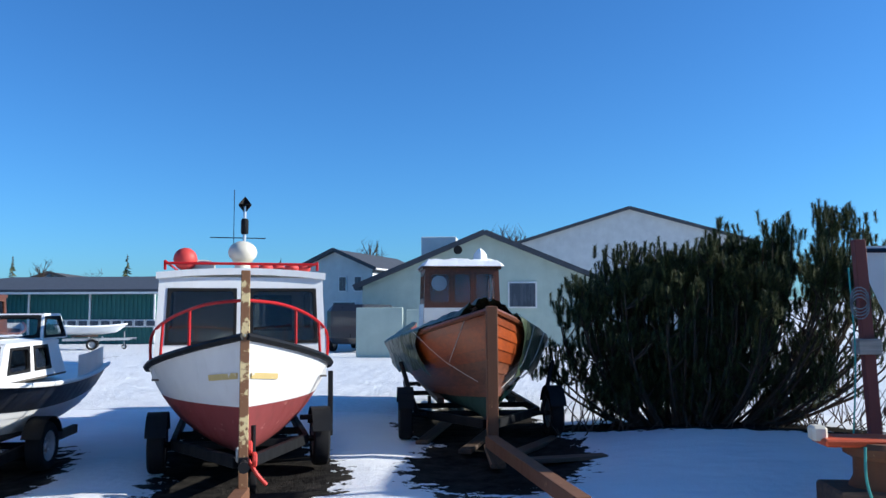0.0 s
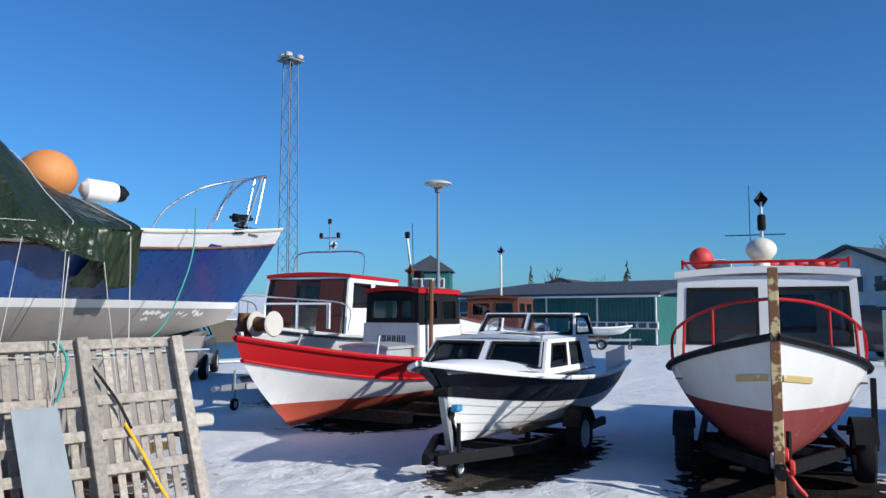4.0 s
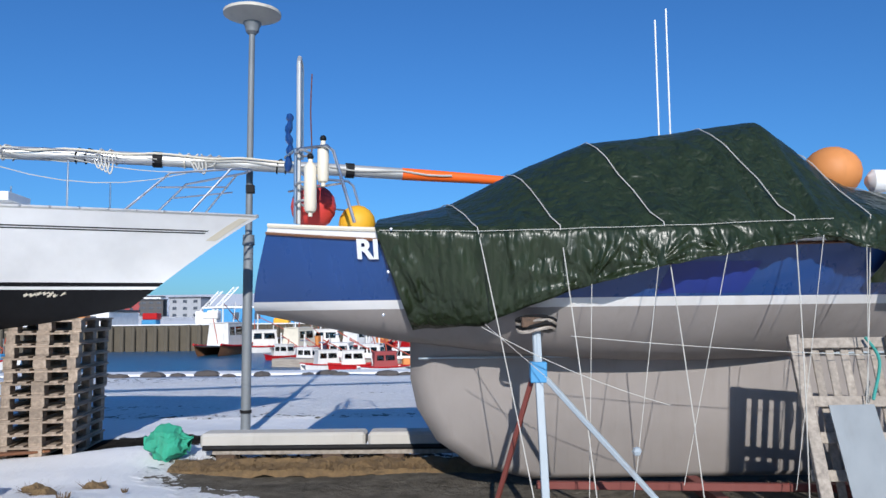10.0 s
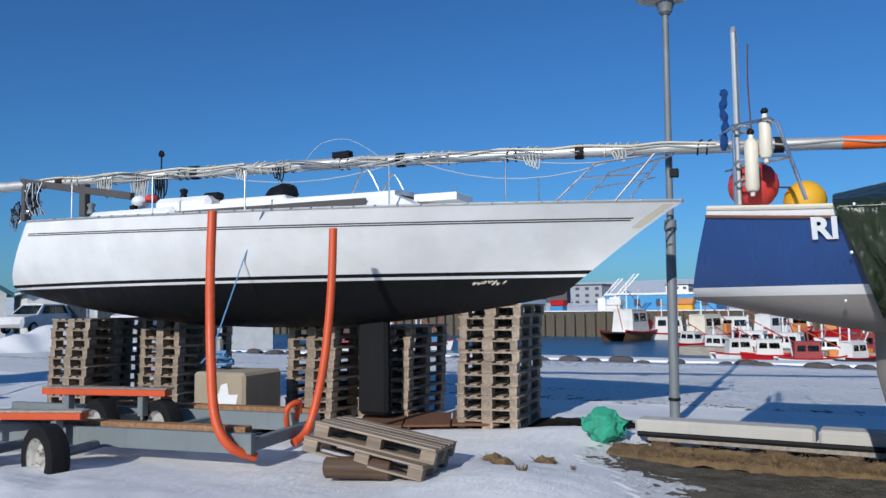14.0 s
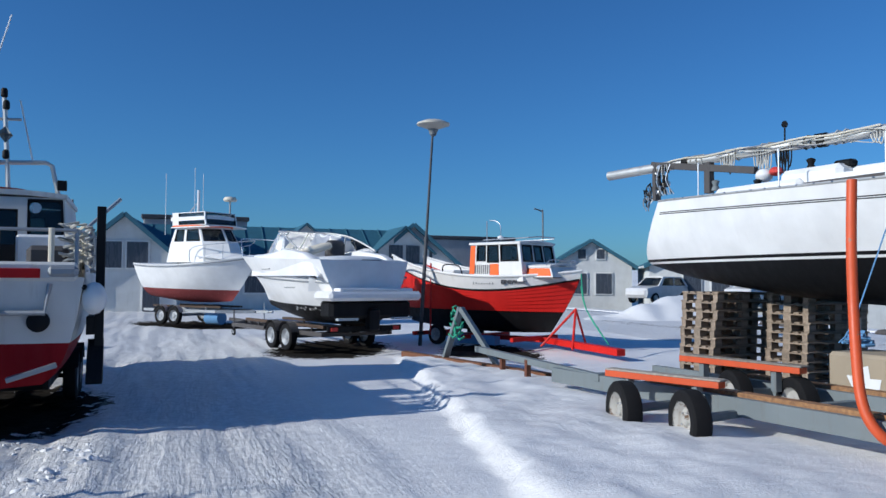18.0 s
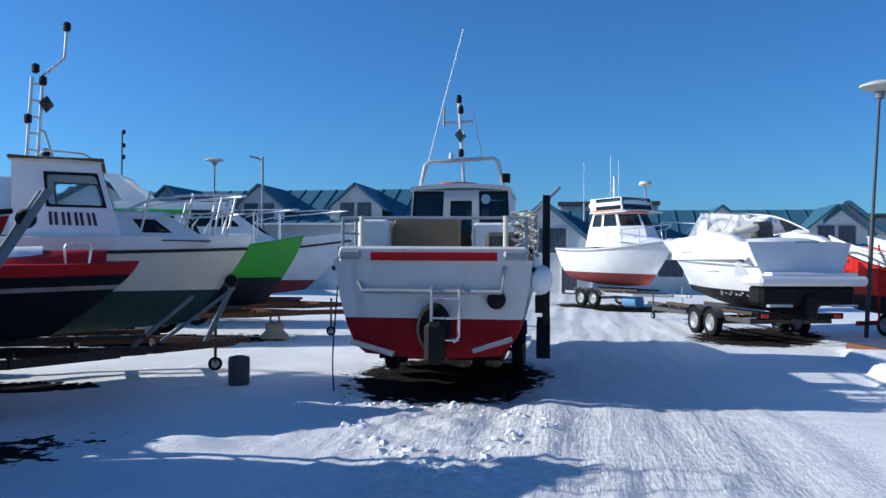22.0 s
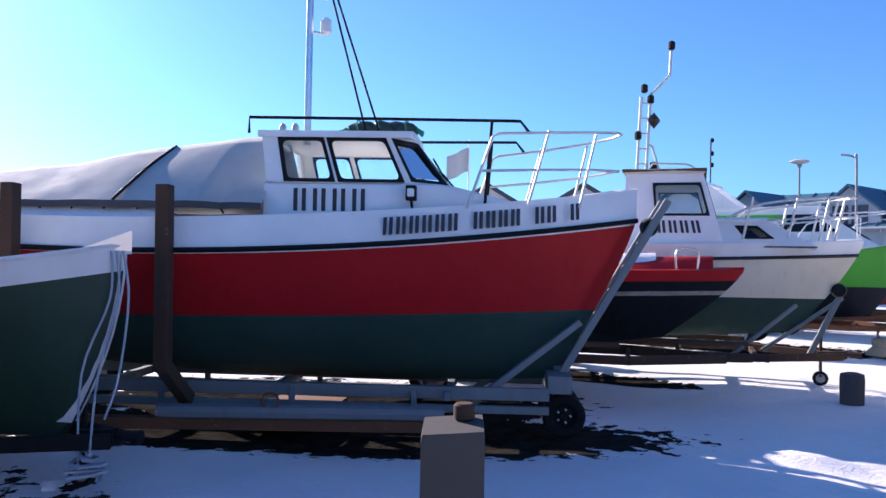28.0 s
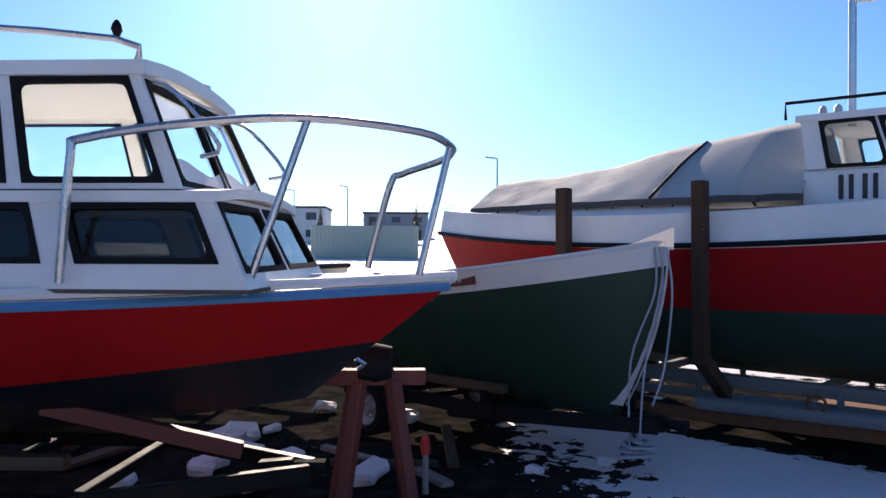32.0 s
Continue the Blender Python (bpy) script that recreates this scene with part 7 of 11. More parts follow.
part("bulwark", h.strip(Mesh(), lambda u: h.zs(u) - 0.2 - 0.14 * math.sin(math.pi * u), None, 30, 3, 0.01), PAINT_WHITE, ein)
part("rubbing_strake", h.strip(Mesh(), lambda u: h.zs(u) - 0.22 - 0.14 * math.sin(math.pi * u), lambda u: h.zs(u) - 0.18 - 0.14 * math.sin(math.pi * u), 30, 1, 0.03), BLACK, ein)
part("gunwale", h.belt(Mesh(), 0.0, 0.0, 0.035), PAINT_WHITE, ein)
part("deck", h.deck(Mesh(), 0.25), PAINT_WHITE, ein)
c = Cabin((0.06, 1.72, 1.5), (0.06, 1.55, 1.36), 1.6, 2.52)
sw_ = [(0.135, 0.315, 0.54, 0.95), (0.35, 0.575, 0.5, 0.95), (0.615, 0.95, 0.53, 0.95)]
c.build(ein, PAINT_WHITE, {"right": sw_, "left": [(1 - b_, 1 - a_, z0, z1) for a_, b_, z0, z1 in sw_], "front": [(0.06, 0.33, 0.52, 0.94), (0.38, 0.62, 0.52, 0.94), (0.67, 0.94, 0.52, 0.94)]}, GLASS_DARK, roof=0.02)
c2 = Cabin((1.66, 2.45, 1.2), (1.6, 2.3, 1.0), 1.7, 1.96)
c2.build(ein, PAINT_WHITE, {}, roof=0.02)
for sd in ("left", "right"):
    part("orange_panel", slab(Mesh(), c2.quad(sd, 0.05, 0.95, 0.15, 0.8), 0.008, 0.008), HI_ORANGE, ein)
    part("orange_panel", slab(Mesh(), c.quad(sd, *((0.0, 0.1) if sd == "right" else (0.9, 1.0)), 0.2, 0.95), 0.008, 0.008), HI_ORANGE, ein)
    a0 = 0.4 if sd == "right" else 0.43
    part("orange_panel", slab(Mesh(), c.quad(sd, a0, a0 + 0.17, 0.14, 0.46), 0.008, 0.008), HI_ORANGE, ein)
p0, p1, p2 = c.at("right", 0.11, 0.2), c.at("right", 0.4, 0.2), c.at("right", 0.11, 0.46)
bars(ein, p0 + Vector((0, -0.006, 0)), p1 - p0, p2 - p0, 8, 0.22, 0.03, 0.035)
p0, p1 = h.at(0.575, h.zs(0.575) - 0.2, -1, 0.025), h.at(0.68, h.zs(0.68) - 0.19, -1, 0.025)
bars(ein, p0, p1 - p0, (0, -0.1, 1), 8, 0.16, 0.025, 0.05)
p0, p1 = h.at(0.71, h.zs(0.71) - 0.18, -1, 0.025), h.at(0.83, h.zs(0.83) - 0.16, -1, 0.025)
ax_ = (p1 - p0).normalized()
nv = ax_.cross(Vector((0, 0, 1))).normalized()
words(ein, "EINFARI", Matrix.Translation(p0 + nv * 0.03) @ Matrix((ax_, nv.cross(ax_), nv)).transposed().to_4x4(), 0.135, NUMBER_DARK)
part("roof_rack", tube(Mesh(), [(0.3, -0.5, 2.62), (1.7, -0.5, 2.64), (1.85, -0.3, 2.66), (1.85, 0.3, 2.66), (1.7, 0.5, 2.64), (0.3, 0.5, 2.62)], 0.014, 6), STEEL, ein)
for s_ in (-0.9, 0.9):
    rail(ein, [(2.2, s_ * 0.55, 1.8), (2.25, s_ * 0.5, 2.1), (2.7, 0, 2.05)], 0.012, STEEL, "bow_rail")
part("fish_hatch", box(Mesh(), (-1.3, 0.1, 1.78), (0.9, 0.8, 0.22), bev=0.03), PAINT_WHITE, ein)
rail(ein, [(-0.75, -0.8, 1.7), (-0.75, -0.8, 2.0), (-0.25, -0.8, 1.98), (-0.1, -0.8, 1.7)], 0.016, CABLE_BLACK, "deck_hoop")
rail(ein, [(0.2, 0.3, 2.55), (0.2, 0.3, 3.0), (0.05, 0.3, 3.15), (-0.15, 0.3, 3.17)], 0.012, STEEL, "deck_lamp_arm")
rail(ein, [(0.25, -0.3, 2.55), (0.25, -0.3, 3.1)], 0.014, STEEL, "mast", smooth=0)
part("gps_dome", ball(Mesh(), (0.2, 0.3, 2.72), 0.08, 10, 0.7), GEL_WHITE, ein)
rc = thing("boat_cradle", "red steel cradle with side props under the clinker boat", "cradle", loc, yaw)
part("runner", beam(Mesh(), (-2.0, 0.25, 0.2), (1.9, 0.3, 0.2), 0.14, 0.12), BRIGHT_RED, rc)
part("runner", beam(Mesh(), (1.5, 0.4, 0.2), (4.5, -1.15, 0.18), 0.2, 0.14), BRIGHT_RED, rc)
for x in (-1.7, 0.0, 1.5):
    part("cross_member", beam(Mesh(), (x, -0.9, 0.25), (x, 0.9, 0.25), 0.1, 0.1), BRIGHT_RED, rc)
part("timber_keel_rest", box(Mesh(), (0.2, -0.55, 0.18), (1.2, 0.2, 0.22)), ROPE_BLUE, rc, "blue-painted timber under the keel")
for q in ((2.33, 0.94, 0.1), (1.9, -0.3, 0.1), (2.9, -0.5, 0.1)):
    part("prop", tube(Mesh(), [q, (2.66, 0.0, 0.98)], 0.028), BRIGHT_RED, rc)
for s in (-1, 1):
    wheel(rc, (-1.0, s * 0.75, 0.26), 0.26, 0.16, (0, s, 0))
for k in range(2):
    rail(rc, [(2.8, 0, 1.8 - 0.3 * k), (3.2, -0.4, 1.0), (4.1, -0.95, 0.3)], 0.014, ROPE_GREEN, "mooring_line")
rail(rc, [(-1.05, -0.95, 0.25), (-1.05, -0.95, 2.05)], 0.022, RED, "guide_post", smooth=0)

# ---- white sports cruiser, stern to the yard ----
loc, yaw, _ = heading((-1.95, -23.3), (-4.05, -17.45))
cr = thing("sports_cruiser", "white sports cruiser with raked windscreen and black lower hull", "boat", loc, yaw)
h = Hull(6.2, 2.5, (2.05, 2.15, 2.3), (0.66, 0.62, 0.95), rake=1.5, back=-0.15, pm=0.42, pb=0.8, wide=0.92, um=0.4, e=2.2, kb=0.9)
hull_parts(cr, h, [("hull_bottom", BLACK, None, lambda u: 1.02 + 0.05 * u), ("hull", GEL_WHITE, lambda u: 1.02 + 0.05 * u, 1.62), ("topside", GEL_WHITE, 1.62, None)], GEL_WHITE, 0.02, (GALV, -0.5, 0.02))
part("bathing_platform", box(Mesh(), (-3.25, 0, 1.27), (0.75, 2.36, 0.2), bev=0.09), GEL_WHITE, cr)
part("platform_snow", box(Mesh(), (-3.2, -0.1, 1.4), (0.5, 1.9, 0.08), bev=0.04), SNOW, cr)
part("platform_underside", box(Mesh(), (-3.15, 0, 0.98), (0.5, 2.1, 0.42), bev=0.08), BLACK, cr)
part("outdrive", box(Mesh(), (-3.4, 0, 0.75), (0.3, 0.25, 0.5), bev=0.05), BLACK, cr)
for y in (-0.7, 0.7):
    part("trim_tab", box(Mesh(), (-3.5, y, 0.78), (0.12, 0.5, 0.05)), PALE_BLUE_STEEL, cr)
lid = []
for j in range(17):
    y = 1.12 * (1 - 2 * j / 16)
    e_ = abs(y / 1.12) ** 3
    lid.append([(-3.0 + 0.42 * e_ + dx, y * w, z) for dx, w, z in ((0.04, 1.0, 1.36), (0.0, 1.0, 1.6), (0.02, 1.0, 1.85), (0.07, 0.99, 2.03 - 0.1 * e_), (0.16, 0.98, 2.12 - 0.12 * e_), (0.34, 0.96, 2.16 - 0.12 * e_), (1.0, 0.94, 2.16 - 0.12 * e_))])
part("stern_lid", grid(Mesh(), lid), GEL_WHITE, cr)
part("lid_door", box(Mesh(), (-3.03, -0.72, 1.76), (0.03, 0.5, 0.62), bev=0.012), GEL_WHITE, cr)
part("door_handle", tube(Mesh(), [(-3.07, -0.5, 1.72), (-3.07, -0.5, 1.95)], 0.014, 6), SLATE, cr)
part("vent_slot", box(Mesh(), (-3.03, -0.2, 2.06), (0.04, 0.5, 0.02), bev=0.004), SLATE, cr)
part("step_pad", box(Mesh(), (-3.05, -0.75, 1.46), (0.05, 0.28, 0.05), bev=0.01), GEL_WHITE, cr)
for s in (-1, 1):
    # high coaming that sweeps up from the quarter to the windscreen
    side = []
    for x, z, w in ((-3.0, 1.75, 1.16), (-2.75, 2.05, 1.17), (-2.3, 2.22, 1.17), (-1.7, 2.3, 1.15), (-1.2, 2.34, 1.12), (-0.5, 2.26, 1.08), (0.4, 2.24, 0.95), (1.2, 2.26, 0.72)):
        side.append([(x, s * (w + 0.03), 1.7), (x, s * w, z - 0.12), (x, s * (w - 0.05), z - 0.03), (x, s * (w - 0.13), z), (x, s * (w - 0.24), z - 0.02), (x, s * (w - 0.28), 1.9)])
    part("coaming", grid(Mesh(), side), GEL_WHITE, cr)
# wrap-round windscreen: glass between a low and a high curve, framed above
lowc = [Vector(p) for p in ((-1.9, 1.06, 2.3), (-1.2, 1.04, 2.32), (-0.5, 0.98, 2.25), (0.35, 0.75, 2.24), (0.75, 0.3, 2.26), (0.75, -0.3, 2.26), (0.35, -0.75, 2.24), (-0.5, -0.98, 2.25), (-1.2, -1.04, 2.32), (-1.9, -1.06, 2.3))]
topc = [Vector(p) for p in ((-1.85, 1.05, 2.33), (-1.3, 0.98, 2.55), (-0.75, 0.88, 2.72), (-0.2, 0.66, 2.8), (0.02, 0.28, 2.83), (0.02, -0.28, 2.83), (-0.2, -0.66, 2.8), (-0.75, -0.88, 2.72), (-1.3, -0.98, 2.55), (-1.85, -1.05, 2.33))]
lw, tp = curve_pts(lowc, 4), curve_pts(topc, 4)
p = part("windscreen_pane", grid(Mesh(), [[a_, a_.lerp(b_, 0.5), b_] for a_, b_ in zip(lw, tp)]), GLASS, cr)
p.visible_shadow = False
part("windscreen_frame", tube(Mesh(), tp, 0.022, 6), ALU, cr)
for k in (8, 16, 20, 28):
    part("windscreen_mullion", tube(Mesh(), [lw[k], tp[k]], 0.016, 6), ALU, cr)
part("seat_back", box(Mesh(), (-1.1, 0.3, 2.3), (0.5, 1.0, 0.16), Matrix.Rotation(radians(-18), 4, "X"), bev=0.06), CREAM, cr)
part("seat_back", box(Mesh(), (-0.8, -0.55, 2.35), (0.3, 0.5, 0.5), bev=0.1), SLATE, cr)
part("console", box(Mesh(), (-0.1, -0.45, 2.25), (0.4, 0.7, 0.4), bev=0.08), GEL_WHITE, cr)
for k in range(14):
    part("paint_flake", h.strip(Mesh(), lambda u, k=k: 0.93 + 0.03 * math.sin(k * 2.3), lambda u, k=k: 0.96 + 0.03 * math.sin(k * 2.3) + 0.02 * math.sin(u * 300), 6, 1, 0.006, 0.03 + 0.03 * k, 0.045 + 0.03 * k), GEL_WHITE, cr)
rail(cr, [(1.3, -0.95, 2.2), (1.5, -0.9, 2.55), (2.4, -0.5, 2.7), (2.9, 0, 2.75), (2.4, 0.5, 2.7), (1.5, 0.9, 2.55), (1.3, 0.95, 2.2)], 0.014, STEEL, "bow_rail")
for u0 in (0.3, 0.42):
    q0, q1 = h.at(u0, 1.42 if u0 < 0.4 else 1.85, 1, 0.01), h.at(u0 + 0.08, 1.42 if u0 < 0.4 else 1.85, 1, 0.01)
    bars(cr, q1, q0 - q1, (0, 0, 1), 8, 0.05, 0.05, 0.02, GALV)
tr = trailer("dark twin-axle boat trailer under the white cruiser", (loc[0], loc[1], 0), yaw, 5.6, 2.1, (-1.5, -0.75), 0.42, 1.3, SLATE, 0.31)
part("light_board", box(Mesh(), (-3.1, 0, 0.55), (0.05, 1.9, 0.12)), BLACK, tr)
for s in (-1, 1):
    part("rear_lamp", box(Mesh(), (-3.14, s * 0.8, 0.55), (0.03, 0.16, 0.08)), BUOY_RED, tr)

# ---- white and red angling boat far down the lane ----
loc, yaw, _ = heading((-2.6, -28.0), (0.71, -32.0))
fa = thing("angling_boat", "white angling boat with dark red bottom and raised wheelhouse", "boat", loc, yaw)
h = Hull(5.2, 2.4, (2.2, 2.14, 2.42), (0.95, 0.78, 0.85), rake=1.15, back=0.1, pm=0.36, pb=0.8, wide=0.9, um=0.45)
hull_parts(fa, h, [("hull_bottom", DEEP_RED, None, lambda u: 1.3 - 0.08 * u), ("hull", GEL_WHITE, lambda u: 1.3 - 0.08 * u, None)], GEL_WHITE, 0.02, (GALV, -0.06, 0.03))
low = [Vector((x, y, 2.2)) for x, y in ((-0.95, -0.92), (0.9, -0.86), (1.75, -0.3), (1.75, 0.3), (0.9, 0.86), (-0.95, 0.92))]
mid_ = [Vector((x, y, 2.86)) for x, y in ((-0.85, -0.84), (0.75, -0.78), (1.45, -0.24), (1.45, 0.24), (0.75, 0.78), (-0.85, 0.84))]
top = [Vector((x, y, 3.46)) for x, y in ((-0.65, -0.78), (0.5, -0.72), (1.05, -0.2), (1.05, 0.2), (0.5, 0.72), (-0.65, 0.78))]
m = Mesh()
for i in range(6):
    j = (i + 1) % 6
    m.add([low[i], low[j], mid_[j], mid_[i]], [(0, 1, 2, 3)])
part("cabin_trunk", m, GEL_WHITE, fa)
part("foredeck_hump", grid(Mesh(), [[(x, y * w, z - 0.25 * abs(y) ** 3) for y in (-1, -0.8, -0.4, 0, 0.4, 0.8, 1)] for x, w, z in ((0.6, 0.95, 2.62), (1.2, 0.8, 2.6), (1.8, 0.55, 2.5), (2.2, 0.3, 2.42))]), GEL_WHITE, fa)
c = Cabin((-0.85, 1.45, 1.66), (-0.7, 1.1, 1.6), 2.86, 3.46)
c.faces = {nm: (mid_[i], mid_[j], top[j], top[i]) for nm, i, j in (("right", 0, 1), ("front_right", 1, 2), ("front", 2, 3), ("front_left", 3, 4), ("left", 4, 5), ("back", 5, 0))}
c.build(fa, GEL_WHITE, {"right": [(0.1, 0.4, 0.14, 0.82), (0.5, 0.94, 0.14, 0.82)], "left": [(0.06, 0.5, 0.14, 0.82), (0.6, 0.9, 0.14, 0.82)], "front_right": [(0.08, 0.92, 0.14, 0.82)], "front_left": [(0.08, 0.92, 0.14, 0.82)], "front": [(0.1, 0.9, 0.14, 0.82)], "back": [(0.3, 0.7, 0.1, 0.8)]}, GLASS_DARK, roof=0.0, over=0.12, floor=False)
brim = [Vector((p.x * 1.06, p.y * 1.08, 3.47)) for p in top]
part("orange_trim", tube(Mesh(), [brim[0], brim[1], brim[2], brim[3], brim[4], brim[5]], 0.05, 6), HI_ORANGE, fa)
c2 = Cabin((-0.9, 0.85, 1.45), (-0.95, 0.75, 1.4), 3.5, 3.98)
c2.build(fa, GEL_WHITE, {"front": [(0.04, 0.96, 0.1, 0.92)], "right": [(0.2, 0.96, 0.1, 0.92)], "left": [(0.04, 0.8, 0.1, 0.92)]}, GLASS_DARK, roof=-0.3)
rail(fa, [(-0.4, 0, 3.5), (-0.4, 0, 4.85)], 0.05, GEL_WHITE, "mast", smooth=0)
for y in (-0.5, 0.5):
    rail(fa, [(-0.9, y, 3.5), (-0.45, 0, 4.4)], 0.02, STEEL, "mast_brace", smooth=0)
for y, z in ((-0.8, 5.4), (0.5, 5.8), (0.9, 5.6)):
    rail(fa, [(-1.2, y, 3.2), (-1.2, y, z)], 0.01, GEL_WHITE, "whip_aerial", smooth=0)
part("radar_dome", lathe(Mesh(), [(0.2, 0), (0.25, 0.05), (0.2, 0.15), (0.001, 0.18)], 14, Matrix.Translation((0.75, 0.45, 4.42))), CREAM, fa)
rail(fa, [(0.75, 0.45, 3.5), (0.75, 0.45, 4.42)], 0.035, GALV, "radar_post", smooth=0)
for s in (-1, 1):
    rail(fa, [(0.4, s * 1.0, 2.15), (0.5, s * 1.0, 2.7), (1.7, s * 0.6, 2.85), (2.5, 0, 2.95)], 0.016, STEEL, "bow_rail")
    for x, y in ((1.0, 0.88), (1.6, 0.62)):
        rail(fa, [(x, s * y, 2.15), (x, s * y, 2.8)], 0.012, STEEL, "stanchion", smooth=0)
trailer("galvanised twin-axle trailer under the angling boat", (loc[0], loc[1], 0), yaw, 4.6, 1.9, (-1.1, -0.4), 0.5, 0.9, GALV, 0.32)
wc = thing("water_can", "blue plastic barrel lying under the angling boat", "barrel", (loc[0] - 0.35, loc[1] + 1.1, 0.0), yaw)
part("barrel", lathe(Mesh(), [(0.01, -0.35), (0.22, -0.34), (0.24, -0.2), (0.23, 0), (0.24, 0.2), (0.22, 0.34), (0.01, 0.35)], 16, Matrix.Translation((0, 0, 0.26)) @ Matrix.Rotation(radians(90), 4, "Y")), ROPE_BLUE, wc)

# ---- white fishing boat seen from astern ----
loc, yaw, _ = heading((2.38, -17.1), (1.95, -9.45))
wf = thing("work_boat", "white work boat with red boot-topping, stern ladder and alloy mast arch", "boat", loc, yaw)
h = Hull(7.66, 2.44, (1.62, 1.55, 1.95), (0.44, 0.42, 0.5), rake=0.8, back=0.1, pm=0.13, pb=0.7, wide=0.97, um=0.4, e=2.4)
hull_parts(wf, h, [("hull_bottom", CRIMSON, None, 0.93), ("hull", GRIMY, 0.93, None)], GRIMY, 0.3, (BLACK, -0.1, 0.03))
X0 = -3.83
part("stern_bulwark", box(Mesh(), (X0 + 0.03, 0, 1.68), (0.12, 2.24, 0.2), bev=0.03), GRIMY, wf)
part("red_stripe", box(Mesh(), (X0 - 0.035, -0.02, 1.66), (0.03, 1.5, 0.1)), RED, wf)
for s in (-1, 1):
    part("corner_fairlead", box(Mesh(), (X0 + 0.02, s * 0.98, 1.68), (0.16, 0.3, 0.13), bev=0.04), GALV, wf)
    part("bulwark_side", grid(Mesh(), [[h.at(u, h.zs(u), s, 0.0) + Vector((0, -s * o, z)) for o, z in ((0.0, -0.02), (0.01, 0.17), (0.06, 0.18), (0.07, -0.02))] for u in [0.02 + 0.05 * k for k in range(9)]]), GRIMY, wf)
part("rubbing_bar", tube(Mesh(), [(X0 + 0.0, 0.88, 1.36), (X0 - 0.04, 0.82, 1.25), (X0 - 0.04, -0.82, 1.25), (X0, -0.86, 1.55)], 0.028), GALV, wf)
for s in (-1, 1):
    rail(wf, [(X0 - 0.02, s * 0.16 - 0.18, 1.32), (X0 - 0.12, s * 0.16 - 0.18, 1.28), (X0 - 0.16, s * 0.16 - 0.18, 0.74), (X0 - 0.14, s * 0.1 - 0.18, 0.68)], 0.02, STEEL, "ladder_side", smooth=0)
for z in (0.7, 0.95, 1.18):
    rail(wf, [(X0 - 0.15, -0.34, z), (X0 - 0.15, -0.02, z)], 0.016, STEEL, "ladder_rung", smooth=0)
part("stern_tyre", lathe(Mesh(), [(0.09, -0.05), (0.17, -0.06), (0.21, 0), (0.17, 0.06), (0.09, 0.05)], 18, Matrix.Translation((X0 - 0.06, -0.04, 0.82)) @ Matrix.Diagonal((1, 1, 1.45, 1)) @ Matrix.Rotation(radians(90), 4, "Y")), RUBBER, wf)
part("outdrive_leg", box(Mesh(), (X0 - 0.12, -0.06, 0.66), (0.22, 0.24, 0.5), bev=0.06), BLACK, wf)
part("exhaust_outlet", lathe(Mesh(), [(0.06, -0.04), (0.11, -0.02), (0.11, 0.05), (0.05, 0.06)], 14, Matrix.Translation((X0 - 0.01, -0.76, 1.16)) @ Matrix.Rotation(radians(90), 4, "Y")), BLACK, wf)
part("outboard_bracket", box(Mesh(), (X0 + 0.5, -1.28, 1.1), (0.5, 0.16, 0.2)), BLACK, wf)
part("outboard_leg", beam(Mesh(), (X0 + 0.3, -1.33, 0.6), (X0 + 0.3, -1.33, 2.4), 0.09, 0.11), BLACK, wf)
part("outboard_skeg", prism(Mesh(), [(X0 - 0.05, -1.3, 0.5), (X0 + 0.35, -1.3, 0.5), (X0 + 0.35, -1.3, 0.95), (X0 + 0.15, -1.3, 0.8)], (0, -0.08, 0), (0, 0.08, 0)), BLACK, wf)
part("round_fender", ball(Mesh(), (X0 + 0.1, -1.28, 1.4), 0.13, 14, 1.35), GEL_WHITE, wf)
part("flap", beam(Mesh(), (X0 - 0.1, 0.95, 0.66), (X0 - 0.12, 0.42, 0.52), 0.12, 0.05), GALV, wf)
part("flap", beam(Mesh(), (X0 - 0.1, -0.95, 0.72), (X0 - 0.12, -0.5, 0.58), 0.12, 0.05), GALV, wf)
c = Cabin((-0.95, 1.7, 1.64), (-0.84, 1.3, 1.5), 1.5, 2.72)
c.build(wf, GRIMY, {"back": [(0.02, 0.32, 0.12, 0.975), (0.40, 0.62, 0.1, 0.86), (0.7, 0.98, 0.12, 0.975)], "front": [(0.3, 0.6, 0.6, 0.9)]}, GLASS_DARK)
part("door_post", slab(Mesh(), c.quad("back", 0.33, 0.4, 0.02, 0.97), 0.02, 0.02), GRIMY, wf)
part("door_post", slab(Mesh(), c.quad("back", 0.62, 0.69, 0.02, 0.97), 0.02, 0.02), GRIMY, wf)
part("door_head", slab(Mesh(), c.quad("back", 0.4, 0.62, 0.86, 0.97), 0.02, 0.02), GRIMY, wf)
part("door_panel", slab(Mesh(), c.quad("back", 0.4, 0.62, 0.1, 0.46), 0.01, 0.012), BLACK, wf)
part("door_handle", box(Mesh(), c.at("back", 0.63, 0.4) + Vector((-0.05, 0, 0)), (0.04, 0.03, 0.1)), STEEL, wf)
part("porthole", lathe(Mesh(), [(0.06, 0), (0.075, 0.01), (0.075, 0.03)], 16, Matrix.Translation(c.at("back", 0.76, 0.88)) @ Matrix.Rotation(radians(-90), 4, "Y")), STEEL, wf)
part("roof_hatch", lathe(Mesh(), [(0.34, 2.76), (0.32, 2.83), (0.001, 2.86)], 18, Matrix.Translation((-0.5, 0.08, 0.02))), ORANGE_RED, wf)
part("fish_box", box(Mesh(), (-2.3, 0.28, 1.9), (0.5, 0.85, 0.62), bev=0.02), CARDBOARD, wf, "brown box on the aft deck")
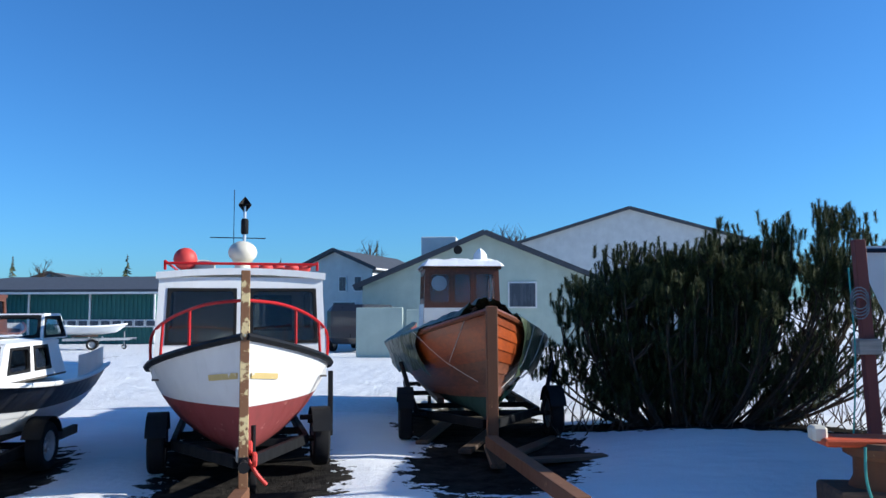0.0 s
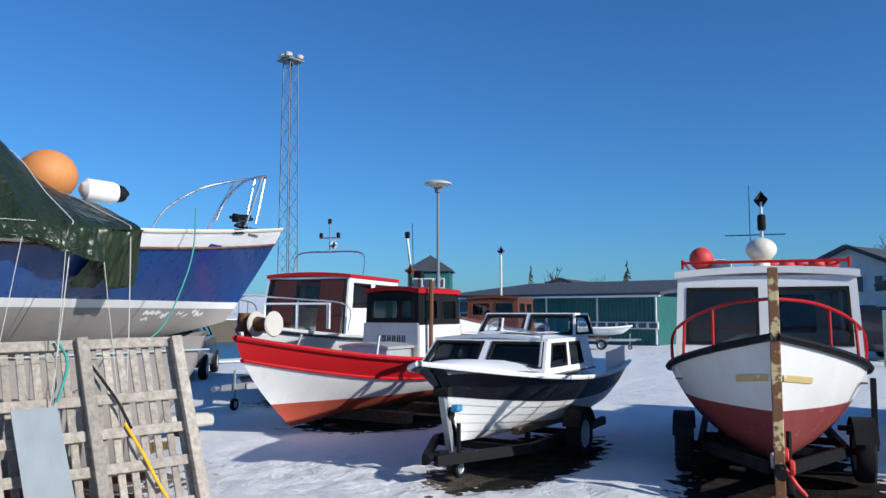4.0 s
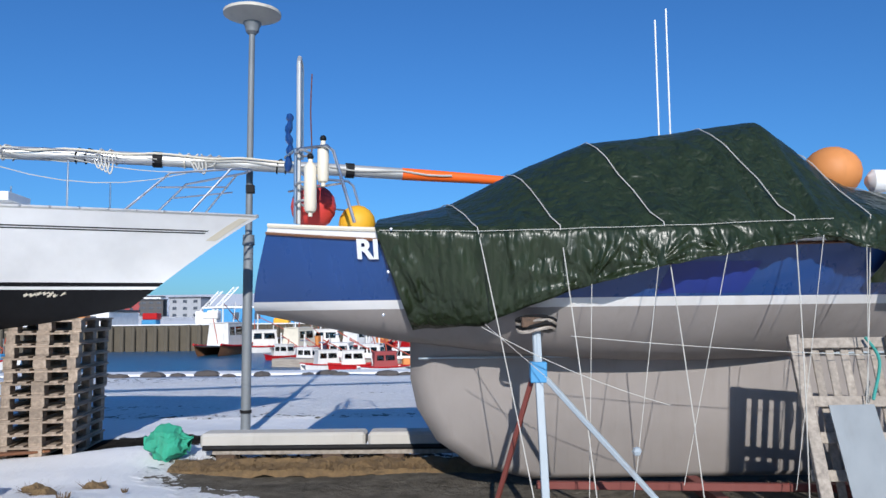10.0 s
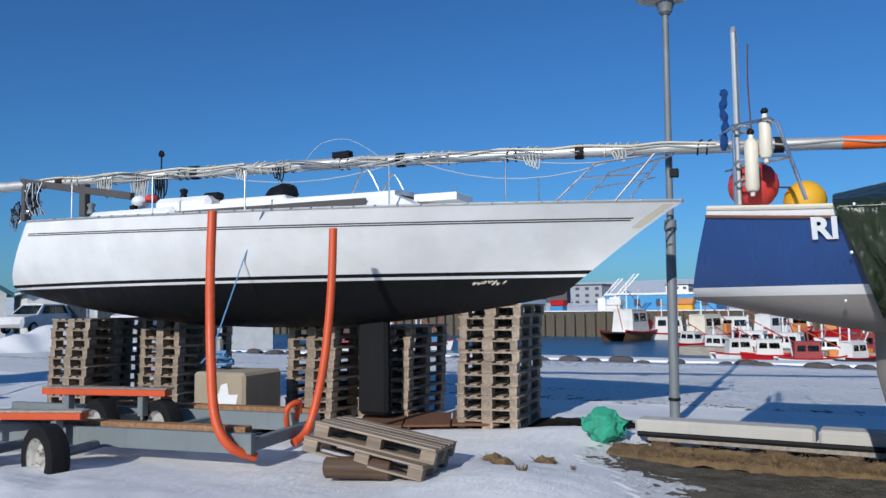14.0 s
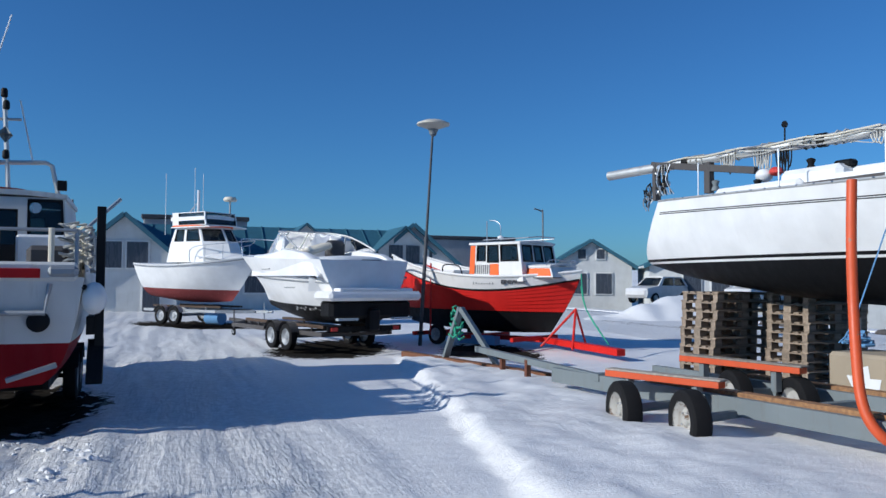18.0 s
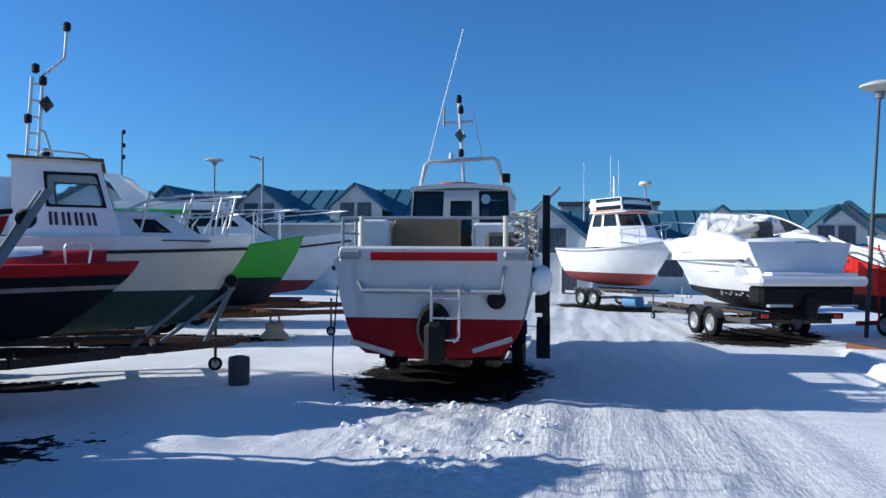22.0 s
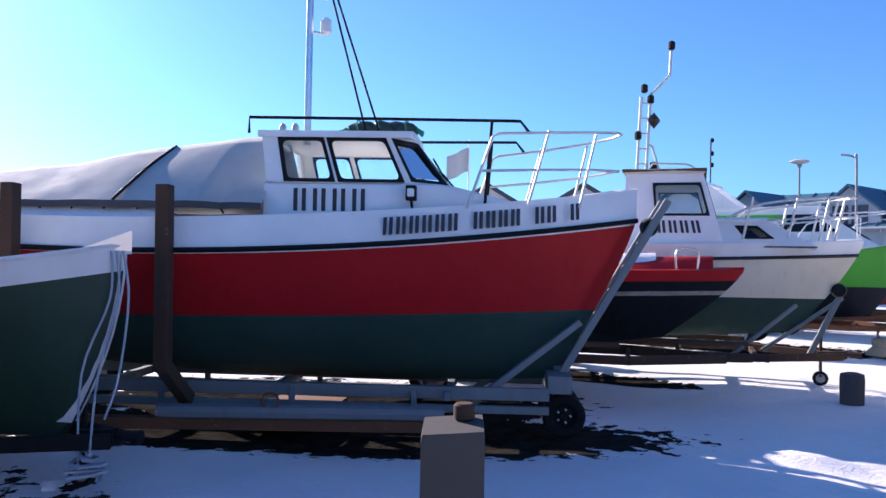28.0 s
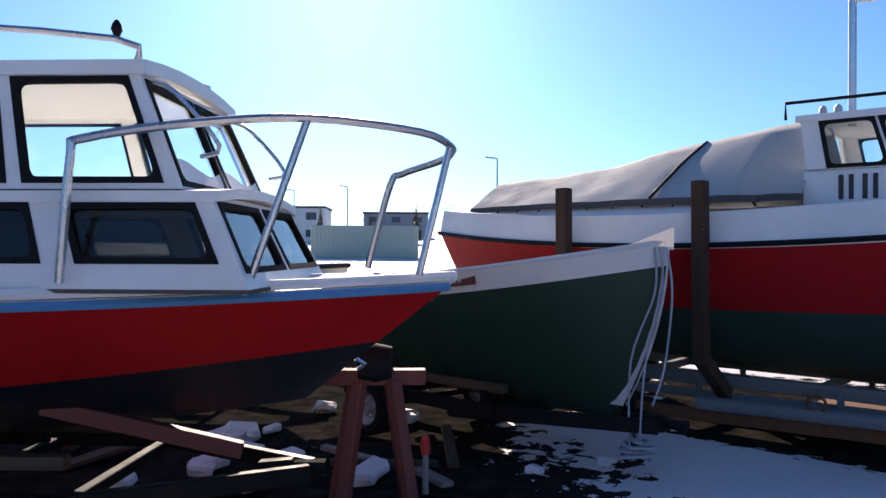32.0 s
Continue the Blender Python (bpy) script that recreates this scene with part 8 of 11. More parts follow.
part("fish_tub", box(Mesh(), (-2.1, -0.62, 1.86), (0.5, 0.55, 0.55), bev=0.03), GEL_WHITE, wf)
part("fish_tub", box(Mesh(), (-2.5, 0.95, 1.86), (0.6, 0.4, 0.6), bev=0.03), GEL_WHITE, wf)
for s in (-1, 1):
    rail(wf, [(X0 + 0.1, s * 1.1, 1.75), (X0 + 0.1, s * 1.1, 2.12), (-0.6, s * 1.14, 2.2)], 0.02, GALV, "side_rail", smooth=0)
    rail(wf, [(X0 + 0.1, s * 1.1, 1.94), (-0.6, s * 1.14, 2.0)], 0.014, GALV, "side_rail", smooth=0)
    for x in (X0 + 0.8, -2.2, -1.4):
        rail(wf, [(x, s * 1.12, 1.6), (x, s * 1.12, 2.16)], 0.016, GALV, "rail_post", smooth=0)
    part("stern_post", tube(Mesh(), [(X0 + 0.06, s * 0.86, 1.45), (X0 + 0.06, s * 0.86, 2.14)], 0.03), CREAM, wf)
rail(wf, [(X0 + 0.1, -1.1, 2.12), (X0 + 0.1, 1.1, 2.12)], 0.018, GALV, "stern_rail", smooth=0)
AX = -0.6
rail(wf, [(AX, 0.68, 2.74), (AX, 0.6, 3.14), (AX, 0.54, 3.19), (AX, -0.48, 3.24), (AX, -0.56, 3.2), (AX, -0.66, 2.74)], 0.032, ALU, "mast_arch", smooth=0)
rail(wf, [(AX, -0.02, 2.8), (AX, 0.0, 3.2), (AX, 0.06, 4.12)], 0.032, ALU, "mast", smooth=0)
rail(wf, [(AX, -0.16, 3.83), (AX, 0.3, 3.81)], 0.02, ALU, "crosstree", smooth=0)
rail(wf, [(AX, 0.3, 3.75), (AX, 0.3, 4.05)], 0.02, GALV, "mast_lamp_post", smooth=0)
for y, z in ((0.06, 4.12), (0.03, 3.95), (0.02, 3.26)):
    part("mast_lamp", lathe(Mesh(), [(0.03, 0), (0.045, 0.02), (0.045, 0.1), (0.03, 0.13)], 10, Matrix.Translation((AX - 0.02, y, z))), BLACK, wf)
part("anchor_lamp", lathe(Mesh(), [(0.03, 0), (0.04, 0.02), (0.03, 0.09)], 10, Matrix.Translation((AX, 0.18, 3.24))), GEL_WHITE, wf)
diamond(wf, (AX - 0.05, 0.03, 3.6), 0.12, STEEL_GREY)
rail(wf, [(AX, 0.62, 2.9), (AX, 0.34, 4.0), (AX, 0.0, 5.3)], 0.011, GEL_WHITE, "whip_aerial", smooth=0)
rail(wf, [(AX, -0.32, 3.22), (AX, -0.14, 4.1)], 0.012, GEL_WHITE, "whip_aerial", smooth=0)
part("deck_lamp", box(Mesh(), (AX - 0.05, -0.7, 2.92), (0.1, 0.12, 0.14)), BLACK, wf)
random.seed(61)
for k, (x_, y_) in enumerate(((-3.2, -1.08), (-2.7, -1.12), (-2.2, -1.12), (-3.5, -1.02))):
    part("hung_net", tube(Mesh(), [(x_ + 0.18 * math.cos(q * 1.7) * random.uniform(0.5, 1), y_ - 0.1 * math.sin(q * 2.3), 2.16 - 0.015 * q + 0.08 * math.sin(q * 1.1)) for q in range(34)], 0.02, 5), (CREAM, ROPE, GALV, ROPE)[k], wf)
part("grey_bin", box(Mesh(), (X0 + 0.45, -0.8, 1.84), (0.4, 0.4, 0.24), bev=0.05), SLATE, wf)
for k in range(5):
    part("rope_coil", tube(Mesh(), [(-2.4 + 0.04 * k, -1.18 + 0.04 * math.cos(a), 1.95 + 0.25 * math.sin(a)) for a in [2 * math.pi * i / 14 for i in range(14)]], 0.016, 5, closed=True), ROPE, wf)
rail(wf, [(-2.6, -1.12, 2.2), (-2.4, -1.5, 2.6)], 0.022, GALV, "boat_hook", smooth=0)
rail(wf, [(X0 + 0.1, 1.16, 1.3), (X0 + 0.05, 1.2, 0.5), (X0 + 0.0, 1.17, 0.05)], 0.009, CABLE_BLACK, "hanging_rope")
tr = trailer("dark twin-axle boat trailer under the white work boat", (loc[0], loc[1], 0), yaw, 6.0, 1.86, (-1.4, -0.7), 0.4, 1.2, BLACK, 0.33)

# ---- red, white and green decked boat on its steel trailer ----
SG_LOC, SG_YAW, SG_L = heading((5.05, -6.4), (10.1, -0.9))
sg = thing("decked_boat", "red, white and green motor boat with grey cover", "boat", SG_LOC, SG_YAW)
h = Hull(SG_L, 2.35, (1.8, 1.66, 2.02), (0.75, 0.48, 0.5), rake=0.75, back=0.4, pm=0.36, pb=0.75, wide=0.5, um=0.45, e=2.2, kb=1.2)
hull_parts(sg, h, [("hull_bottom", ANTI_GREEN, None, lambda u: 1.06 + 0.1 * u * u), ("hull", RED, lambda u: 1.06 + 0.1 * u * u, lambda u: h.zs(u) - 0.03 - 0.02 * u), ("sheer_strake", GEL_WHITE, lambda u: h.zs(u) - 0.03 - 0.02 * u, None)], GEL_WHITE, -0.02)
wb_m = Mesh()
for s in (-1, 1):
    rows = []
    for i in range(37):
        u = i / 36
        p = h.at(u, h.zs(u), s, 0.0)
        hi = 0.26 + 0.03 * u
        q = Vector((p.x, p.y - s * min(abs(p.y), 0.07), p.z + hi))
        rows.append([p, p.lerp(q, 0.5), q, Vector((q.x, q.y - s * min(abs(q.y), 0.12), q.z + 0.01))])
    grid(wb_m, rows)
part("bulwark", wb_m, GEL_WHITE, sg)
part("rubbing_strake", h.belt(Mesh(), -0.01, 0.025, 0.026), BLACK, sg)
part("foredeck", grid(Mesh(), [[Vector((h.at(u, h.zs(u), -1).x, y * max(0, h.half(u) - 0.1), h.zs(u) + 0.27 + 0.04 * (1 - y * y))) for y in (-1, -0.5, 0, 0.5, 1)] for u in [0.5 + 0.48 * k / 12 for k in range(13)]]), GEL_WHITE, sg)
SIDE = 1 if (sg.matrix_world.inverted() @ Vector((0, 0, 1.5))).y > 0 else -1
FL, FR = ("left", "right")
# house: low trunk running down to the foredeck, and over it a glazed top with a three-sided windscreen
trunk = []
for x, w, z in ((0.34, 0.71, 2.27), (1.0, 0.715, 2.27), (1.6, 0.71, 2.275), (1.85, 0.66, 2.28), (2.0, 0.62, 2.265), (2.3, 0.55, 2.2), (2.64, 0.45, 2.12), (2.95, 0.33, 2.04), (3.1, 0.24, 1.98)):
    trunk.append([(x, -w - 0.01, 1.86), (x, -w, z - 0.06), (x, -w + 0.02, z - 0.015), (x, -w + 0.07, z), (x, 0, z + 0.02), (x, w - 0.07, z), (x, w - 0.02, z - 0.015), (x, w, z - 0.06), (x, w + 0.01, 1.86)])
m = grid(Mesh(), trunk)
grid(m, [[Vector((0.34, y, 1.86)) for y in (-0.72, 0, 0.72)], [Vector((0.34, y, 2.27)) for y in (-0.7, 0, 0.7)]])
part("cabin_trunk", m, GEL_WHITE, sg)
c = Cabin((0.34, 1.97, 1.4), (0.3, 1.62, 1.34), 2.27, 2.7)
low = [Vector((x, y, 2.272)) for x, y in ((0.36, -0.7), (1.64, -0.68), (1.98, -0.34), (1.98, 0.34), (1.64, 0.68), (0.36, 0.7))]
top = [Vector((x, y, 2.7)) for x, y in ((0.3, -0.67), (1.44, -0.65), (1.64, -0.33), (1.64, 0.33), (1.44, 0.65), (0.3, 0.67))]
c.faces = {nm: (low[i], low[j], top[j], top[i]) for nm, i, j in (("right", 0, 1), ("front_right", 1, 2), ("front", 2, 3), ("front_left", 3, 4), ("left", 4, 5), ("back", 5, 0))}
c.build(sg, GEL_WHITE, {"right": [(0.13, 0.475, 0.03, 0.93), (0.51, 0.96, 0.03, 0.93)], "left": [(0.04, 0.49, 0.03, 0.93), (0.525, 0.87, 0.03, 0.93)], "front_right": [(0.07, 0.94, 0.06, 0.92)], "front_left": [(0.06, 0.93, 0.06, 0.92)], "front": [(0.04, 0.96, 0.06, 0.92)], "back": [(0.1, 0.9, 0.1, 0.9, "open")]}, GLASS, BLACK, roof=0.03, over=0.04, floor=False)
rail(sg, [(2.0, 0.1, 2.3), (1.86, 0.16, 2.46), (1.8, -0.12, 2.56)], 0.01, BLACK, "wiper", smooth=0)
# grey cover over the cockpit
m = Mesh()
rows = []
for i in range(41):
    f = i / 40
    x = mixf(-3.3, 0.36, f)
    u = (x + SG_L / 2) / SG_L
    ridge = along([-3.4, -2.4, -1.76, -1.12, -0.45, 0.36], [2.38, 2.43, 2.49, 2.63, 2.71, 2.82], x)
    wdt = mixf(0.75, 0.85, f) * (h.half(u) if f < 0.9 else 0.98)
    r = []
    for j in range(17):
        y = -1 + j / 8
        z = mixf(2.06, ridge, (1 - abs(y) ** 1.1)) + 0.015 * noise.noise(Vector((x * 3, y * 3, 1)))
        r.append((x, y * wdt, z))
    rows.append(r)
grid(m, rows)
part("canvas_cover", m, CANVAS, sg, "grey canvas cover with snow along its foot", angle=80)
rail(sg, [Vector(rows[26][j]) + Vector((0.02 * j, 0, 0.02)) for j in range(17)], 0.014, CABLE_BLACK, "cover_strap", smooth=0)
for s in (-1, 1):
    foot = [Vector(r[0 if s < 0 else -1]) for r in rows]
    part("lacing_strip", grid(Mesh(), [[p + Vector((0, s * 0.012, 0.01)), p + Vector((0, s * 0.02, -0.02)), p + Vector((0, s * 0.03, -0.05))] for p in foot]), SLATE, sg, "dark lacing strip along the foot of the cover")
for s in (-1, 1):
    for k in range(9):
        part("cover_stud", ball(Mesh(), (-3.1 + 0.3 * k, s * (h.half(0.1 + 0.04 * k) * 0.8 + 0.01), 2.0), 0.012, 6), BLACK, sg)
    m = Mesh()
    rows2 = []
    for i in range(25):
        x = mixf(-3.2, -0.5, i / 24)
        u = (x + SG_L / 2) / SG_L
        hb = max(0.2, h.half(u) - 0.12)
        n_ = 0.05 + 0.04 * noise.noise(Vector((x * 2.5, s, 0)))
        rows2.append([(x, s * (hb * 0.8), 1.98 + n_), (x, s * (hb * 0.95), 1.9 + n_), (x, s * (hb + 0.02), 1.84)])
    grid(m, rows2)
    part("snow_cover", m, SNOW, sg)
# lettering on the side that faces the yard: bars for names and registration
p0, p1 = h.at(0.66, h.zs(0.66), SIDE, 0.01), h.at(0.76, h.zs(0.76), SIDE, 0.01)
hv = Vector((0, -SIDE * 0.25, 1))
seq = [0, 1, 2, 3, 4, 5, 7, 8, 9, 10, 12, 13, 15]
for k in seq:
    m = Mesh()
    for du in (0.0, 0.0066):
        u = 0.694 + 0.01447 * k + du
        a_ = h.at(u, h.zs(u), SIDE, 0.016 + (0.03 if k > 11 else 0.0)) + Vector((0, 0, 0.06))
        b_ = h.at(u + 0.004, h.zs(u + 0.004), SIDE, 0.016 + (0.03 if k > 11 else 0.0)) + Vector((0, 0, 0.06))
        off = Vector((0, -SIDE * 0.04, 0.15))
        slab(m, [a_, b_, b_ + off, a_ + off] if SIDE < 0 else [b_, a_, a_ + off, b_ + off], 0.012, 0.006)
    part("lettering_bar", m, NUMBER_DARK, sg, smooth=False)
face = FL if SIDE > 0 else FR
for k in range(4):
    m = Mesh()
    for dx in (0.0, 0.075):
        x = 0.63 + 0.175 * k + dx
        box(m, (x, SIDE * 0.722, 2.115), (0.036, 0.01, 0.2), bev=0.002)
    part("lettering_bar", m, NUMBER_DARK, sg, smooth=False)
p = Vector((1.66, SIDE * 0.7, 2.18))
part("side_lamp", box(Mesh(), p + Vector((0, SIDE * 0.06, 0)), (0.09, 0.1, 0.13)), BLACK, sg)
part("side_lamp_lens", box(Mesh(), p + Vector((0, SIDE * 0.115, 0)), (0.06, 0.02, 0.07)), GEL_WHITE, sg)
rail(sg, [p + Vector((0, SIDE * 0.06, -0.06)), p + Vector((0.01, SIDE * 0.05, -0.13)), p + Vector((0.015, SIDE * 0.03, -0.17))], 0.012, BLACK, "lamp_cable")
rail(sg, [(0.55, 0.0, 2.7), (0.55, 0.0, 4.9)], 0.035, STEEL, "mast", smooth=0)
for z in (4.15, 4.5):
    part("mast_lamp", lathe(Mesh(), [(0.03, 0), (0.055, 0.02), (0.055, 0.13), (0.03, 0.16)], 10, Matrix.Translation((0.7, 0.05, z - 0.35))), GEL_WHITE, sg)
    rail(sg, [(0.55, 0, z - 0.33), (0.7, 0.05, z - 0.35)], 0.012, STEEL, "lamp_bracket", smooth=0)
for x in (1.2, 1.33):
    rail(sg, [(0.58, 0, 4.85), (x, 0.35 * SIDE, 2.72)], 0.01, CABLE_BLACK, "stay", smooth=0)
random.seed(91)
part("canvas_roll", tube(Mesh(), [(1.0 + 0.05 * k, -0.25 + 0.02 * math.sin(k * 1.7), 2.82 + 0.012 * math.sin(k * 2.3)) for k in range(14)], [0.03, 0.055] + [0.065 + 0.012 * random.random() for _ in range(10)] + [0.055, 0.03], 12), TARP_OLIVE, sg, "rolled olive canvas lashed on the roof")
for x in (1.1, 1.3, 1.55):
    part("lashing", tube(Mesh(), [(x + 0.01 * math.sin(a * 2), -0.25 + 0.085 * math.cos(a), 2.82 + 0.085 * math.sin(a)) for a in [2 * math.pi * k / 12 for k in range(12)]], 0.009, 5, closed=True), ROPE_GREEN, sg)
for sx in (0.98, 1.66):
    part("roll_end", tube(Mesh(), [(sx + 0.05 * math.cos(q * 1.1), -0.25 + 0.05 * math.sin(q * 1.7), 2.79 + 0.03 * math.sin(q * 2.1)) for q in range(14)], 0.012, 5), ROPE_GREEN, sg)
for x in (0.4, 0.52):
    part("roof_light", lathe(Mesh(), [(0.03, 2.7), (0.035, 2.73), (0.035, 2.8), (0.015, 2.83)], 10, Matrix.Translation((x, 0.35 * SIDE, 0.02))), ALU, sg)
for s in (-1, 1):
    rail(sg, [(0.2, s * 0.72, 2.7), (0.2, s * 0.72, 2.84), (1.4, s * 0.68, 2.84), (2.6, s * 0.62, 2.84), (2.68, s * 0.62, 2.74)], 0.014, BLACK, "handrail", smooth=0)
    rail(sg, [(2.3, s * 0.62, 2.1), (2.35, s * 0.62, 2.84)], 0.014, BLACK, "handrail_post", smooth=0)
    rail(sg, [(2.15, s * 0.8, 2.05), (2.36, s * 0.76, 2.68), (2.42, s * 0.74, 2.71), (2.9, s * 0.56, 2.75), (3.3, s * 0.34, 2.79), (3.52, s * 0.16, 2.82), (3.58, 0, 2.83)], 0.013, ALU, "pulpit", smooth=0)
    rail(sg, [(2.26, s * 0.78, 2.38), (2.85, s * 0.56, 2.42), (3.25, s * 0.34, 2.45), (3.56, 0.0, 2.48)], 0.012, ALU, "pulpit", smooth=0)
    for x, y, x2, y2 in ((2.68, 0.62, 2.86, 0.57), (3.15, 0.4, 3.3, 0.34)):
        rail(sg, [(x, s * y, 2.1), (x2, s * y2, 2.77)], 0.012, ALU, "pulpit_leg", smooth=0)
gp = thing("rusty_plate", "rusty brown steel plate lying under the decked boat", "steel plate", (7.4, -4.05, 0.0), -47)
part("plate", box(Mesh(), (0, 0, 0.09), (1.5, 0.75, 0.03), bev=0.006), RUST, gp)
part("plate_snow", grid(Mesh(), [[(-0.7 + 0.1 * i, 0.26 + 0.05 * j + 0.03 * noise.noise(Vector((i * 0.7, 0, 0))), 0.11 + 0.02 * math.sin(math.pi * j / 3)) for j in range(4)] for i in range(12)]), SNOW, gp)
fl = thing("faded_flag", "small faded grey flag on a thin staff behind the boats", "flag", (10.3, -8.8, 0))
rail(fl, [(0, 0, 0), (0, 0, 3.62)], 0.012, GEL_WHITE, "staff", smooth=0)
part("cloth", grid(Mesh(), [[(0.04 * math.sin(k * 0.9) + 0.01, 0.055 * k, 3.1 + 0.4 * j / 4 - 0.025 * k) for j in range(5)] for k in range(9)]), CANVAS, fl)

tr = thing("boat_trailer", "weathered grey boat trailer with tall rusty side posts", "trailer", SG_LOC, SG_YAW)
for s in (-1, 1):
    part("side_beam", beam(Mesh(), (-3.0, s * 0.62, 0.42), (2.9, s * 0.5, 0.42), 0.07, 0.11), STEEL_GREY, tr)
    part("lower_beam", beam(Mesh(), (-3.0, s * 0.62, 0.28), (2.9, s * 0.5, 0.28), 0.06, 0.07), STEEL_GREY, tr)
    for x in (-2.4, -0.6, 0.6, 1.7):
        part("upright", beam(Mesh(), (x, s * 0.58, 0.26), (x, s * 0.58, 0.44), 0.05, 0.05), STEEL_GREY, tr)
    for x in (-0.25, -1.57):
        part("side_post", beam(Mesh(), (x, s * 0.85, 0.35), (x - 0.05, s * 1.27, 0.7), 0.11, 0.11), POST_RUST, tr)
        part("side_post", beam(Mesh(), (x - 0.05, s * 1.27, 0.65), (x - 0.08, s * 1.24, 2.18), 0.13, 0.11), POST_RUST, tr, "tall rust-brown side post")
    part("lower_brace", beam(Mesh(), (2.2, s * 0.42, 0.3), (3.2, s * 0.16, 1.05), 0.06, 0.06), STEEL_GREY, tr)
    part("bow_brace", beam(Mesh(), (2.98, s * 0.13, 0.46), (4.0, s * 0.13, 2.2), 0.05, 0.07), STEEL_GREY, tr)
for x in (-2.8, -1.2, 0.4, 2.0):
    part("cross_beam", beam(Mesh(), (x, -0.62, 0.4), (x, 0.62, 0.4), 0.07, 0.08), STEEL_GREY, tr)
for k in range(7):
    p = Vector((2.98, 0, 0.46)).lerp(Vector((4.0, 0, 2.2)), 0.12 + 0.13 * k)
    part("brace_rung", beam(Mesh(), p + Vector((0, -0.13, 0)), p + Vector((0, 0.13, 0)), 0.03, 0.03), STEEL_GREY, tr)
part("front_leg", beam(Mesh(), (3.02, 0, 0.25), (3.02, 0, 0.62), 0.1, 0.1), STEEL_GREY, tr)
part("front_block", box(Mesh(), (3.0, 0, 0.5), (0.22, 0.9, 0.16)), STEEL_GREY, tr)
wheel(tr, (3.05, SIDE * 0.28, 0.2), 0.2, 0.12, (0, SIDE, 0), BLACK)
wheel(tr, (3.05, -SIDE * 0.28, 0.2), 0.2, 0.12, (0, -SIDE, 0), BLACK)
for s in (-1, 1):
    wheel(tr, (-2.0, s * 0.9, 0.3), 0.3, 0.18, (0, s, 0))
part("bow_winch", lathe(Mesh(), [(0.07, -0.08), (0.09, 0), (0.07, 0.08)], 12, Matrix.Translation((3.85, 0, 1.95)) @ Matrix.Rotation(radians(90), 4, "X")), CABLE_BLACK, tr)
part("drawbar", beam(Mesh(), (2.2, SIDE * 0.9, 0.2), (-3.2, SIDE * 1.15, 0.16), 0.1, 0.1), RUST, tr)
part("pipe", tube(Mesh(), [(2.0, SIDE * 1.0, 0.32), (-0.4, SIDE * 1.12, 0.3)], 0.06), STEEL_GREY, tr)
part("ring", tube(Mesh(), [(0.55 + 0.07 * math.cos(a), SIDE * 1.1, 0.4 + 0.07 * math.sin(a)) for a in [2 * math.pi * k / 12 for k in range(12)]], 0.012, 6, closed=True), RUST, tr)

# ---- inflatable and the boats behind ----
loc, yaw, _ = heading((5.3, -8.75), (9.55, -5.42))
ri = thing("old_motorboat", "worn red and black motor boat with snow on its deck", "boat", loc, yaw)
h = Hull(5.4, 1.75, (1.56, 1.52, 1.56), (0.62, 0.55, 0.75), rake=0.9, back=0.1, pm=0.4, pb=0.7, wide=0.85, um=0.4, e=2.6)
hull_parts(ri, h, [("hull_bottom", BLACK, None, lambda u: 1.16 + 0.1 * u), ("strake", WOOD_GREY, lambda u: 1.16 + 0.1 * u, lambda u: 1.21 + 0.1 * u), ("side_band", BLACK, lambda u: 1.21 + 0.1 * u, lambda u: 1.31 + 0.12 * u), ("topside", RED, lambda u: 1.31 + 0.12 * u, None)], RED, -0.03)
part("deck_hump", grid(Mesh(), [[Vector((x, y * max(0.02, h.half((x + 2.7) / 5.4) - 0.12), h.zs((x + 2.7) / 5.4) + 0.16 * (1 - y * y))) for y in (-1, -0.7, -0.35, 0, 0.35, 0.7, 1)] for x in [-2.4 + 0.25 * k for k in range(20)]]), RED, ri)
part("snow_cover", grid(Mesh(), [[Vector((x, y * max(0.02, h.half((x + 2.7) / 5.4) - 0.25), h.zs((x + 2.7) / 5.4) + 0.06 + 0.14 * (1 - y * y) + 0.03 * noise.noise(Vector((x * 3, y * 2, 1))))) for y in (-1, -0.7, -0.35, 0, 0.35, 0.7, 1)] for x in [-2.3 + 0.2 * k for k in range(21)]]), SNOW, ri)
# nets piled high on the hidden aft deck, added to block the low sun
random.seed(71)
for k in range(3):
    cx_, cy_ = -1.2 - 0.5 * k, -0.2 + 0.25 * k
    part("net_heap", tube(Mesh(), [(cx_ + 0.42 * math.cos(q * 1.3) * random.uniform(0.3, 1), cy_ + 0.5 * math.sin(q * 1.9) * random.uniform(0.3, 1), 1.62 + 0.6 * random.random() ** 1.5) for q in range(70)], 0.035, 5), (ROPE_GREEN, ROPE_TEAL, CABLE_BLACK)[k], ri, "tangled green fishing net heaped on the aft deck, added to shade the snow")
part("worn_patch", h.strip(Mesh(), lambda u: 1.17 + 0.1 * u, lambda u: 1.2 + 0.1 * u + 0.012 * math.sin(u * 160), 14, 1, 0.004, 0.84, 0.92), WOOD_GREY, ri)
p = h.at(0.72, 1.4, SIDE, 0.0)
part("vent_ring", lathe(Mesh(), [(0.09, 0), (0.1, 0.03), (0.04, 0.06)], 14, Matrix.Translation(p) @ Matrix.Rotation(radians(-90 * SIDE), 4, "X")), SLATE, ri)
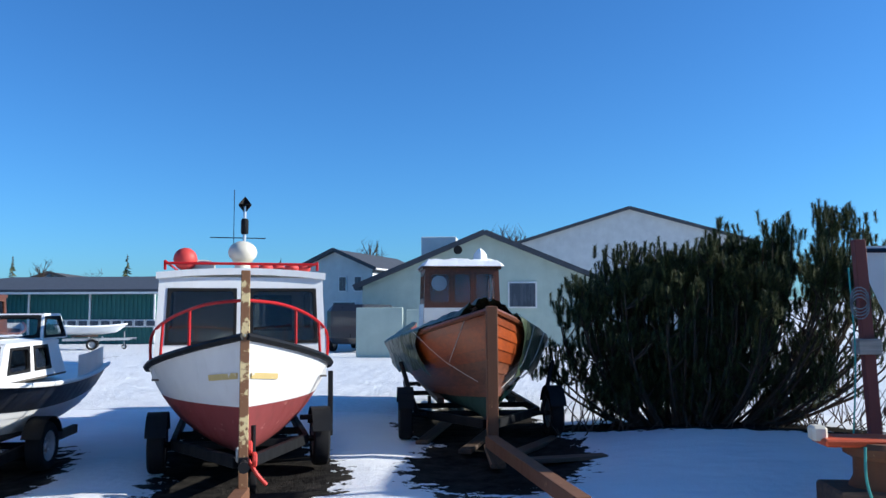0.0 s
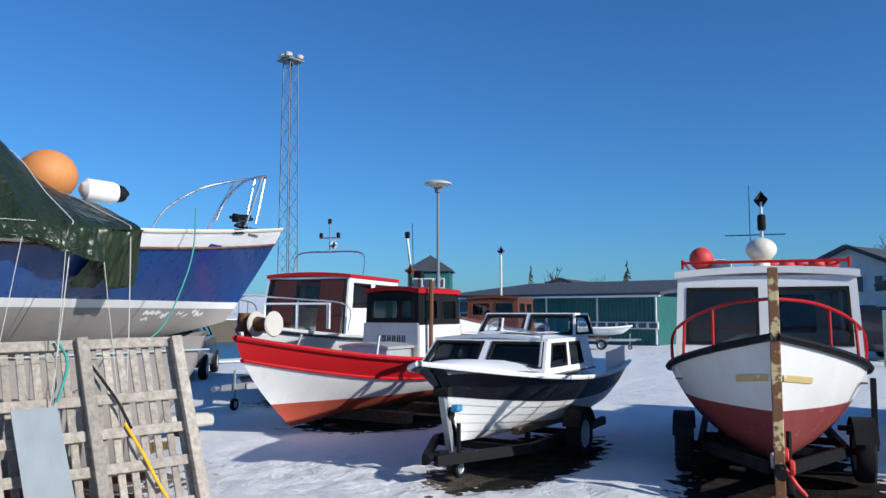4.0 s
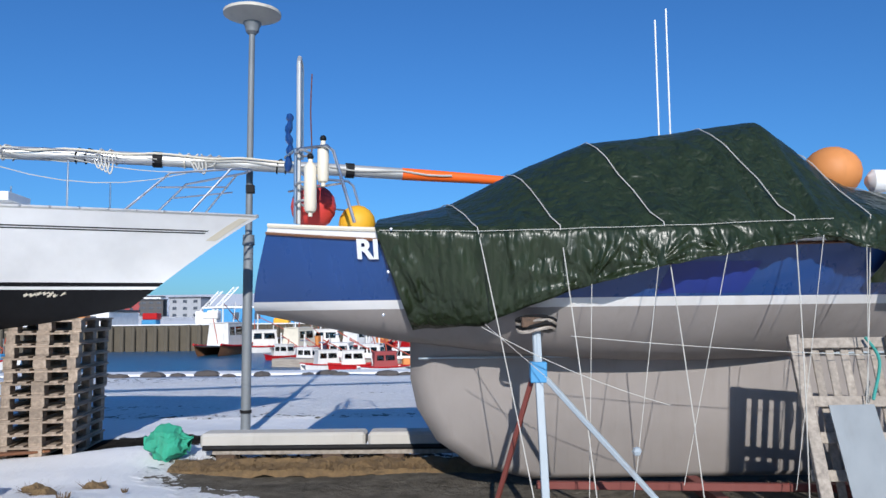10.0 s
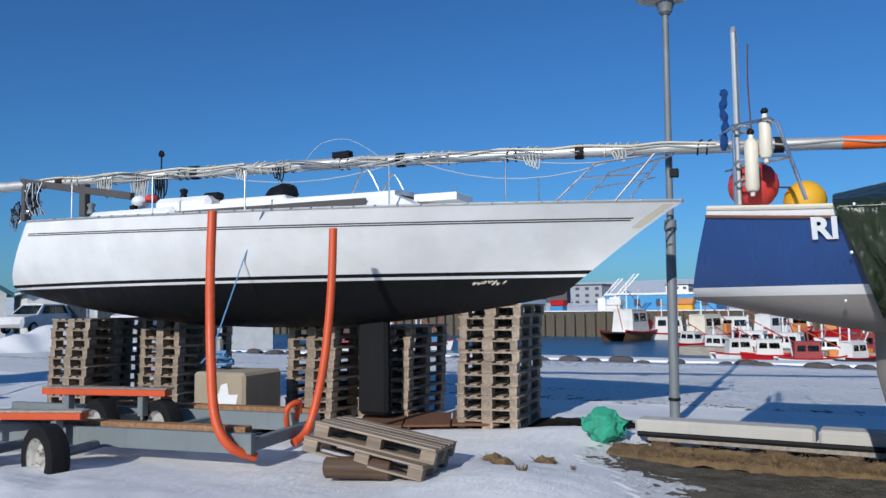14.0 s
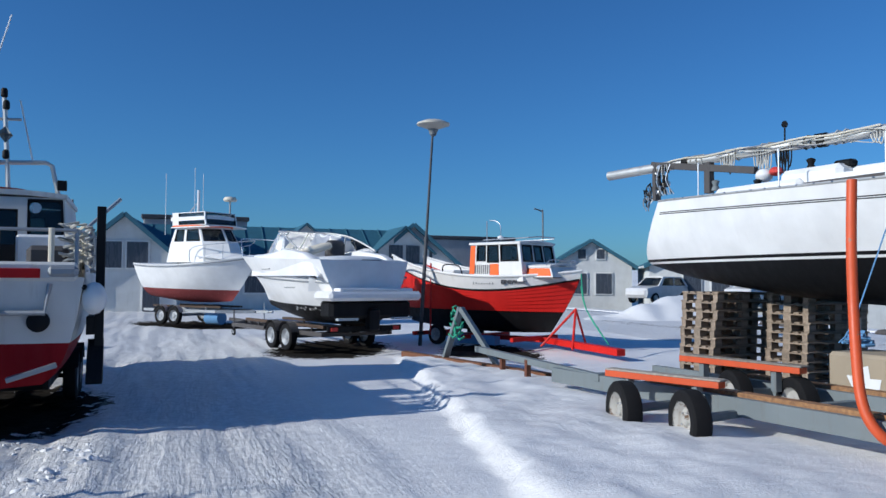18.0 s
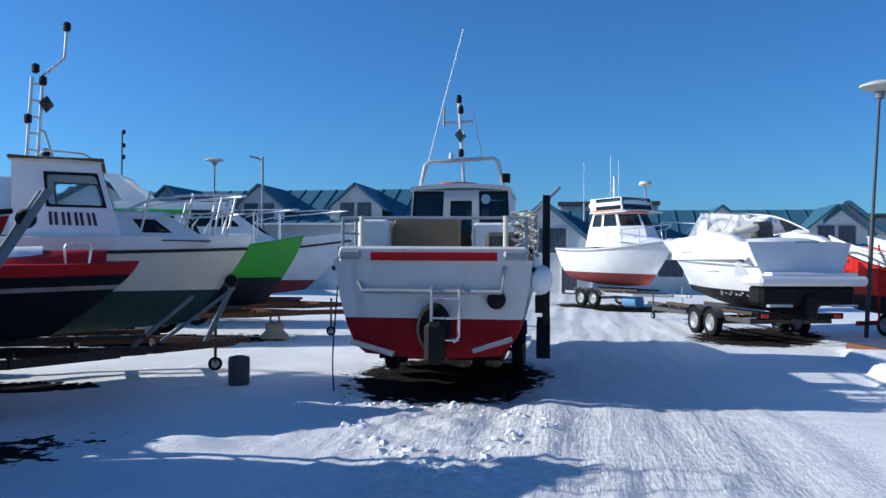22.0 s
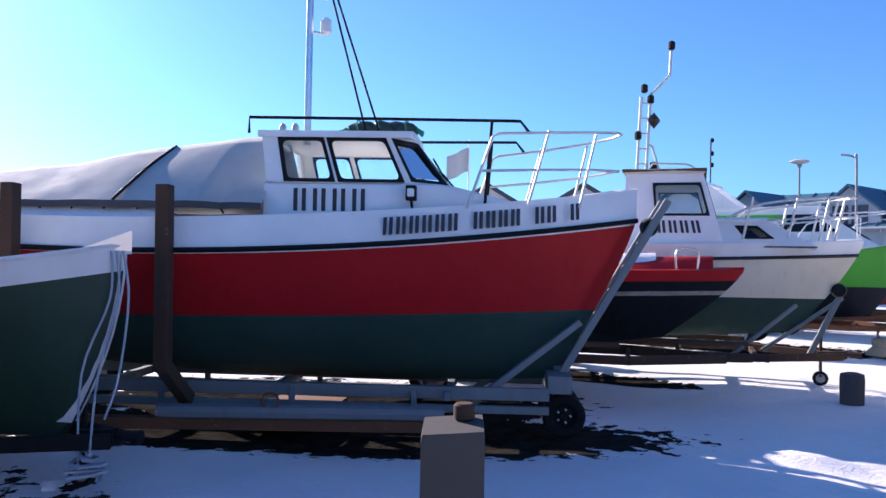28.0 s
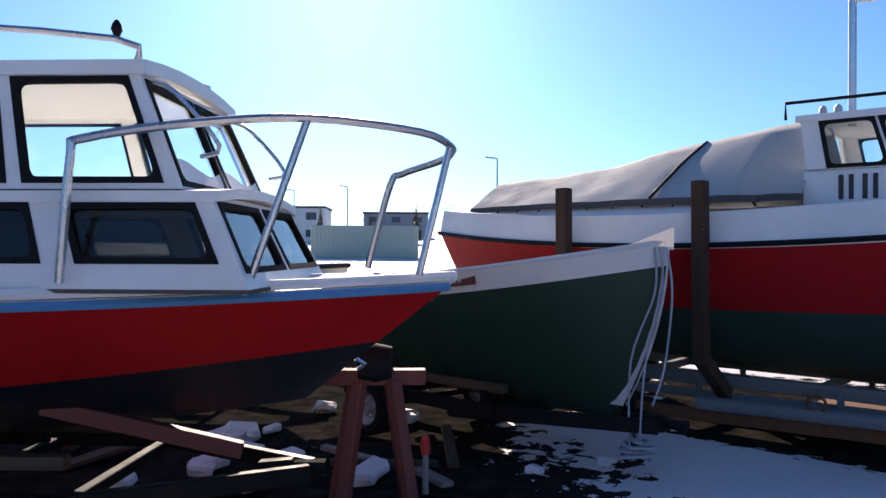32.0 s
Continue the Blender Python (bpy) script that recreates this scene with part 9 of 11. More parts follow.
rail(ri, [h.at(0.86, 1.5, SIDE, -0.1), h.at(0.86, 1.5, SIDE, -0.1) + Vector((0, 0, 0.26)), h.at(0.9, 1.6, SIDE, -0.1) + Vector((0, 0, 0.22)), h.at(0.9, 1.55, SIDE, -0.1)], 0.013, STEEL, "bow_fairlead")
trailer("dark steel trailer under the red and black motor boat", (loc[0], loc[1], 0), yaw, 4.4, 1.6, (-0.8,), 0.52, 0.6, POST_RUST, 0.3, jock=False)

loc, yaw, _ = heading((5.0, -11.2), (10.45, -7.66))
c7 = thing("half_decker", "white and cream half-decker with wheelhouse and instrument mast", "boat", loc, yaw)
h = Hull(6.5, 2.1, (1.86, 1.86, 1.97), (0.55, 0.55, 0.72), rake=0.85, back=0.1, pm=0.38, pb=0.8, wide=0.85, um=0.45)
hull_parts(c7, h, [("hull_bottom", ANTI_GREEN, None, 1.18), ("hull", CREAM, 1.18, lambda u: h.zs(u) - 0.2), ("topside", GEL_WHITE, lambda u: h.zs(u) - 0.2, None)], GEL_WHITE, -0.02, (DARK_BLUE, -0.2, 0.025))
c = Cabin((0.18, 1.5, 1.5), (0.2, 1.2, 1.4), 1.8, 2.84)
c.build(c7, GEL_WHITE, {"left": [(0.1, 0.65, 0.45, 0.86)], "right": [(0.35, 0.93, 0.45, 0.86)], "front": [(0.05, 0.47, 0.42, 0.92), (0.53, 0.95, 0.42, 0.92)]}, GLASS, BLACK, roof_mat=CREAM)
rim7 = [c.c[4 + k] + Vector((0, 0, 0.03)) for k in (0, 1, 2, 3)]
rim7 = [p + (p - (rim7[0] + rim7[2]) / 2).normalized() * 0.05 for p in rim7]
part("roof_edge", tube(Mesh(), rim7, 0.028, 6, closed=True), RUST, c7, "rust-brown roof edge")
S7 = 1 if (c7.matrix_world.inverted() @ Vector((0, 0, 1.5))).y > 0 else -1
fc = "left" if S7 > 0 else "right"
for k in range(4):
    a0 = 0.13 + 0.12 * k
    a0 = a0 if S7 > 0 else 0.85 - a0
    m = Mesh()
    for da in (0.0, 0.052):
        slab(m, c.quad(fc, a0 + da, a0 + da + 0.03, 0.22, 0.38), 0.008, 0.006)
    part("lettering_bar", m, NUMBER_DARK, c7, smooth=False)
c2 = Cabin((1.3, 2.6, 1.3), (1.25, 2.0, 1.05), 1.86, 2.22)
c2.build(c7, GEL_WHITE, {"left": [(0.3, 0.6, 0.3, 0.75)], "right": [(0.4, 0.7, 0.3, 0.75)]}, GLASS_DARK, roof=0.0)
for x in (0.29, 0.42):
    rail(c7, [(x, 0.0, 2.9), (x + 0.05, 0.0, 4.02)], 0.022, ALU, "mast", smooth=0)
for k in range(5):
    rail(c7, [(0.3 + 0.01 * k, 0.0, 3.05 + 0.22 * k), (0.43 + 0.01 * k, 0.0, 3.05 + 0.22 * k)], 0.014, ALU, "mast_rung", smooth=0)
rail(c7, [(0.42, 0.0, 4.0), (0.6, 0.0, 4.18), (0.73, 0.0, 4.32), (0.75, 0.0, 4.7)], 0.02, ALU, "mast_arm", smooth=0)
rail(c7, [(0.62, 0.0, 2.9), (0.5, 0.0, 3.3), (0.42, 0.0, 3.34)], 0.018, ALU, "mast_brace", smooth=0)
for x, z in ((0.38, 4.08), (0.47, 3.92), (0.52, 2.95), (0.75, 4.68), (0.3, 3.4)):
    part("mast_lamp", lathe(Mesh(), [(0.03, 0), (0.05, 0.02), (0.05, 0.11), (0.02, 0.13)], 10, Matrix.Translation((x, 0.0, z))), BLACK, c7)
diamond(c7, (0.52, -0.02, 3.67), 0.12, SLATE)
for s in (-1, 1):
    rail(c7, [(0.5, s * 0.6, 2.92), (0.55, s * 0.6, 2.98), (1.0, s * 0.58, 2.96), (1.15, s * 0.56, 2.88)], 0.014, ALU, "roof_rail", smooth=0)
    rail(c7, [(1.5, s * 0.76, 2.22), (1.95, s * 0.7, 2.42), (2.85, s * 0.36, 2.52), (3.15, 0.0, 2.54)], 0.017, ALU, "bow_rail", smooth=3)
    rail(c7, [(2.0, s * 0.7, 2.2), (2.85, s * 0.36, 2.26), (3.12, 0.0, 2.28)], 0.013, ALU, "bow_rail", smooth=3)
    for x, y in ((1.7, 0.74), (2.25, 0.6), (2.65, 0.42), (2.85, 0.3)):
        rail(c7, [(x, s * y, 1.95), (x + 0.12, s * y, 2.5)], 0.016, ALU, "stanchion", smooth=0)
tr = trailer("dark rusty boat trailer with mudguards and jockey wheel", (loc[0], loc[1], 0), yaw, 5.4, 1.8, (-0.9,), 0.42, 0.35, POST_RUST, 0.29)
part("winch_post", beam(Mesh(), (2.6, 0, 0.42), (3.0, 0, 1.3), 0.07, 0.07), STEEL_GREY, tr)
part("winch_brace", beam(Mesh(), (2.0, 0, 0.45), (3.0, 0, 1.2), 0.05, 0.05), STEEL_GREY, tr)
part("winch", lathe(Mesh(), [(0.08, -0.08), (0.1, 0), (0.08, 0.08)], 12, Matrix.Translation((2.95, 0, 1.3)) @ Matrix.Rotation(radians(90), 4, "X")), CABLE_BLACK, tr)
part("hull_prop", beam(Mesh(), (1.6, S7 * 0.5, 0.42), (2.4, S7 * 0.3, 1.1), 0.05, 0.05), STEEL_GREY, tr)
ms = thing("marker_stub", "short dark weathered post stub in the snow", "post", (4.55, -9.85, 0))
part("stub", lathe(Mesh(), [(0.13, -0.1), (0.14, 0.3), (0.13, 0.36), (0.06, 0.38)], 10), SLATE, ms)

loc, yaw, _ = heading((6.15, -16.3), (11.8, -14.2))
gn = thing("lime_boat", "lime green and dark blue motor boat with white cabin", "boat", loc, yaw)
h = Hull(6.0, 2.3, (1.8, 1.7, 2.12), (0.6, 0.55, 0.7), rake=0.8, back=0.1, pm=0.38, pb=0.75, wide=0.85, um=0.45)
hull_parts(gn, h, [("hull_bottom", DARK_BLUE, None, 1.25), ("hull", LIME, 1.25, None)], GEL_WHITE, 0.04, (LIME, 0.0, 0.03))
c = Cabin((-1.2, 1.0, 1.7), (-1.1, 0.6, 1.4), 1.7, 2.55)
c.build(gn, GEL_WHITE, {"left": [(0.1, 0.45, 0.4, 0.9), (0.55, 0.9, 0.4, 0.9)], "right": [(0.1, 0.45, 0.4, 0.9), (0.55, 0.9, 0.4, 0.9)], "front": [(0.08, 0.92, 0.4, 0.9)]}, GLASS_DARK, roof_mat=LIME)
for s in (-1, 1):
    rail(gn, [(0.8, s * 0.9, 1.8), (1.0, s * 0.88, 2.5), (2.2, s * 0.5, 2.65), (2.9, 0, 2.7)], 0.016, STEEL, "bow_rail", smooth=3)
    for x, y in ((1.4, 0.75), (2.0, 0.55), (2.5, 0.3)):
        rail(gn, [(x, s * y, 1.9), (x, s * y, 2.6)], 0.014, STEEL, "stanchion", smooth=0)
trailer("dark boat trailer under the lime green boat", (loc[0], loc[1], 0), yaw, 5.4, 1.9, (-0.7, 0.0), 0.5, 1.2, RUST, 0.3)
loc, yaw, _ = heading((6.2, -20.6), (13.5, -18.2))
mb = thing("motor_cruiser", "white flybridge motor cruiser with blue lines and radar arch", "boat", loc, yaw)
h = Hull(7.4, 2.7, (2.0, 2.0, 2.4), (0.7, 0.6, 0.85), rake=1.3, back=0.0, pm=0.38, pb=0.75, wide=0.9, um=0.4)
hull_parts(mb, h, [("hull_bottom", DEEP_RED, None, 1.1), ("hull", GEL_WHITE, 1.1, None)], GEL_WHITE, 0.02, (DARK_BLUE, -0.25, 0.03))
c = Cabin((-2.4, 1.8, 2.2), (-2.2, 0.4, 1.7), 2.0, 3.0)
c.build(mb, GEL_WHITE, {"left": [(0.1, 0.5, 0.45, 0.85), (0.55, 0.9, 0.45, 0.85)], "right": [(0.1, 0.45, 0.45, 0.85), (0.5, 0.9, 0.45, 0.85)], "front": [(0.06, 0.47, 0.3, 0.9), (0.53, 0.94, 0.3, 0.9)]}, GLASS_DARK)
m = Mesh()
for s in (-1, 1):
    prism(m, [(-2.0, s * 0.8, 3.0), (-1.3, s * 0.8, 3.0), (-2.2, s * 0.75, 3.7), (-2.5, s * 0.75, 3.7)], (0, -0.05, 0), (0, 0.05, 0))
box(m, (-2.35, 0, 3.7), (0.35, 1.6, 0.08))
part("radar_arch", m, GEL_WHITE, mb)
rail(mb, [(-2.3, 0, 3.7), (-2.3, 0, 4.9)], 0.02, SLATE, "mast", smooth=0)
for z in (4.2, 4.5, 4.85):
    part("mast_lamp", lathe(Mesh(), [(0.03, 0), (0.05, 0.03), (0.05, 0.1), (0.02, 0.12)], 8, Matrix.Translation((-2.28, 0.06, z))), BLACK, mb)
for s in (-1, 1):
    rail(mb, [(0.8, s * 1.2, 2.1), (1.0, s * 1.15, 2.7), (2.6, s * 0.7, 2.9), (3.5, 0, 2.95)], 0.016, STEEL, "bow_rail", smooth=3)
trailer("rusty steel trailer under the motor cruiser", (loc[0], loc[1], 0), yaw, 6.4, 2.1, (-0.9, -0.2), 0.45, 1.4, RUST, 0.31)
sw = thing("mooring_stone", "concrete mooring weight with rusty ring on a low skid", "mooring weight", (6.5, -15.6, 0))
part("weight", lathe(Mesh(), [(0.3, 0.02), (0.28, 0.08), (0.18, 0.18), (0.2, 0.3), (0.12, 0.34)], 12), CONCRETE, sw)
part("ring", tube(Mesh(), [(0.1 * math.cos(a), 0, 0.4 + 0.1 * math.sin(a)) for a in [2 * math.pi * k / 10 for k in range(10)]], 0.02, 6, closed=True), RUST, sw)

# ---- green dinghy and red cabin boat at the end of the pan ----
loc, yaw, _ = heading((5.85, -1.95), (8.75, 0.6))
gd = thing("open_dinghy", "open dark green dinghy with white gunwale strake and blue painter", "boat", loc, yaw)
h = Hull(3.86, 1.5, (1.3, 1.38, 1.66), (0.5, 0.36, 0.36), rake=0.4, back=0.1, pm=0.4, pb=0.75, wide=0.75, um=0.42, kb=2.0)
hull_parts(gd, h, [("hull", BOTTLE_GREEN, None, lambda u: h.zs(u) - 0.17), ("sheer_strake", PAINT_WHITE, lambda u: h.zs(u) - 0.17, None)], None)
part("inner_skin", h.strip(Mesh(), lambda u: h.zk(u) + 0.1, None, out=-0.03), PAINT_WHITE, gd)
part("gunwale", h.belt(Mesh(), 0.0, -0.01, 0.022), PAINT_WHITE, gd)
part("bow_plate", prism(Mesh(), [(1.7, 0.12, 1.62), (1.98, 0.0, 1.74), (1.98, 0, 1.6), (1.7, -0.12, 1.62)], (0, 0, 0), (0, 0, 0.02)), PAINT_WHITE, gd)
part("thwart", box(Mesh(), (0.1, 0, 1.2), (0.25, 1.35, 0.03)), WOOD_GREY, gd)
part("thwart", box(Mesh(), (-1.0, 0, 1.2), (0.25, 1.25, 0.03)), WOOD_GREY, gd)
SD = 1 if (gd.matrix_world.inverted() @ Vector((0, 0, 1.5))).y > 0 else -1
a_, b_ = h.at(0.57, h.zs(0.57) - 0.12, SD, 0.012), h.at(0.67, h.zs(0.67) - 0.12, SD, 0.012)
up_ = Vector((0, 0, 0.08))
part("name_plate", slab(Mesh(), [a_, b_, b_ + up_, a_ + up_] if SD < 0 else [b_, a_, a_ + up_, b_ + up_], 0.01, 0.012), RED_BROWN, gd)
bars(gd, (a_ if SD < 0 else b_) + Vector((0, SD * 0.014, 0.025)), (b_ - a_) * (1 if SD < 0 else -1), (0, 0, 1), 6, 0.035, 0.03, 0.018, CREAM)
for dx, ln in ((0.0, 1.35), (0.05, 1.1), (-0.04, 1.5)):
    rail(gd, [(1.9 + dx, SD * 0.05, 1.62), (1.94 + dx * 1.5, SD * 0.08, 1.3), (1.82 + dx * 3, SD * 0.1, 0.8), (1.8 + dx * 2, SD * 0.14, 1.62 - ln)], 0.008, ROPE_PALE, "painter")
part("coiled_painter", tube(Mesh(), [(1.75 + 0.1 * math.cos(k), SD * 0.1 + 0.1 * math.sin(k * 1.2), 0.1 + 0.008 * k) for k in range(26)], 0.014, 5), ROPE_PALE, gd)
trailer("low dark trailer with small wheels under the green dinghy", (loc[0], loc[1], 0), yaw, 3.2, 1.4, (-0.5,), 0.36, 0.3, BLACK, 0.24)

loc, yaw, _ = heading((4.82, -0.4), (5.35, 5.6))
rb = thing("red_cabin_boat", "red and white cabin boat with chrome bow rail", "boat", loc, yaw)
h = Hull(6.02, 2.2, (1.36, 1.34, 1.42), (0.5, 0.48, 0.75), rake=0.85, back=0.1, pm=0.4, pb=0.9, wide=0.9, um=0.4, e=2.2, kb=1.0)
hull_parts(rb, h, [("hull_bottom", DARK_BLUE, None, lambda u: 0.74 + 0.34 * u * u), ("hull", RED, lambda u: 0.74 + 0.34 * u * u, lambda u: h.zs(u) - 0.03), ("sheer_strake", GEL_WHITE, lambda u: h.zs(u) - 0.03, None)], GEL_WHITE, -0.04)
part("rubbing_strake", h.belt(Mesh(), -0.03, 0.02, 0.025), FACADE_BLUE if "facade_blue" in MATS else NAVY, rb)
part("deck_edge", h.belt(Mesh(), 0.03, -0.02, 0.03), GEL_WHITE, rb)
SR = 1 if (rb.matrix_world.inverted() @ Vector((0, 0, 1.5))).y > 0 else -1
c = Cabin((-1.0, 2.1, 1.75), (-1.0, 1.88, 1.55), 1.4, 1.85)
c.build(rb, GEL_WHITE, {"right": [(0.5, 0.69, 0.3, 0.9), (0.75, 0.967, 0.3, 0.9)], "left": [(0.033, 0.25, 0.3, 0.9), (0.31, 0.5, 0.3, 0.9)], "front": [(0.04, 0.47, 0.2, 0.92), (0.53, 0.96, 0.2, 0.92)]}, GLASS_DARK, RUBBER, roof=0.02)
c2 = Cabin((-1.0, 1.74, 1.55), (-0.8, 1.49, 1.36), 1.87, 2.46)
c2.build(rb, GEL_WHITE, {"right": [(0.34, 0.69, 0.08, 0.94), (0.725, 0.972, 0.08, 0.94)], "left": [(0.028, 0.275, 0.08, 0.94), (0.31, 0.66, 0.08, 0.94)], "front": [(0.04, 0.48, 0.06, 0.93), (0.52, 0.96, 0.06, 0.93)], "back": [(0.1, 0.9, 0.1, 0.9, "open")]}, GLASS, RUBBER)
part("windscreen_frost", grid(Mesh(), [[c2.at("front", a, b_) + c2.normal("front") * (0.004 + 0.004 * noise.noise(Vector((a * 9, b_ * 9, 1)))) for b_ in (0.02, 0.12, 0.24 + 0.05 * math.sin(a * 14))] for a in [0.04 + 0.92 * k / 20 for k in range(21)]]), SNOW, rb)
rail(rb, [(1.24, SR * 0.93, 1.44), (1.28, SR * 0.91, 2.02), (1.33, SR * 0.9, 2.1), (1.79, SR * 0.82, 2.18), (2.3, SR * 0.6, 2.24), (2.82, SR * 0.28, 2.22), (2.98, SR * 0.1, 2.17), (2.98, SR * -0.1, 2.15), (2.9, SR * -0.25, 2.12), (2.66, SR * -0.5, 2.07), (2.58, SR * -0.53, 2.0), (2.43, SR * -0.6, 1.48)], 0.022, STEEL, "bow_rail", smooth=4)
for s in (-1, 1):
    rail(rb, [(1.78, s * 0.62, 2.05), (1.88, s * 0.64, 2.1), (1.66, s * 0.64, 2.36), (1.54, s * 0.62, 2.42)], 0.012, STEEL, "grab_rail", smooth=3)
    rail(rb, [(0.0, s * 0.55, 2.54), (0.05, s * 0.55, 2.74), (1.3, s * 0.52, 2.66), (1.4, s * 0.5, 2.54)], 0.018, STEEL, "roof_rail", smooth=3)
part("roof_lamp", lathe(Mesh(), [(0.012, 0), (0.02, 0.03), (0.03, 0.05), (0.022, 0.08), (0.008, 0.1)], 10, Matrix.Translation((1.3, SR * 0.5, 2.66))), BLACK, rb)
rail(rb, [(0.3, SR * 0.4, 2.85), (0.28, SR * 0.45, 3.1)], 0.012, STEEL, "aerial", smooth=0)
part("snow_cover", grid(Mesh(), [[(x, y * max(0.05, 0.9 - max(0, (x - 1.6)) * 0.75), 1.45 + 0.03 * noise.noise(Vector((x * 3, y * 3, 4)))) for y in (-1, -0.6, -0.2, 0.2, 0.6, 1)] for x in [2.3 + 0.08 * k for k in range(7)]]), SNOW, rb)
part("bow_eye", tube(Mesh(), [(2.45, 0, 0.98), (2.5, 0, 0.95), (2.46, 0, 0.92)], 0.014), STEEL, rb)
rail(rb, [(2.05, SR * 0.72, 1.44), (2.3, SR * 0.6, 2.23)], 0.02, STEEL, "bow_rail_leg", smooth=0)
rail(rb, [(2.82, SR * 0.2, 1.46), (2.98, SR * 0.1, 2.16)], 0.02, STEEL, "bow_rail_leg", smooth=0)
st = thing("bow_trestle", "red-brown steel trestle under the bow of the red cabin boat", "trestle", (5.1, 0.06, 0), 0)
for (dx, dy) in ((-0.22, -0.2), (-0.2, 0.16), (0.3, -0.16), (0.26, 0.22)):
    part("leg", beam(Mesh(), (dx * 1.1, dy * 1.2, 0.0), (dx * 0.25, dy * 0.55, 0.82), 0.07, 0.07), RED_BROWN, st)
part("head_bar", beam(Mesh(), (0, -0.3, 0.84), (0, 0.3, 0.84), 0.1, 0.09), RED_BROWN, st)
part("roller", lathe(Mesh(), [(0.1, -0.1), (0.12, 0), (0.1, 0.1)], 14, Matrix.Translation((0, 0, 0.92)) @ Matrix.Rotation(radians(90), 4, "X")), RUBBER, st)
tr = trailer("rusty trailer with small tyres under the red cabin boat", (loc[0] + 0.05, loc[1] + 0.4, 0), yaw, 4.6, 1.7, (-0.4,), 0.34, 0.2, BLACK, 0.26, jock=False)
part("long_arm", beam(Mesh(), (2.2, 0, 0.45), (1.2, SR * 0.3, 0.75), 0.09, 0.09), RED_BROWN, tr)
random.seed(5)
for k in range(16):
    x, y = random.uniform(4.6, 8.0), random.uniform(-1.0, 3.2)
    t_ = thing("scrap_timber", "splintered scrap plank with snow on it", "timber", (x, y, 0.0), random.uniform(0, 180), group="scrap planks under the boats")
    part("plank", box(Mesh(), (0, 0, 0.03), (random.uniform(0.4, 1.1), random.uniform(0.07, 0.16), 0.04), pose(0, 0, 0, 0, random.uniform(-6, 6), 0).to_3x3()), WOOD_GREY if k % 2 else WOOD_DARK, t_)
for k in range(18):
    x, y = random.uniform(5.0, 8.6), random.uniform(-1.8, 2.2)
    t_ = thing("snow_clod", "clod of broken snow on thawed ground", "snow", (x, y, -0.03), random.uniform(0, 180), group="broken snow clods")
    m = Mesh()
    r0 = random.uniform(0.05, 0.16)
    box(m, (0, 0, r0 * 0.35), (r0 * 2.4, r0 * 1.4, r0 * 0.9), pose(0, 0, 0, random.uniform(-18, 18), random.uniform(-18, 18), 0).to_3x3(), r0 * 0.25)
    box(m, (r0 * 0.7, r0 * 0.3, r0 * 0.25), (r0 * 1.5, r0 * 1.5, r0 * 0.7), pose(0, 0, 0, random.uniform(-25, 25), random.uniform(-25, 25), 40).to_3x3(), r0 * 0.2)
    m.v = [tuple(Vector(p) + r0 * 0.3 * noise.noise_vector(Vector(p) * 9 + Vector((k, 0, 0)))) for p in m.v]
    part("clod", m, SNOW, t_, smooth=False)
# unseen boat behind the red cabin boat, added to shade the ground there
loc, yaw, _ = heading((9.0, 0.5), (9.4, 6.3))
nb = thing("open_boat", "low white open boat, unseen, added to shade the ground by the red cabin boat", "boat", loc, yaw)
h = Hull(5.8, 2.2, (1.4, 1.38, 1.45), (0.42, 0.36, 0.5), rake=0.6, back=0.1, pm=0.36, pb=0.8, wide=0.88, um=0.42)
hull_parts(nb, h, [("hull_bottom", DARK_BLUE, None, 0.8), ("hull", PAINT_WHITE, 0.8, None)], PAINT_WHITE, 0.25, (DARK_BLUE, -0.03, 0.025))
for x in (-1.2, 0.3):
    part("thwart", box(Mesh(), (x, 0, 1.25), (0.28, 1.9, 0.04)), WOOD_GREY, nb)
trailer("dark trailer under the unseen shading boat", (loc[0], loc[1], 0), yaw, 4.6, 1.7, (-0.4,), 0.32, 0.2, BLACK, 0.26, jock=False)
mk = thing("marker_light", "small red-topped marker lamp on a thin stake", "marker", (5.55, -0.25, 0))
part("stake", tube(Mesh(), [(0, 0, 0), (0, 0, 0.26)], 0.02), GALV, mk)
part("lens", lathe(Mesh(), [(0.03, 0.26), (0.035, 0.3), (0.03, 0.36), (0.01, 0.38)], 10), BUOY_RED, mk)

po = thing("bollard_post", "weathered grey square post with a rusty pipe end on top", "post", (3.16, -2.6, 0), -40)
m = Mesh()
rings = []
for z, w in ((-0.1, 0.285), (0.4, 0.283), (0.8, 0.28), (0.855, 0.27)):
    rings.append([Vector((sx * w / 2, sy * w / 2, z + (0.012 * sx - 0.01 * sy if z > 0.85 else 0))) for sx, sy in ((-1, -1), (0, -1.03), (1, -1), (1.03, 0), (1, 1), (0, 1.03), (-1, 1), (-1.03, 0), (-1, -1))])
grid(m, rings)
m.add(rings[-1][:8], [tuple(range(8))])
part("post", m, POST_GREY, po, smooth=False)
part("pipe_end", lathe(Mesh(), [(0.035, 0), (0.05, 0.01), (0.05, 0.07), (0.04, 0.08)], 12, Matrix.Translation((0.07, -0.05, 0.86))), POST_RUST, po)

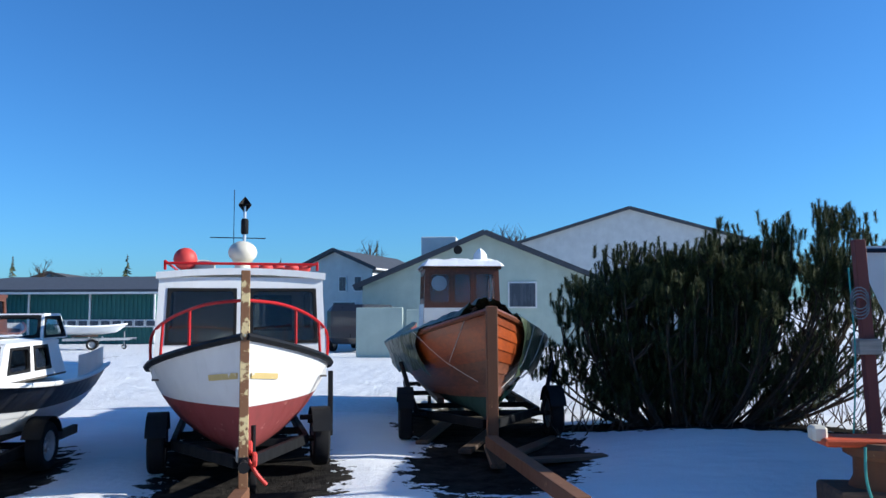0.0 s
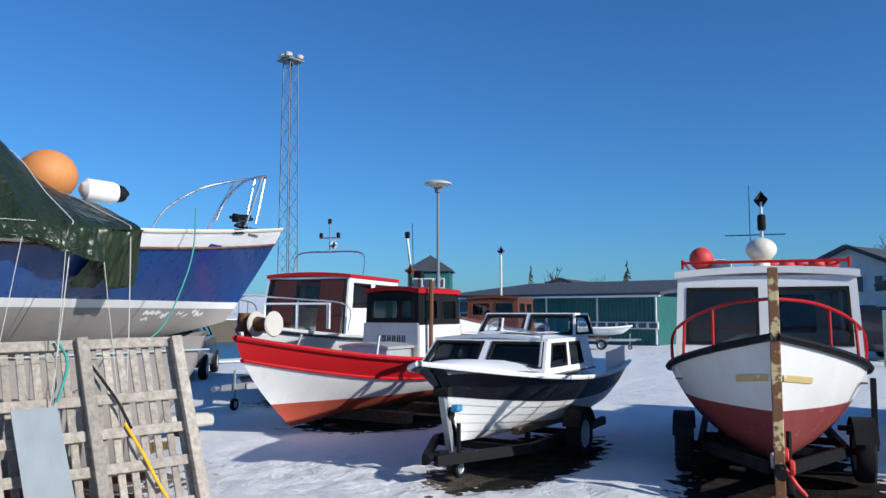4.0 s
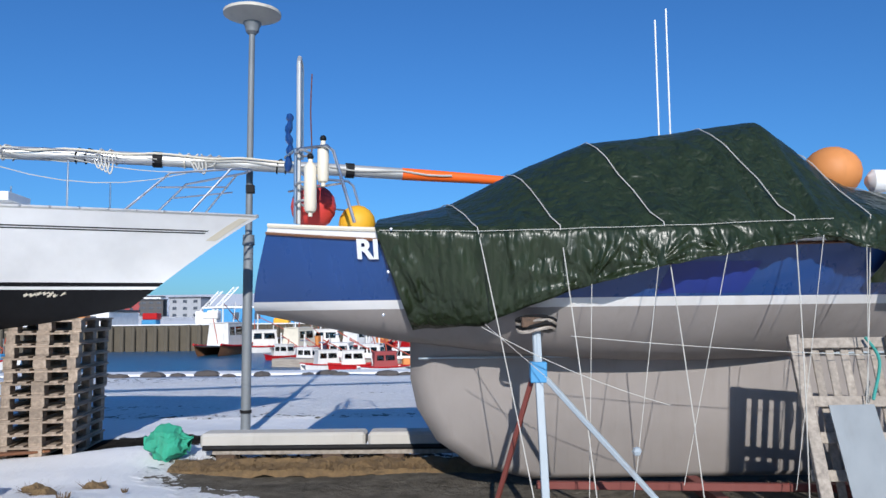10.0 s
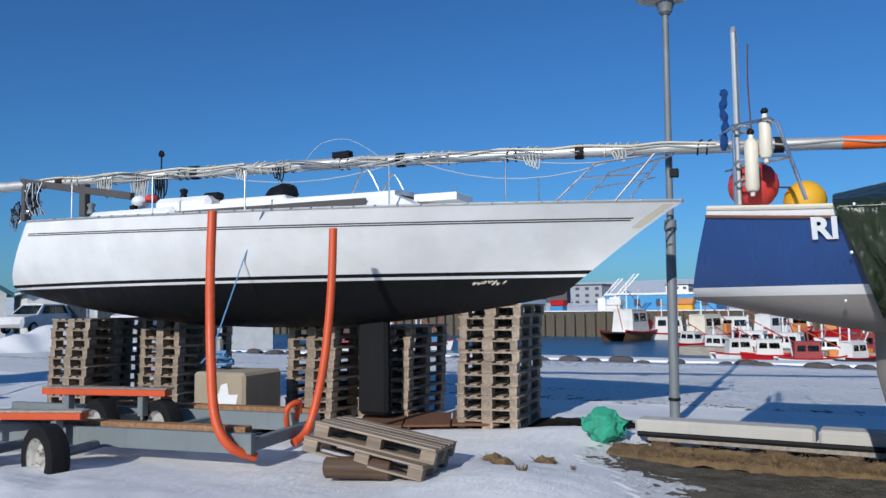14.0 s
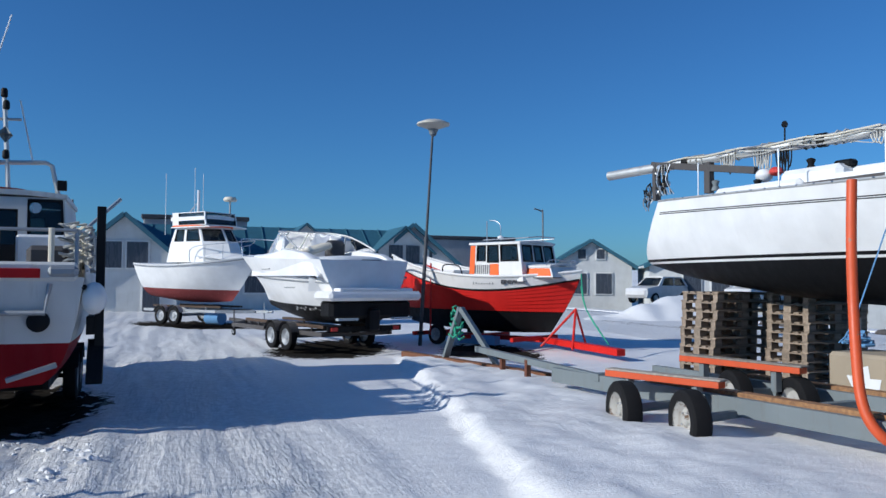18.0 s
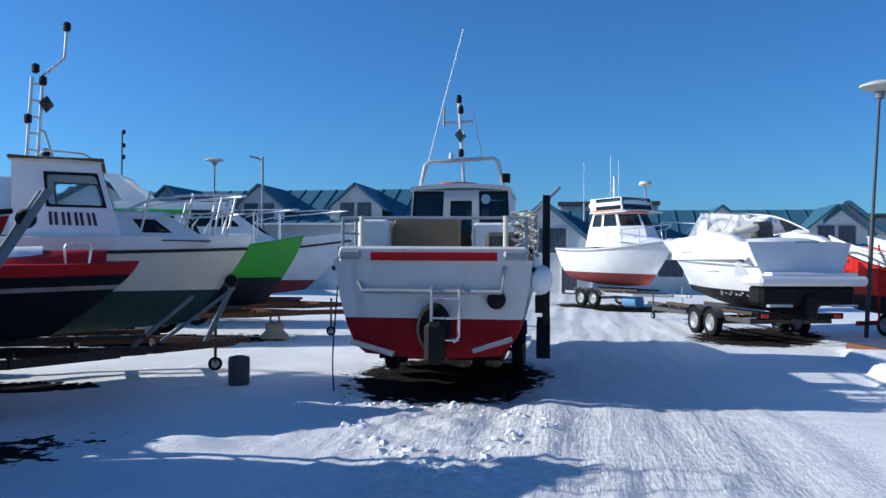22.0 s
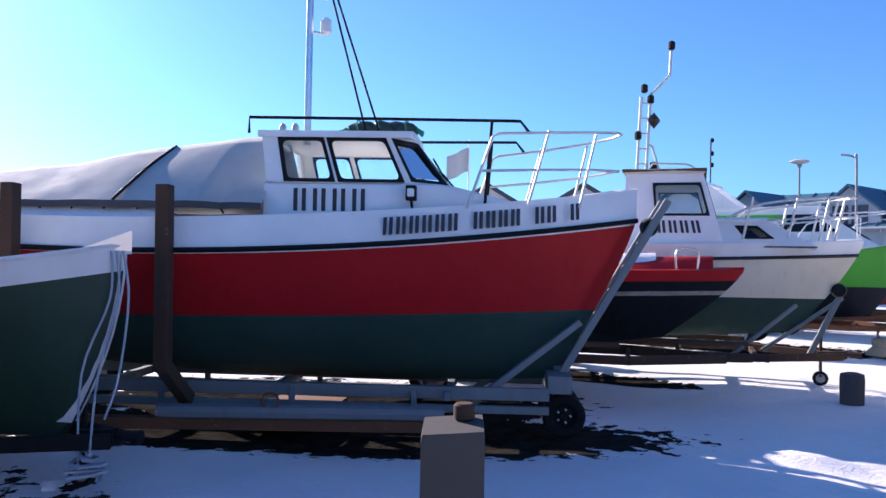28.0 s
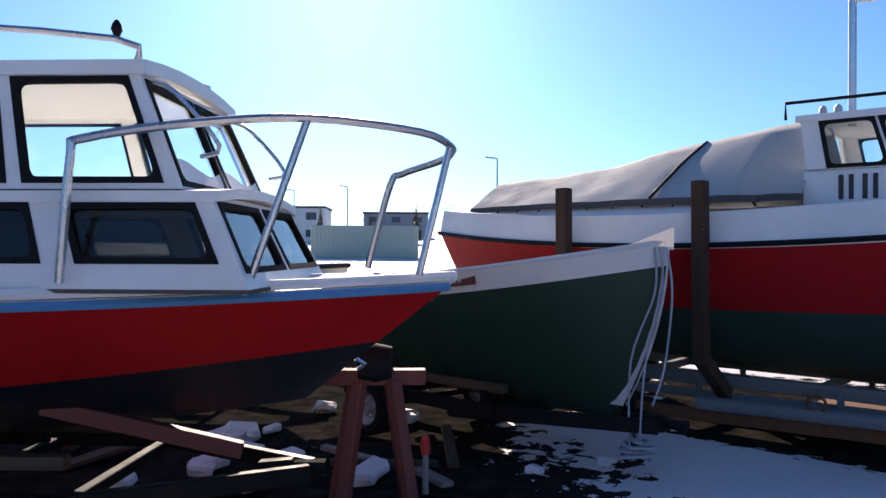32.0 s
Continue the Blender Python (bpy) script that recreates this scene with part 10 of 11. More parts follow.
# broken snow pushed up round a smooth patch beside the lane
EDGE = [(3.1, -9.3), (2.36, -9.2), (1.45, -9.1), (0.6, -8.6), (0.7, -7.8), (0.95, -7.3), (1.17, -6.4), (1.5, -6.65), (1.95, -7.15), (2.5, -8.0)]
m = Mesh()
for k in range(230):
    f = random.random() * (len(EDGE) - 1.001)
    a_, b_ = EDGE[int(f)], EDGE[int(f) + 1]
    x = mixf(a_[0], b_[0], f % 1) + random.gauss(0, 0.13)
    y = mixf(a_[1], b_[1], f % 1) + random.gauss(0, 0.13)
    r = random.choice((0.015, 0.02, 0.025, 0.03, 0.045, 0.06))
    n0 = len(m.v)
    ball(m, (x, y, ground_z(x, y) - r * 0.1), r, 8, random.uniform(0.4, 0.7))
    sd = random.uniform(0, 50)
    m.v[n0:] = [tuple(Vector(p) + r * 0.55 * noise.noise_vector(Vector(p) * (0.7 / r) + Vector((sd, 0, 0)))) for p in m.v[n0:]]
tagged(link("broken_snow", m, SNOW), "crumbled lumps of snow beside the packed lane", "snow", kind="stuff")

# ---- lamps, mast, shrub, kerb ----
def street_lamp(label, base, top, head=0.38, slim=1.0, mat=None):
    b, t = Vector(base), Vector(top)
    L = thing("street_lamp", label, "street lamp", base, group="street lamps")
    d = t - b
    k = d.length
    part("lower_pole", tube(Mesh(), [(0, 0, -0.1), d * (2.6 / k), d * (2.65 / k)], [0.068 * slim, 0.068 * slim, 0.05 * slim], 12), mat or LAMP_GREY, L)
    part("upper_pole", tube(Mesh(), [d * (2.6 / k), d * ((k - 0.25) / k)], [0.05 * slim, 0.042 * slim], 12), mat or LAMP_GREY, L)
    part("collar", tube(Mesh(), [d * (2.58 / k), d * (2.72 / k)], [0.085 * slim, 0.08 * slim], 12), mat or LAMP_GREY, L)
    M = Matrix.Translation(d)
    part("shade", lathe(Mesh(), [(0.1, -0.14), (0.2, -0.1), (head, -0.02), (head, 0.02), (head * 0.6, 0.09), (0.02, 0.12)], 28, M), LAMP_HEAD, L)
    part("lamp_body", lathe(Mesh(), [(0.05, -0.3), (0.09, -0.26), (0.1, -0.2), (0.13, -0.14), (0.1, -0.06)], 16, M), LAMP_GREY, L)
    part("base_band", tube(Mesh(), [d * (0.3 / k), d * (0.34 / k)], 0.082, 12), CABLE_BLACK, L)
    return L


street_lamp("tall grey street lamp with a flat disc head on a quay", (-11.15, -2.8, 0), (-11.15, -2.75, 5.86), 0.4)
street_lamp("grey street lamp with a flat disc head behind the boats", (-15.7, 18.85, 0), (-15.75, 18.9, 5.6), 0.42)
street_lamp("leaning street lamp coloured dark as backlit, with a flat disc head between two boats", (-5.8, -19.1, 0), (-6.2, -19.4, 5.6), 0.42, 0.7, LAMP_BACKLIT)
street_lamp("distant street lamp with a flat disc head", (18.6, -36.5, 0.3), (18.6, -36.5, 6.6), 0.44)

tw = thing("lattice_mast", "tall steel lattice floodlight mast", "mast", (-50.83, 41.73, 0))
HT, W0, W1 = 22.6, 1.2, 0.85
for sx, sy in ((-1, -1), (1, -1), (1, 1), (-1, 1)):
    part("leg", beam(Mesh(), (sx * W0 / 2, sy * W0 / 2, 0), (sx * W1 / 2, sy * W1 / 2, HT), 0.065, 0.065), STEEL_GREY, tw)
for k in range(20):
    z0, z1 = HT * k / 20, HT * (k + 1) / 20
    wa, wb_ = mixf(W0, W1, k / 20) / 2, mixf(W0, W1, (k + 1) / 20) / 2
    for f in range(4):
        cs = [(-1, -1), (1, -1), (1, 1), (-1, 1)]
        p, q = cs[f], cs[(f + 1) % 4]
        if k % 2:
            p, q = q, p
        part("brace", beam(Mesh(), (p[0] * wa, p[1] * wa, z0), (q[0] * wb_, q[1] * wb_, z1), 0.034, 0.034), STEEL_GREY, tw)
part("platform", box(Mesh(), (0, 0, HT), (1.6, 1.6, 0.12)), STEEL_GREY, tw)
for sx, sy in ((-0.5, 0.4), (0.4, -0.6), (0.5, 0.5), (-0.4, -0.5)):
    part("floodlight", lathe(Mesh(), [(0.1, 0), (0.3, 0.1), (0.36, 0.35), (0.3, 0.4)], 12, Matrix.Translation((sx, sy, HT + 0.1))), LAMP_HEAD, tw)

bush = thing("pine_shrub", "wide dense dark green mountain pine shrub with bare lower stems", "shrub", (2.95, 11.4, 0))
random.seed(31)
stems = Mesh()
shoots = Mesh()


def shoot(m, p, d, ln, r):
    """One bottle-brush shoot: stiff needles set round an upright axis."""
    d = d.normalized()
    u = d.cross(Vector((0.3, 0.9, 0.1))).normalized()
    w = d.cross(u)
    vs, fs = [], []
    for k in range(44):
        a, f = k * 2.4 + random.uniform(-0.3, 0.3), k / 43
        out = u * math.cos(a) + w * math.sin(a)
        b = p + d * ln * f
        side = d.cross(out) * 0.009
        tip = b + (out * mixf(1.0, 0.75, f) + d * mixf(0.35, 0.8, f)) * r
        n = len(vs)
        vs += [b - side, b + side, tip]
        fs.append((n, n + 1, n + 2))
    m.add(vs, fs)


CROWN_X = (-2.55, -2.2, -1.5, -0.6, 0.4, 1.3, 2.0, 2.35, 2.6)
CROWN_Z = (1.3, 2.1, 2.5, 2.72, 2.9, 2.98, 2.92, 2.5, 1.5)
for k in range(175):
    a = random.uniform(0, 2 * math.pi)
    rr = math.sqrt(random.random())
    bx, by_ = -0.4 + 0.9 * rr * math.cos(a), 0.4 * rr * math.sin(a)
    tx, ty = 2.45 * rr * math.cos(a) + random.uniform(-0.15, 0.15), 1.0 * rr * math.sin(a)
    full = float(np.interp(tx, CROWN_X, CROWN_Z)) * (1 - 0.45 * (abs(ty) / 1.2) ** 2.5)
    topz = full * random.uniform(0.72, 1.02)
    if rr > 0.75 and random.random() < 0.4:
        topz *= random.uniform(0.45, 0.8)
    pts = curve_pts([(bx, by_, 0.0), (mixf(bx, tx, 0.45), mixf(by_, ty, 0.5), topz * 0.22), (mixf(bx, tx, 0.88), mixf(by_, ty, 0.9), topz * 0.58), (tx, ty, topz - 0.1)], 4)
    tube(stems, pts, [mixf(0.024, 0.007, i / (len(pts) - 1)) for i in range(len(pts))], 5)
    tips = [pts[-1], pts[-2]]
    for j in range(6):
        i = int(random.uniform(0.25, 0.95) * (len(pts) - 1))
        q = pts[i]
        e = q + Vector((random.uniform(-0.3, 0.3), random.uniform(-0.26, 0.26), random.uniform(0.12, 0.4)))
        tube(stems, [q, q.lerp(e, 0.5) - Vector((0, 0, 0.03)), e], [0.012, 0.009, 0.006], 4)
        tips += [e, q.lerp(e, 0.6)]
    for e in tips:
        thin = 0.0 if e.z > 0.6 * full else (0.45 if e.x > 0.5 else 0.15)
        if random.random() < thin:
            continue
        for _ in range(5 if e.z > 0.68 * full else 3):
            s = e + Vector((random.gauss(0, 0.07), random.gauss(0, 0.07), random.uniform(-0.14, 0.02)))
            shoot(shoots, s, Vector((random.uniform(-0.18, 0.18), random.uniform(-0.18, 0.18), 1)), random.uniform(0.09, 0.19), random.uniform(0.05, 0.075))
twigs = Mesh()
for k in range(200):
    x, y = random.uniform(-2.4, 2.3), random.uniform(-1.1, 0.5)
    d = Vector((random.uniform(-0.6, 0.6), random.uniform(-0.5, 0.1), random.uniform(0.2, 0.9)))
    p = Vector((x, y, 0.05))
    tube(twigs, [p, p + d * 0.35, p + d * 0.6 + Vector((random.uniform(-0.1, 0.1), 0, 0.05))], [0.009, 0.006, 0.003], 4)
tagged(part("branchwork", stems, BARE_TWIG, bush), kind="stuff")
tagged(part("needle_crown", shoots, NEEDLES, bush, "dark green upright needle shoots", smooth=False), kind="stuff")
tagged(part("undergrowth", twigs, BARE_TWIG, bush), kind="stuff")

# right end of the first view: post, boat edge, rusty engine block
up = thing("mooring_post", "rust-brown steel post with bound rope beside a white boat", "post", (3.25, 7.95, 0))
part("post", beam(Mesh(), (0.04, 0, 0), (-0.06, 0, 2.26), 0.09, 0.1), RED_BROWN, up)
part("binding", box(Mesh(), (-0.03, -0.02, 1.28), (0.2, 0.16, 0.14)), WOOD_GREY, up)
rail(up, [(-0.18, -0.06, 2.0), (-0.16, -0.08, 1.2), (-0.2, -0.05, 0.4)], 0.008, ROPE_TEAL, "hanging_rope")
for k in range(4):
    part("rope_loop", tube(Mesh(), [(-0.1 + 0.08 * math.cos(a), -0.08, 1.72 + 0.1 * math.sin(a) - 0.03 * k) for a in [2 * math.pi * i / 14 for i in range(14)]], 0.006, 5, closed=True), STEEL_GREY, up)
loc, yaw, _ = heading((3.75, 9.3), (9.75, 8.9))
eb = thing("white_boat", "white boat with snow on deck and a small red pennant", "boat", loc, yaw)
# only the bow edge shows; the unseen hull is widened to shade the snow
h = Hull(6.0, 3.7, (2.15, 2.1, 2.3), (0.5, 0.4, 1.1), rake=0.5, pm=0.22, pb=0.6, wide=0.85, e=3.0)
hull_parts(eb, h, [("hull", PAINT_WHITE, None, None)], PAINT_WHITE, 0.02, (DARK_BLUE, -0.05, 0.025))
c = Cabin((-2.2, 1.2, 2.4), (-2.1, 0.8, 2.2), 2.0, 3.2)
c.build(eb, PAINT_WHITE, {}, GLASS_DARK)
part("pennant", slab(Mesh(), [(2.7, 1.3, 2.68), (2.7, 1.0, 2.7), (2.7, 1.0, 2.98), (2.7, 1.3, 2.9)], 0.01, 0.01), RED, eb)
rail(eb, [(2.7, 1.0, 2.1), (2.7, 1.0, 3.0)], 0.012, STEEL, "staff", smooth=0)
trailer("boat trailer under the white boat at the shrub", (loc[0], loc[1], 0), yaw, 4.6, 2.0, (0.0,), 0.5, 0.3, RUST, 0.3)
rbk = thing("rusty_machine_part", "rusty capstan head on a timber block with worn orange paint", "machine part", (2.82, 7.15, 0))
part("timber", box(Mesh(), (0.0, 0, 0.1), (0.6, 0.5, 0.2), bev=0.02), WOOD_DARK, rbk)
part("drum", lathe(Mesh(), [(0.24, 0.2), (0.2, 0.28), (0.2, 0.42), (0.27, 0.46), (0.28, 0.52), (0.24, 0.56)], 20, Matrix.Translation((0.12, 0, 0))), RUST, rbk)
part("plate", box(Mesh(), (0.0, 0, 0.56), (0.72, 0.34, 0.06), bev=0.015), ORANGE, rbk)
part("lug", box(Mesh(), (-0.36, 0, 0.62), (0.12, 0.14, 0.12), bev=0.02), CREAM, rbk)
rail(rbk, [(-0.1, -0.25, 0.55), (-0.12, -0.3, 0.3), (-0.05, -0.3, 0.05)], 0.012, ROPE_TEAL, "rope_end")

random.seed(15)
for x_, y_, a_, n_ in ((-0.4, 10.3, 80, 1.6), (0.3, 10.0, 65, 1.3), (-0.2, 9.3, 95, 1.2), (0.6, 9.2, 20, 0.9), (-1.0, 11.0, 84, 1.8)):
    pk_ = thing("ground_plank", "dark sodden plank lying under the orange boat", "plank", (x_, y_, -0.02), a_, group="planks on thawed ground")
    part("plank", box(Mesh(), (0, 0, 0.03), (n_, 0.16, 0.05), bev=0.008), WOOD_DARK, pk_)
kb = thing("kerb_beam", "long pale concrete kerb beam on timber packers", "kerb", (-9.55, 0.0, 0), kind="structure")
for k in range(5):
    y0 = -2.85 + k * 1.9
    part("kerb_segment", box(Mesh(), (0.002 * k, y0 + 0.94, 0.2), (0.34, 1.87, 0.17), bev=0.03), KERB, kb)
    for dy in (0.3, 1.5):
        part("packer", box(Mesh(), (0.04, y0 + dy, 0.04), (0.3, 0.22, 0.14), bev=0.015), WOOD_DARK, kb)
part("plank", beam(Mesh(), (0.16, -2.7, 0.09), (0.18, 1.5, 0.08), 0.06, 0.07), WOOD_GREY, kb)
part("pipe", tube(Mesh(), [(0.2, -2.8, 0.13), (0.2, 6.2, 0.13)], 0.03), CABLE_BLACK, kb)
vg = Mesh()
grid(vg, [[(-8.75 - 0.62 * i / 12 + 0.06 * noise.noise(Vector((j * 0.3, i * 0.2, 3))), -3.0 + j * 0.08, -0.07 + 0.11 * math.sin(i / 12 * math.pi) ** 0.5 + 0.05 * noise.noise(Vector((i * 0.9, j * 0.5, 1))) + 0.03 * noise.noise(Vector((i * 2.1, j * 1.3, 5)))) for j in range(110)] for i in range(13)])
random.seed(44)
for k in range(5000):
    x, y = random.uniform(-9.32, -8.75), random.uniform(-2.95, 5.6)
    d_ = Vector((random.uniform(-0.05, 0.09), random.uniform(-0.08, 0.08), random.uniform(0.02, 0.09)))
    p = Vector((x, y, 0.0))
    vg.add([p, p + Vector((0.008, 0.008, 0)), p + d_], [(0, 1, 2)])
tagged(link("dry_verge", vg, DRY_GRASS), "strip of dry brown grass and earth before the kerb", "verge", kind="structure")
gtb = thing("tarpaulin_bundle", "crumpled bright teal-green tarpaulin bundle at the kerb's end", "tarpaulin", (-9.3, -3.15, 0.02))
m = Mesh()
rows = []
for i in range(25):
    f = i / 24
    e_ = math.sin(math.pi * max(0.05, min(0.95, f))) ** 0.6
    rows.append([Vector((0.21 * e_ * math.cos(a) * (1 + 0.3 * noise.noise(Vector((f * 4, math.cos(a) * 2, 3)))), -0.28 + 0.5 * f, 0.17 + 0.2 * e_ * math.sin(a))) for a in [2 * math.pi * q / 30 for q in range(31)]])
rows = [[p + 0.06 * noise.noise_vector(p * 7) + 0.035 * noise.noise_vector(p * 17) for p in r] for r in rows]
grid(m, rows)
part("crumpled_sheet", m, ROPE_GREEN, gtb, angle=20, weld=True)
gvx = thing("grass_tussock", "tuft of dry grass poking through snow", "grass", (-7.1, -3.25, 0.1), group="tussocks")
for k in range(24):
    a = k * 2.4
    part("blade", tube(Mesh(), [(0.05 * math.cos(a), 0.05 * math.sin(a), -0.03), (0.1 * math.cos(a), 0.1 * math.sin(a), 0.05 + 0.02 * (k % 3))], [0.01, 0.003], 4), DRY_GRASS, gvx)
gvx.matrix_world = pose(-7.1, -3.25, 0.1) @ Matrix.Scale(0.6, 4)
copy_thing(gvx, pose(-7.5, -2.9, 0.07, 0, 0, 50) @ Matrix.Scale(0.55, 4))


# ---- buildings round the yard ----
def gable_house(name, label, c, yaw, w, L, eave, ridge, wall, roof, front=(), side=(), z0=0.0, group="", board=0, ribs=0, over=0.35, back=()):
    """A pitched-roof building: its gable faces local -y; windows are (x, z, width, height) on the front, (y, z, w, h) on the long sides."""
    H = thing(name, label, "building", (c[0], c[1], z0), yaw, group=group)
    m = Mesh()
    prism(m, [(-w / 2, 0, -1.5), (w / 2, 0, -1.5), (w / 2, 0, eave), (0, 0, ridge), (-w / 2, 0, eave)], (0, 0, 0), (0, L, 0))
    part("wall", m, wall, H, smooth=False)
    sl = (ridge - eave) / (w / 2)
    for s in (-1, 1):
        x1 = s * (w / 2 + over)
        z1 = eave - over * sl
        q = [(0, -over, ridge + 0.03), (0, L + over, ridge + 0.03), (x1, L + over, z1 + 0.03), (x1, -over, z1 + 0.03)]
        if s < 0:
            q = q[::-1]
        part("roof", slab(Mesh(), q, 0.12, 0.12), roof, H, smooth=False)
        part("barge_board", beam(Mesh(), (0, -over - 0.02, ridge + 0.0), (x1, -over - 0.02, z1), 0.05, 0.22, (0, 0, 1)), roof, H)
        part("gutter", tube(Mesh(), [(x1, -over, z1), (x1, L + over, z1)], 0.06, 6), TRIM_WHITE, H)
    for (x, z, ww, hh) in front:
        fr = part("window", box(Mesh(), (x, -0.03, z), (ww + 0.14, 0.1, hh + 0.14), bev=0.01), TRIM_WHITE, H)
        part("pane", box(Mesh(), (x, -0.07, z), (ww, 0.06, hh), bev=0.005), WINDOW_FAR, fr)
    for (y, z, ww, hh) in side:
        for s in (-1, 1):
            fr = part("window", box(Mesh(), (s * (w / 2 + 0.03), y, z), (0.1, ww + 0.14, hh + 0.14), bev=0.01), TRIM_WHITE, H)
            part("pane", box(Mesh(), (s * (w / 2 + 0.07), y, z), (0.06, ww, hh), bev=0.005), WINDOW_FAR, fr)
    return H


# teal corrugated hall
th = thing("boat_hall", "long low teal corrugated-metal hall with white trim", "building", (-23.2, 36.5, 0), 1.5)
HL = 13.2
part("wall", box(Mesh(), (0, 5, 1.1), (HL, 10, 2.62)), TEAL_WALL, th)
rib = part("cladding_rib", box(Mesh(), (0, 0, 0), (0.09, 0.05, 2.35), bev=0.01), TEAL_WALL, th)
rib.location = (-HL / 2 + 0.1, -0.02, 1.2)
for k in range(1, 62):
    share("cladding_rib", rib, Matrix.Translation((-HL / 2 + 0.1 + k * 0.213, -0.02, 1.2)), th)
part("roof", slab(Mesh(), [(-HL / 2 - 0.3, -0.4, 2.45), (HL / 2 + 0.3, -0.4, 2.45), (HL / 2 + 0.3, 10.4, 3.5), (-HL / 2 - 0.3, 10.4, 3.5)], 0.15, 0.15), ROOF_DARK, th)
part("gutter", box(Mesh(), (0, -0.42, 2.42), (HL + 0.6, 0.12, 0.1)), TRIM_WHITE, th)
for x in (-2.6, 0.4, 3.4, 6.55, -5.4):
    part("downpipe", beam(Mesh(), (x, -0.08, 0.05), (x, -0.08, 2.4), 0.09, 0.07), TRIM_WHITE, th)
for k in range(9):
    fr = part("window", box(Mesh(), (2.0 + k * 0.55, -0.06, 0.98), (0.52, 0.1, 0.36), bev=0.01), TRIM_WHITE, th)
    part("pane", box(Mesh(), (2.0 + k * 0.55, -0.12, 0.98), (0.4, 0.05, 0.24), bev=0.005), WINDOW_FAR, fr)
for k in range(4):
    for z in (1.95, 1.0):
        fr = part("window", box(Mesh(), (-6.0 + k * 1.0, -0.06, z), (0.85, 0.1, 0.75), bev=0.01), TRIM_WHITE, th)
        part("pane", box(Mesh(), (-6.0 + k * 1.0, -0.12, z), (0.7, 0.05, 0.6), bev=0.005), WINDOW_FAR, fr)
tu = thing("stair_tower", "teal two-storey tower with a pyramid roof beside the hall", "building", (-31.1, 36.6, 0), 35)
part("wall", box(Mesh(), (0, 0, 2.0), (2.5, 2.5, 4.2)), TEAL_WALL, tu)
part("roof", lathe(Mesh(), [(2.0, 4.05), (1.98, 4.15), (0.02, 5.1)], 4, Matrix.Rotation(radians(45), 4, "Z")), ROOF_DARK, tu, smooth=False)
for k, x in enumerate((-0.65, 0.0, 0.65)):
    fr = part("window", box(Mesh(), (x, -1.28, 3.35), (0.6, 0.1, 0.6), bev=0.01), TRIM_WHITE, tu)
    part("pane", box(Mesh(), (x, -1.33, 3.35), (0.48, 0.06, 0.48), bev=0.005), WINDOW_FAR, fr)

gable_house("white_house", "white two-storey house with dark pitched roof", (-10.1, 46.5), -14, 4.8, 9.5, 4.1, 5.15, BRICK_GREY, ROOF_DARK, [(0.5, 3.1, 0.4, 0.8), (1.5, 3.1, 0.4, 0.8), (0.6, 1.2, 1.4, 1.6)], [(4, 2.9, 1.0, 0.8)])
gable_house("workshop_hall", "pale grey-green workshop hall with a wide gable and dark roof", (-0.9, 34.2), 1.5, 10.6, 14, 2.7, 4.9, FACADE_GREEN, ROOF_DARK, [(1.6, 2.2, 1.1, 1.0)], ())
gable_house("workshop_hall", "large pale industrial hall with a shallow pitched roof", (8.9, 57), -4, 17, 20, 6.2, 8.75, BRICK_GREY, ROOF_DARK, [(-4, 3.8, 1.2, 1.0)], ())
ch = thing("roof_vent_box", "square pale vent box on a hall roof", "vent", (-3.4, 41, 3.5))
part("box", box(Mesh(), (0, 0, 0.9), (1.8, 1.4, 1.8), bev=0.03), BRICK_GREY, ch)
yw = thing("yard_wall", "pale green plywood yard wall panel", "wall", (-4.4, 26.9, 0), 0, kind="structure")
part("panel", box(Mesh(), (0.1, 0, 0.8), (1.6, 0.12, 1.75), bev=0.02), FACADE_GREEN, yw)
part("panel", box(Mesh(), (2.6, 0.1, 0.75), (3.2, 0.12, 1.7), bev=0.02), FACADE_GREEN, yw)
shd = thing("dark_van", "dark van parked by the workshop", "van", (-5.7, 31.5, 0), 80)
part("body", box(Mesh(), (0, 0, 1.05), (3.8, 1.7, 1.5), bev=0.25), CAR_DARK, shd)
for x in (-1.2, 1.2):
    for s in (-1, 1):
        wheel(shd, (x, s * 0.8, 0.32), 0.32, 0.2, (0, s, 0))
for s in (-1, 1):
    part("side_window", box(Mesh(), (0.2, s * 0.84, 1.4), (2.6, 0.05, 0.45), bev=0.02), GLASS_DARK, shd)


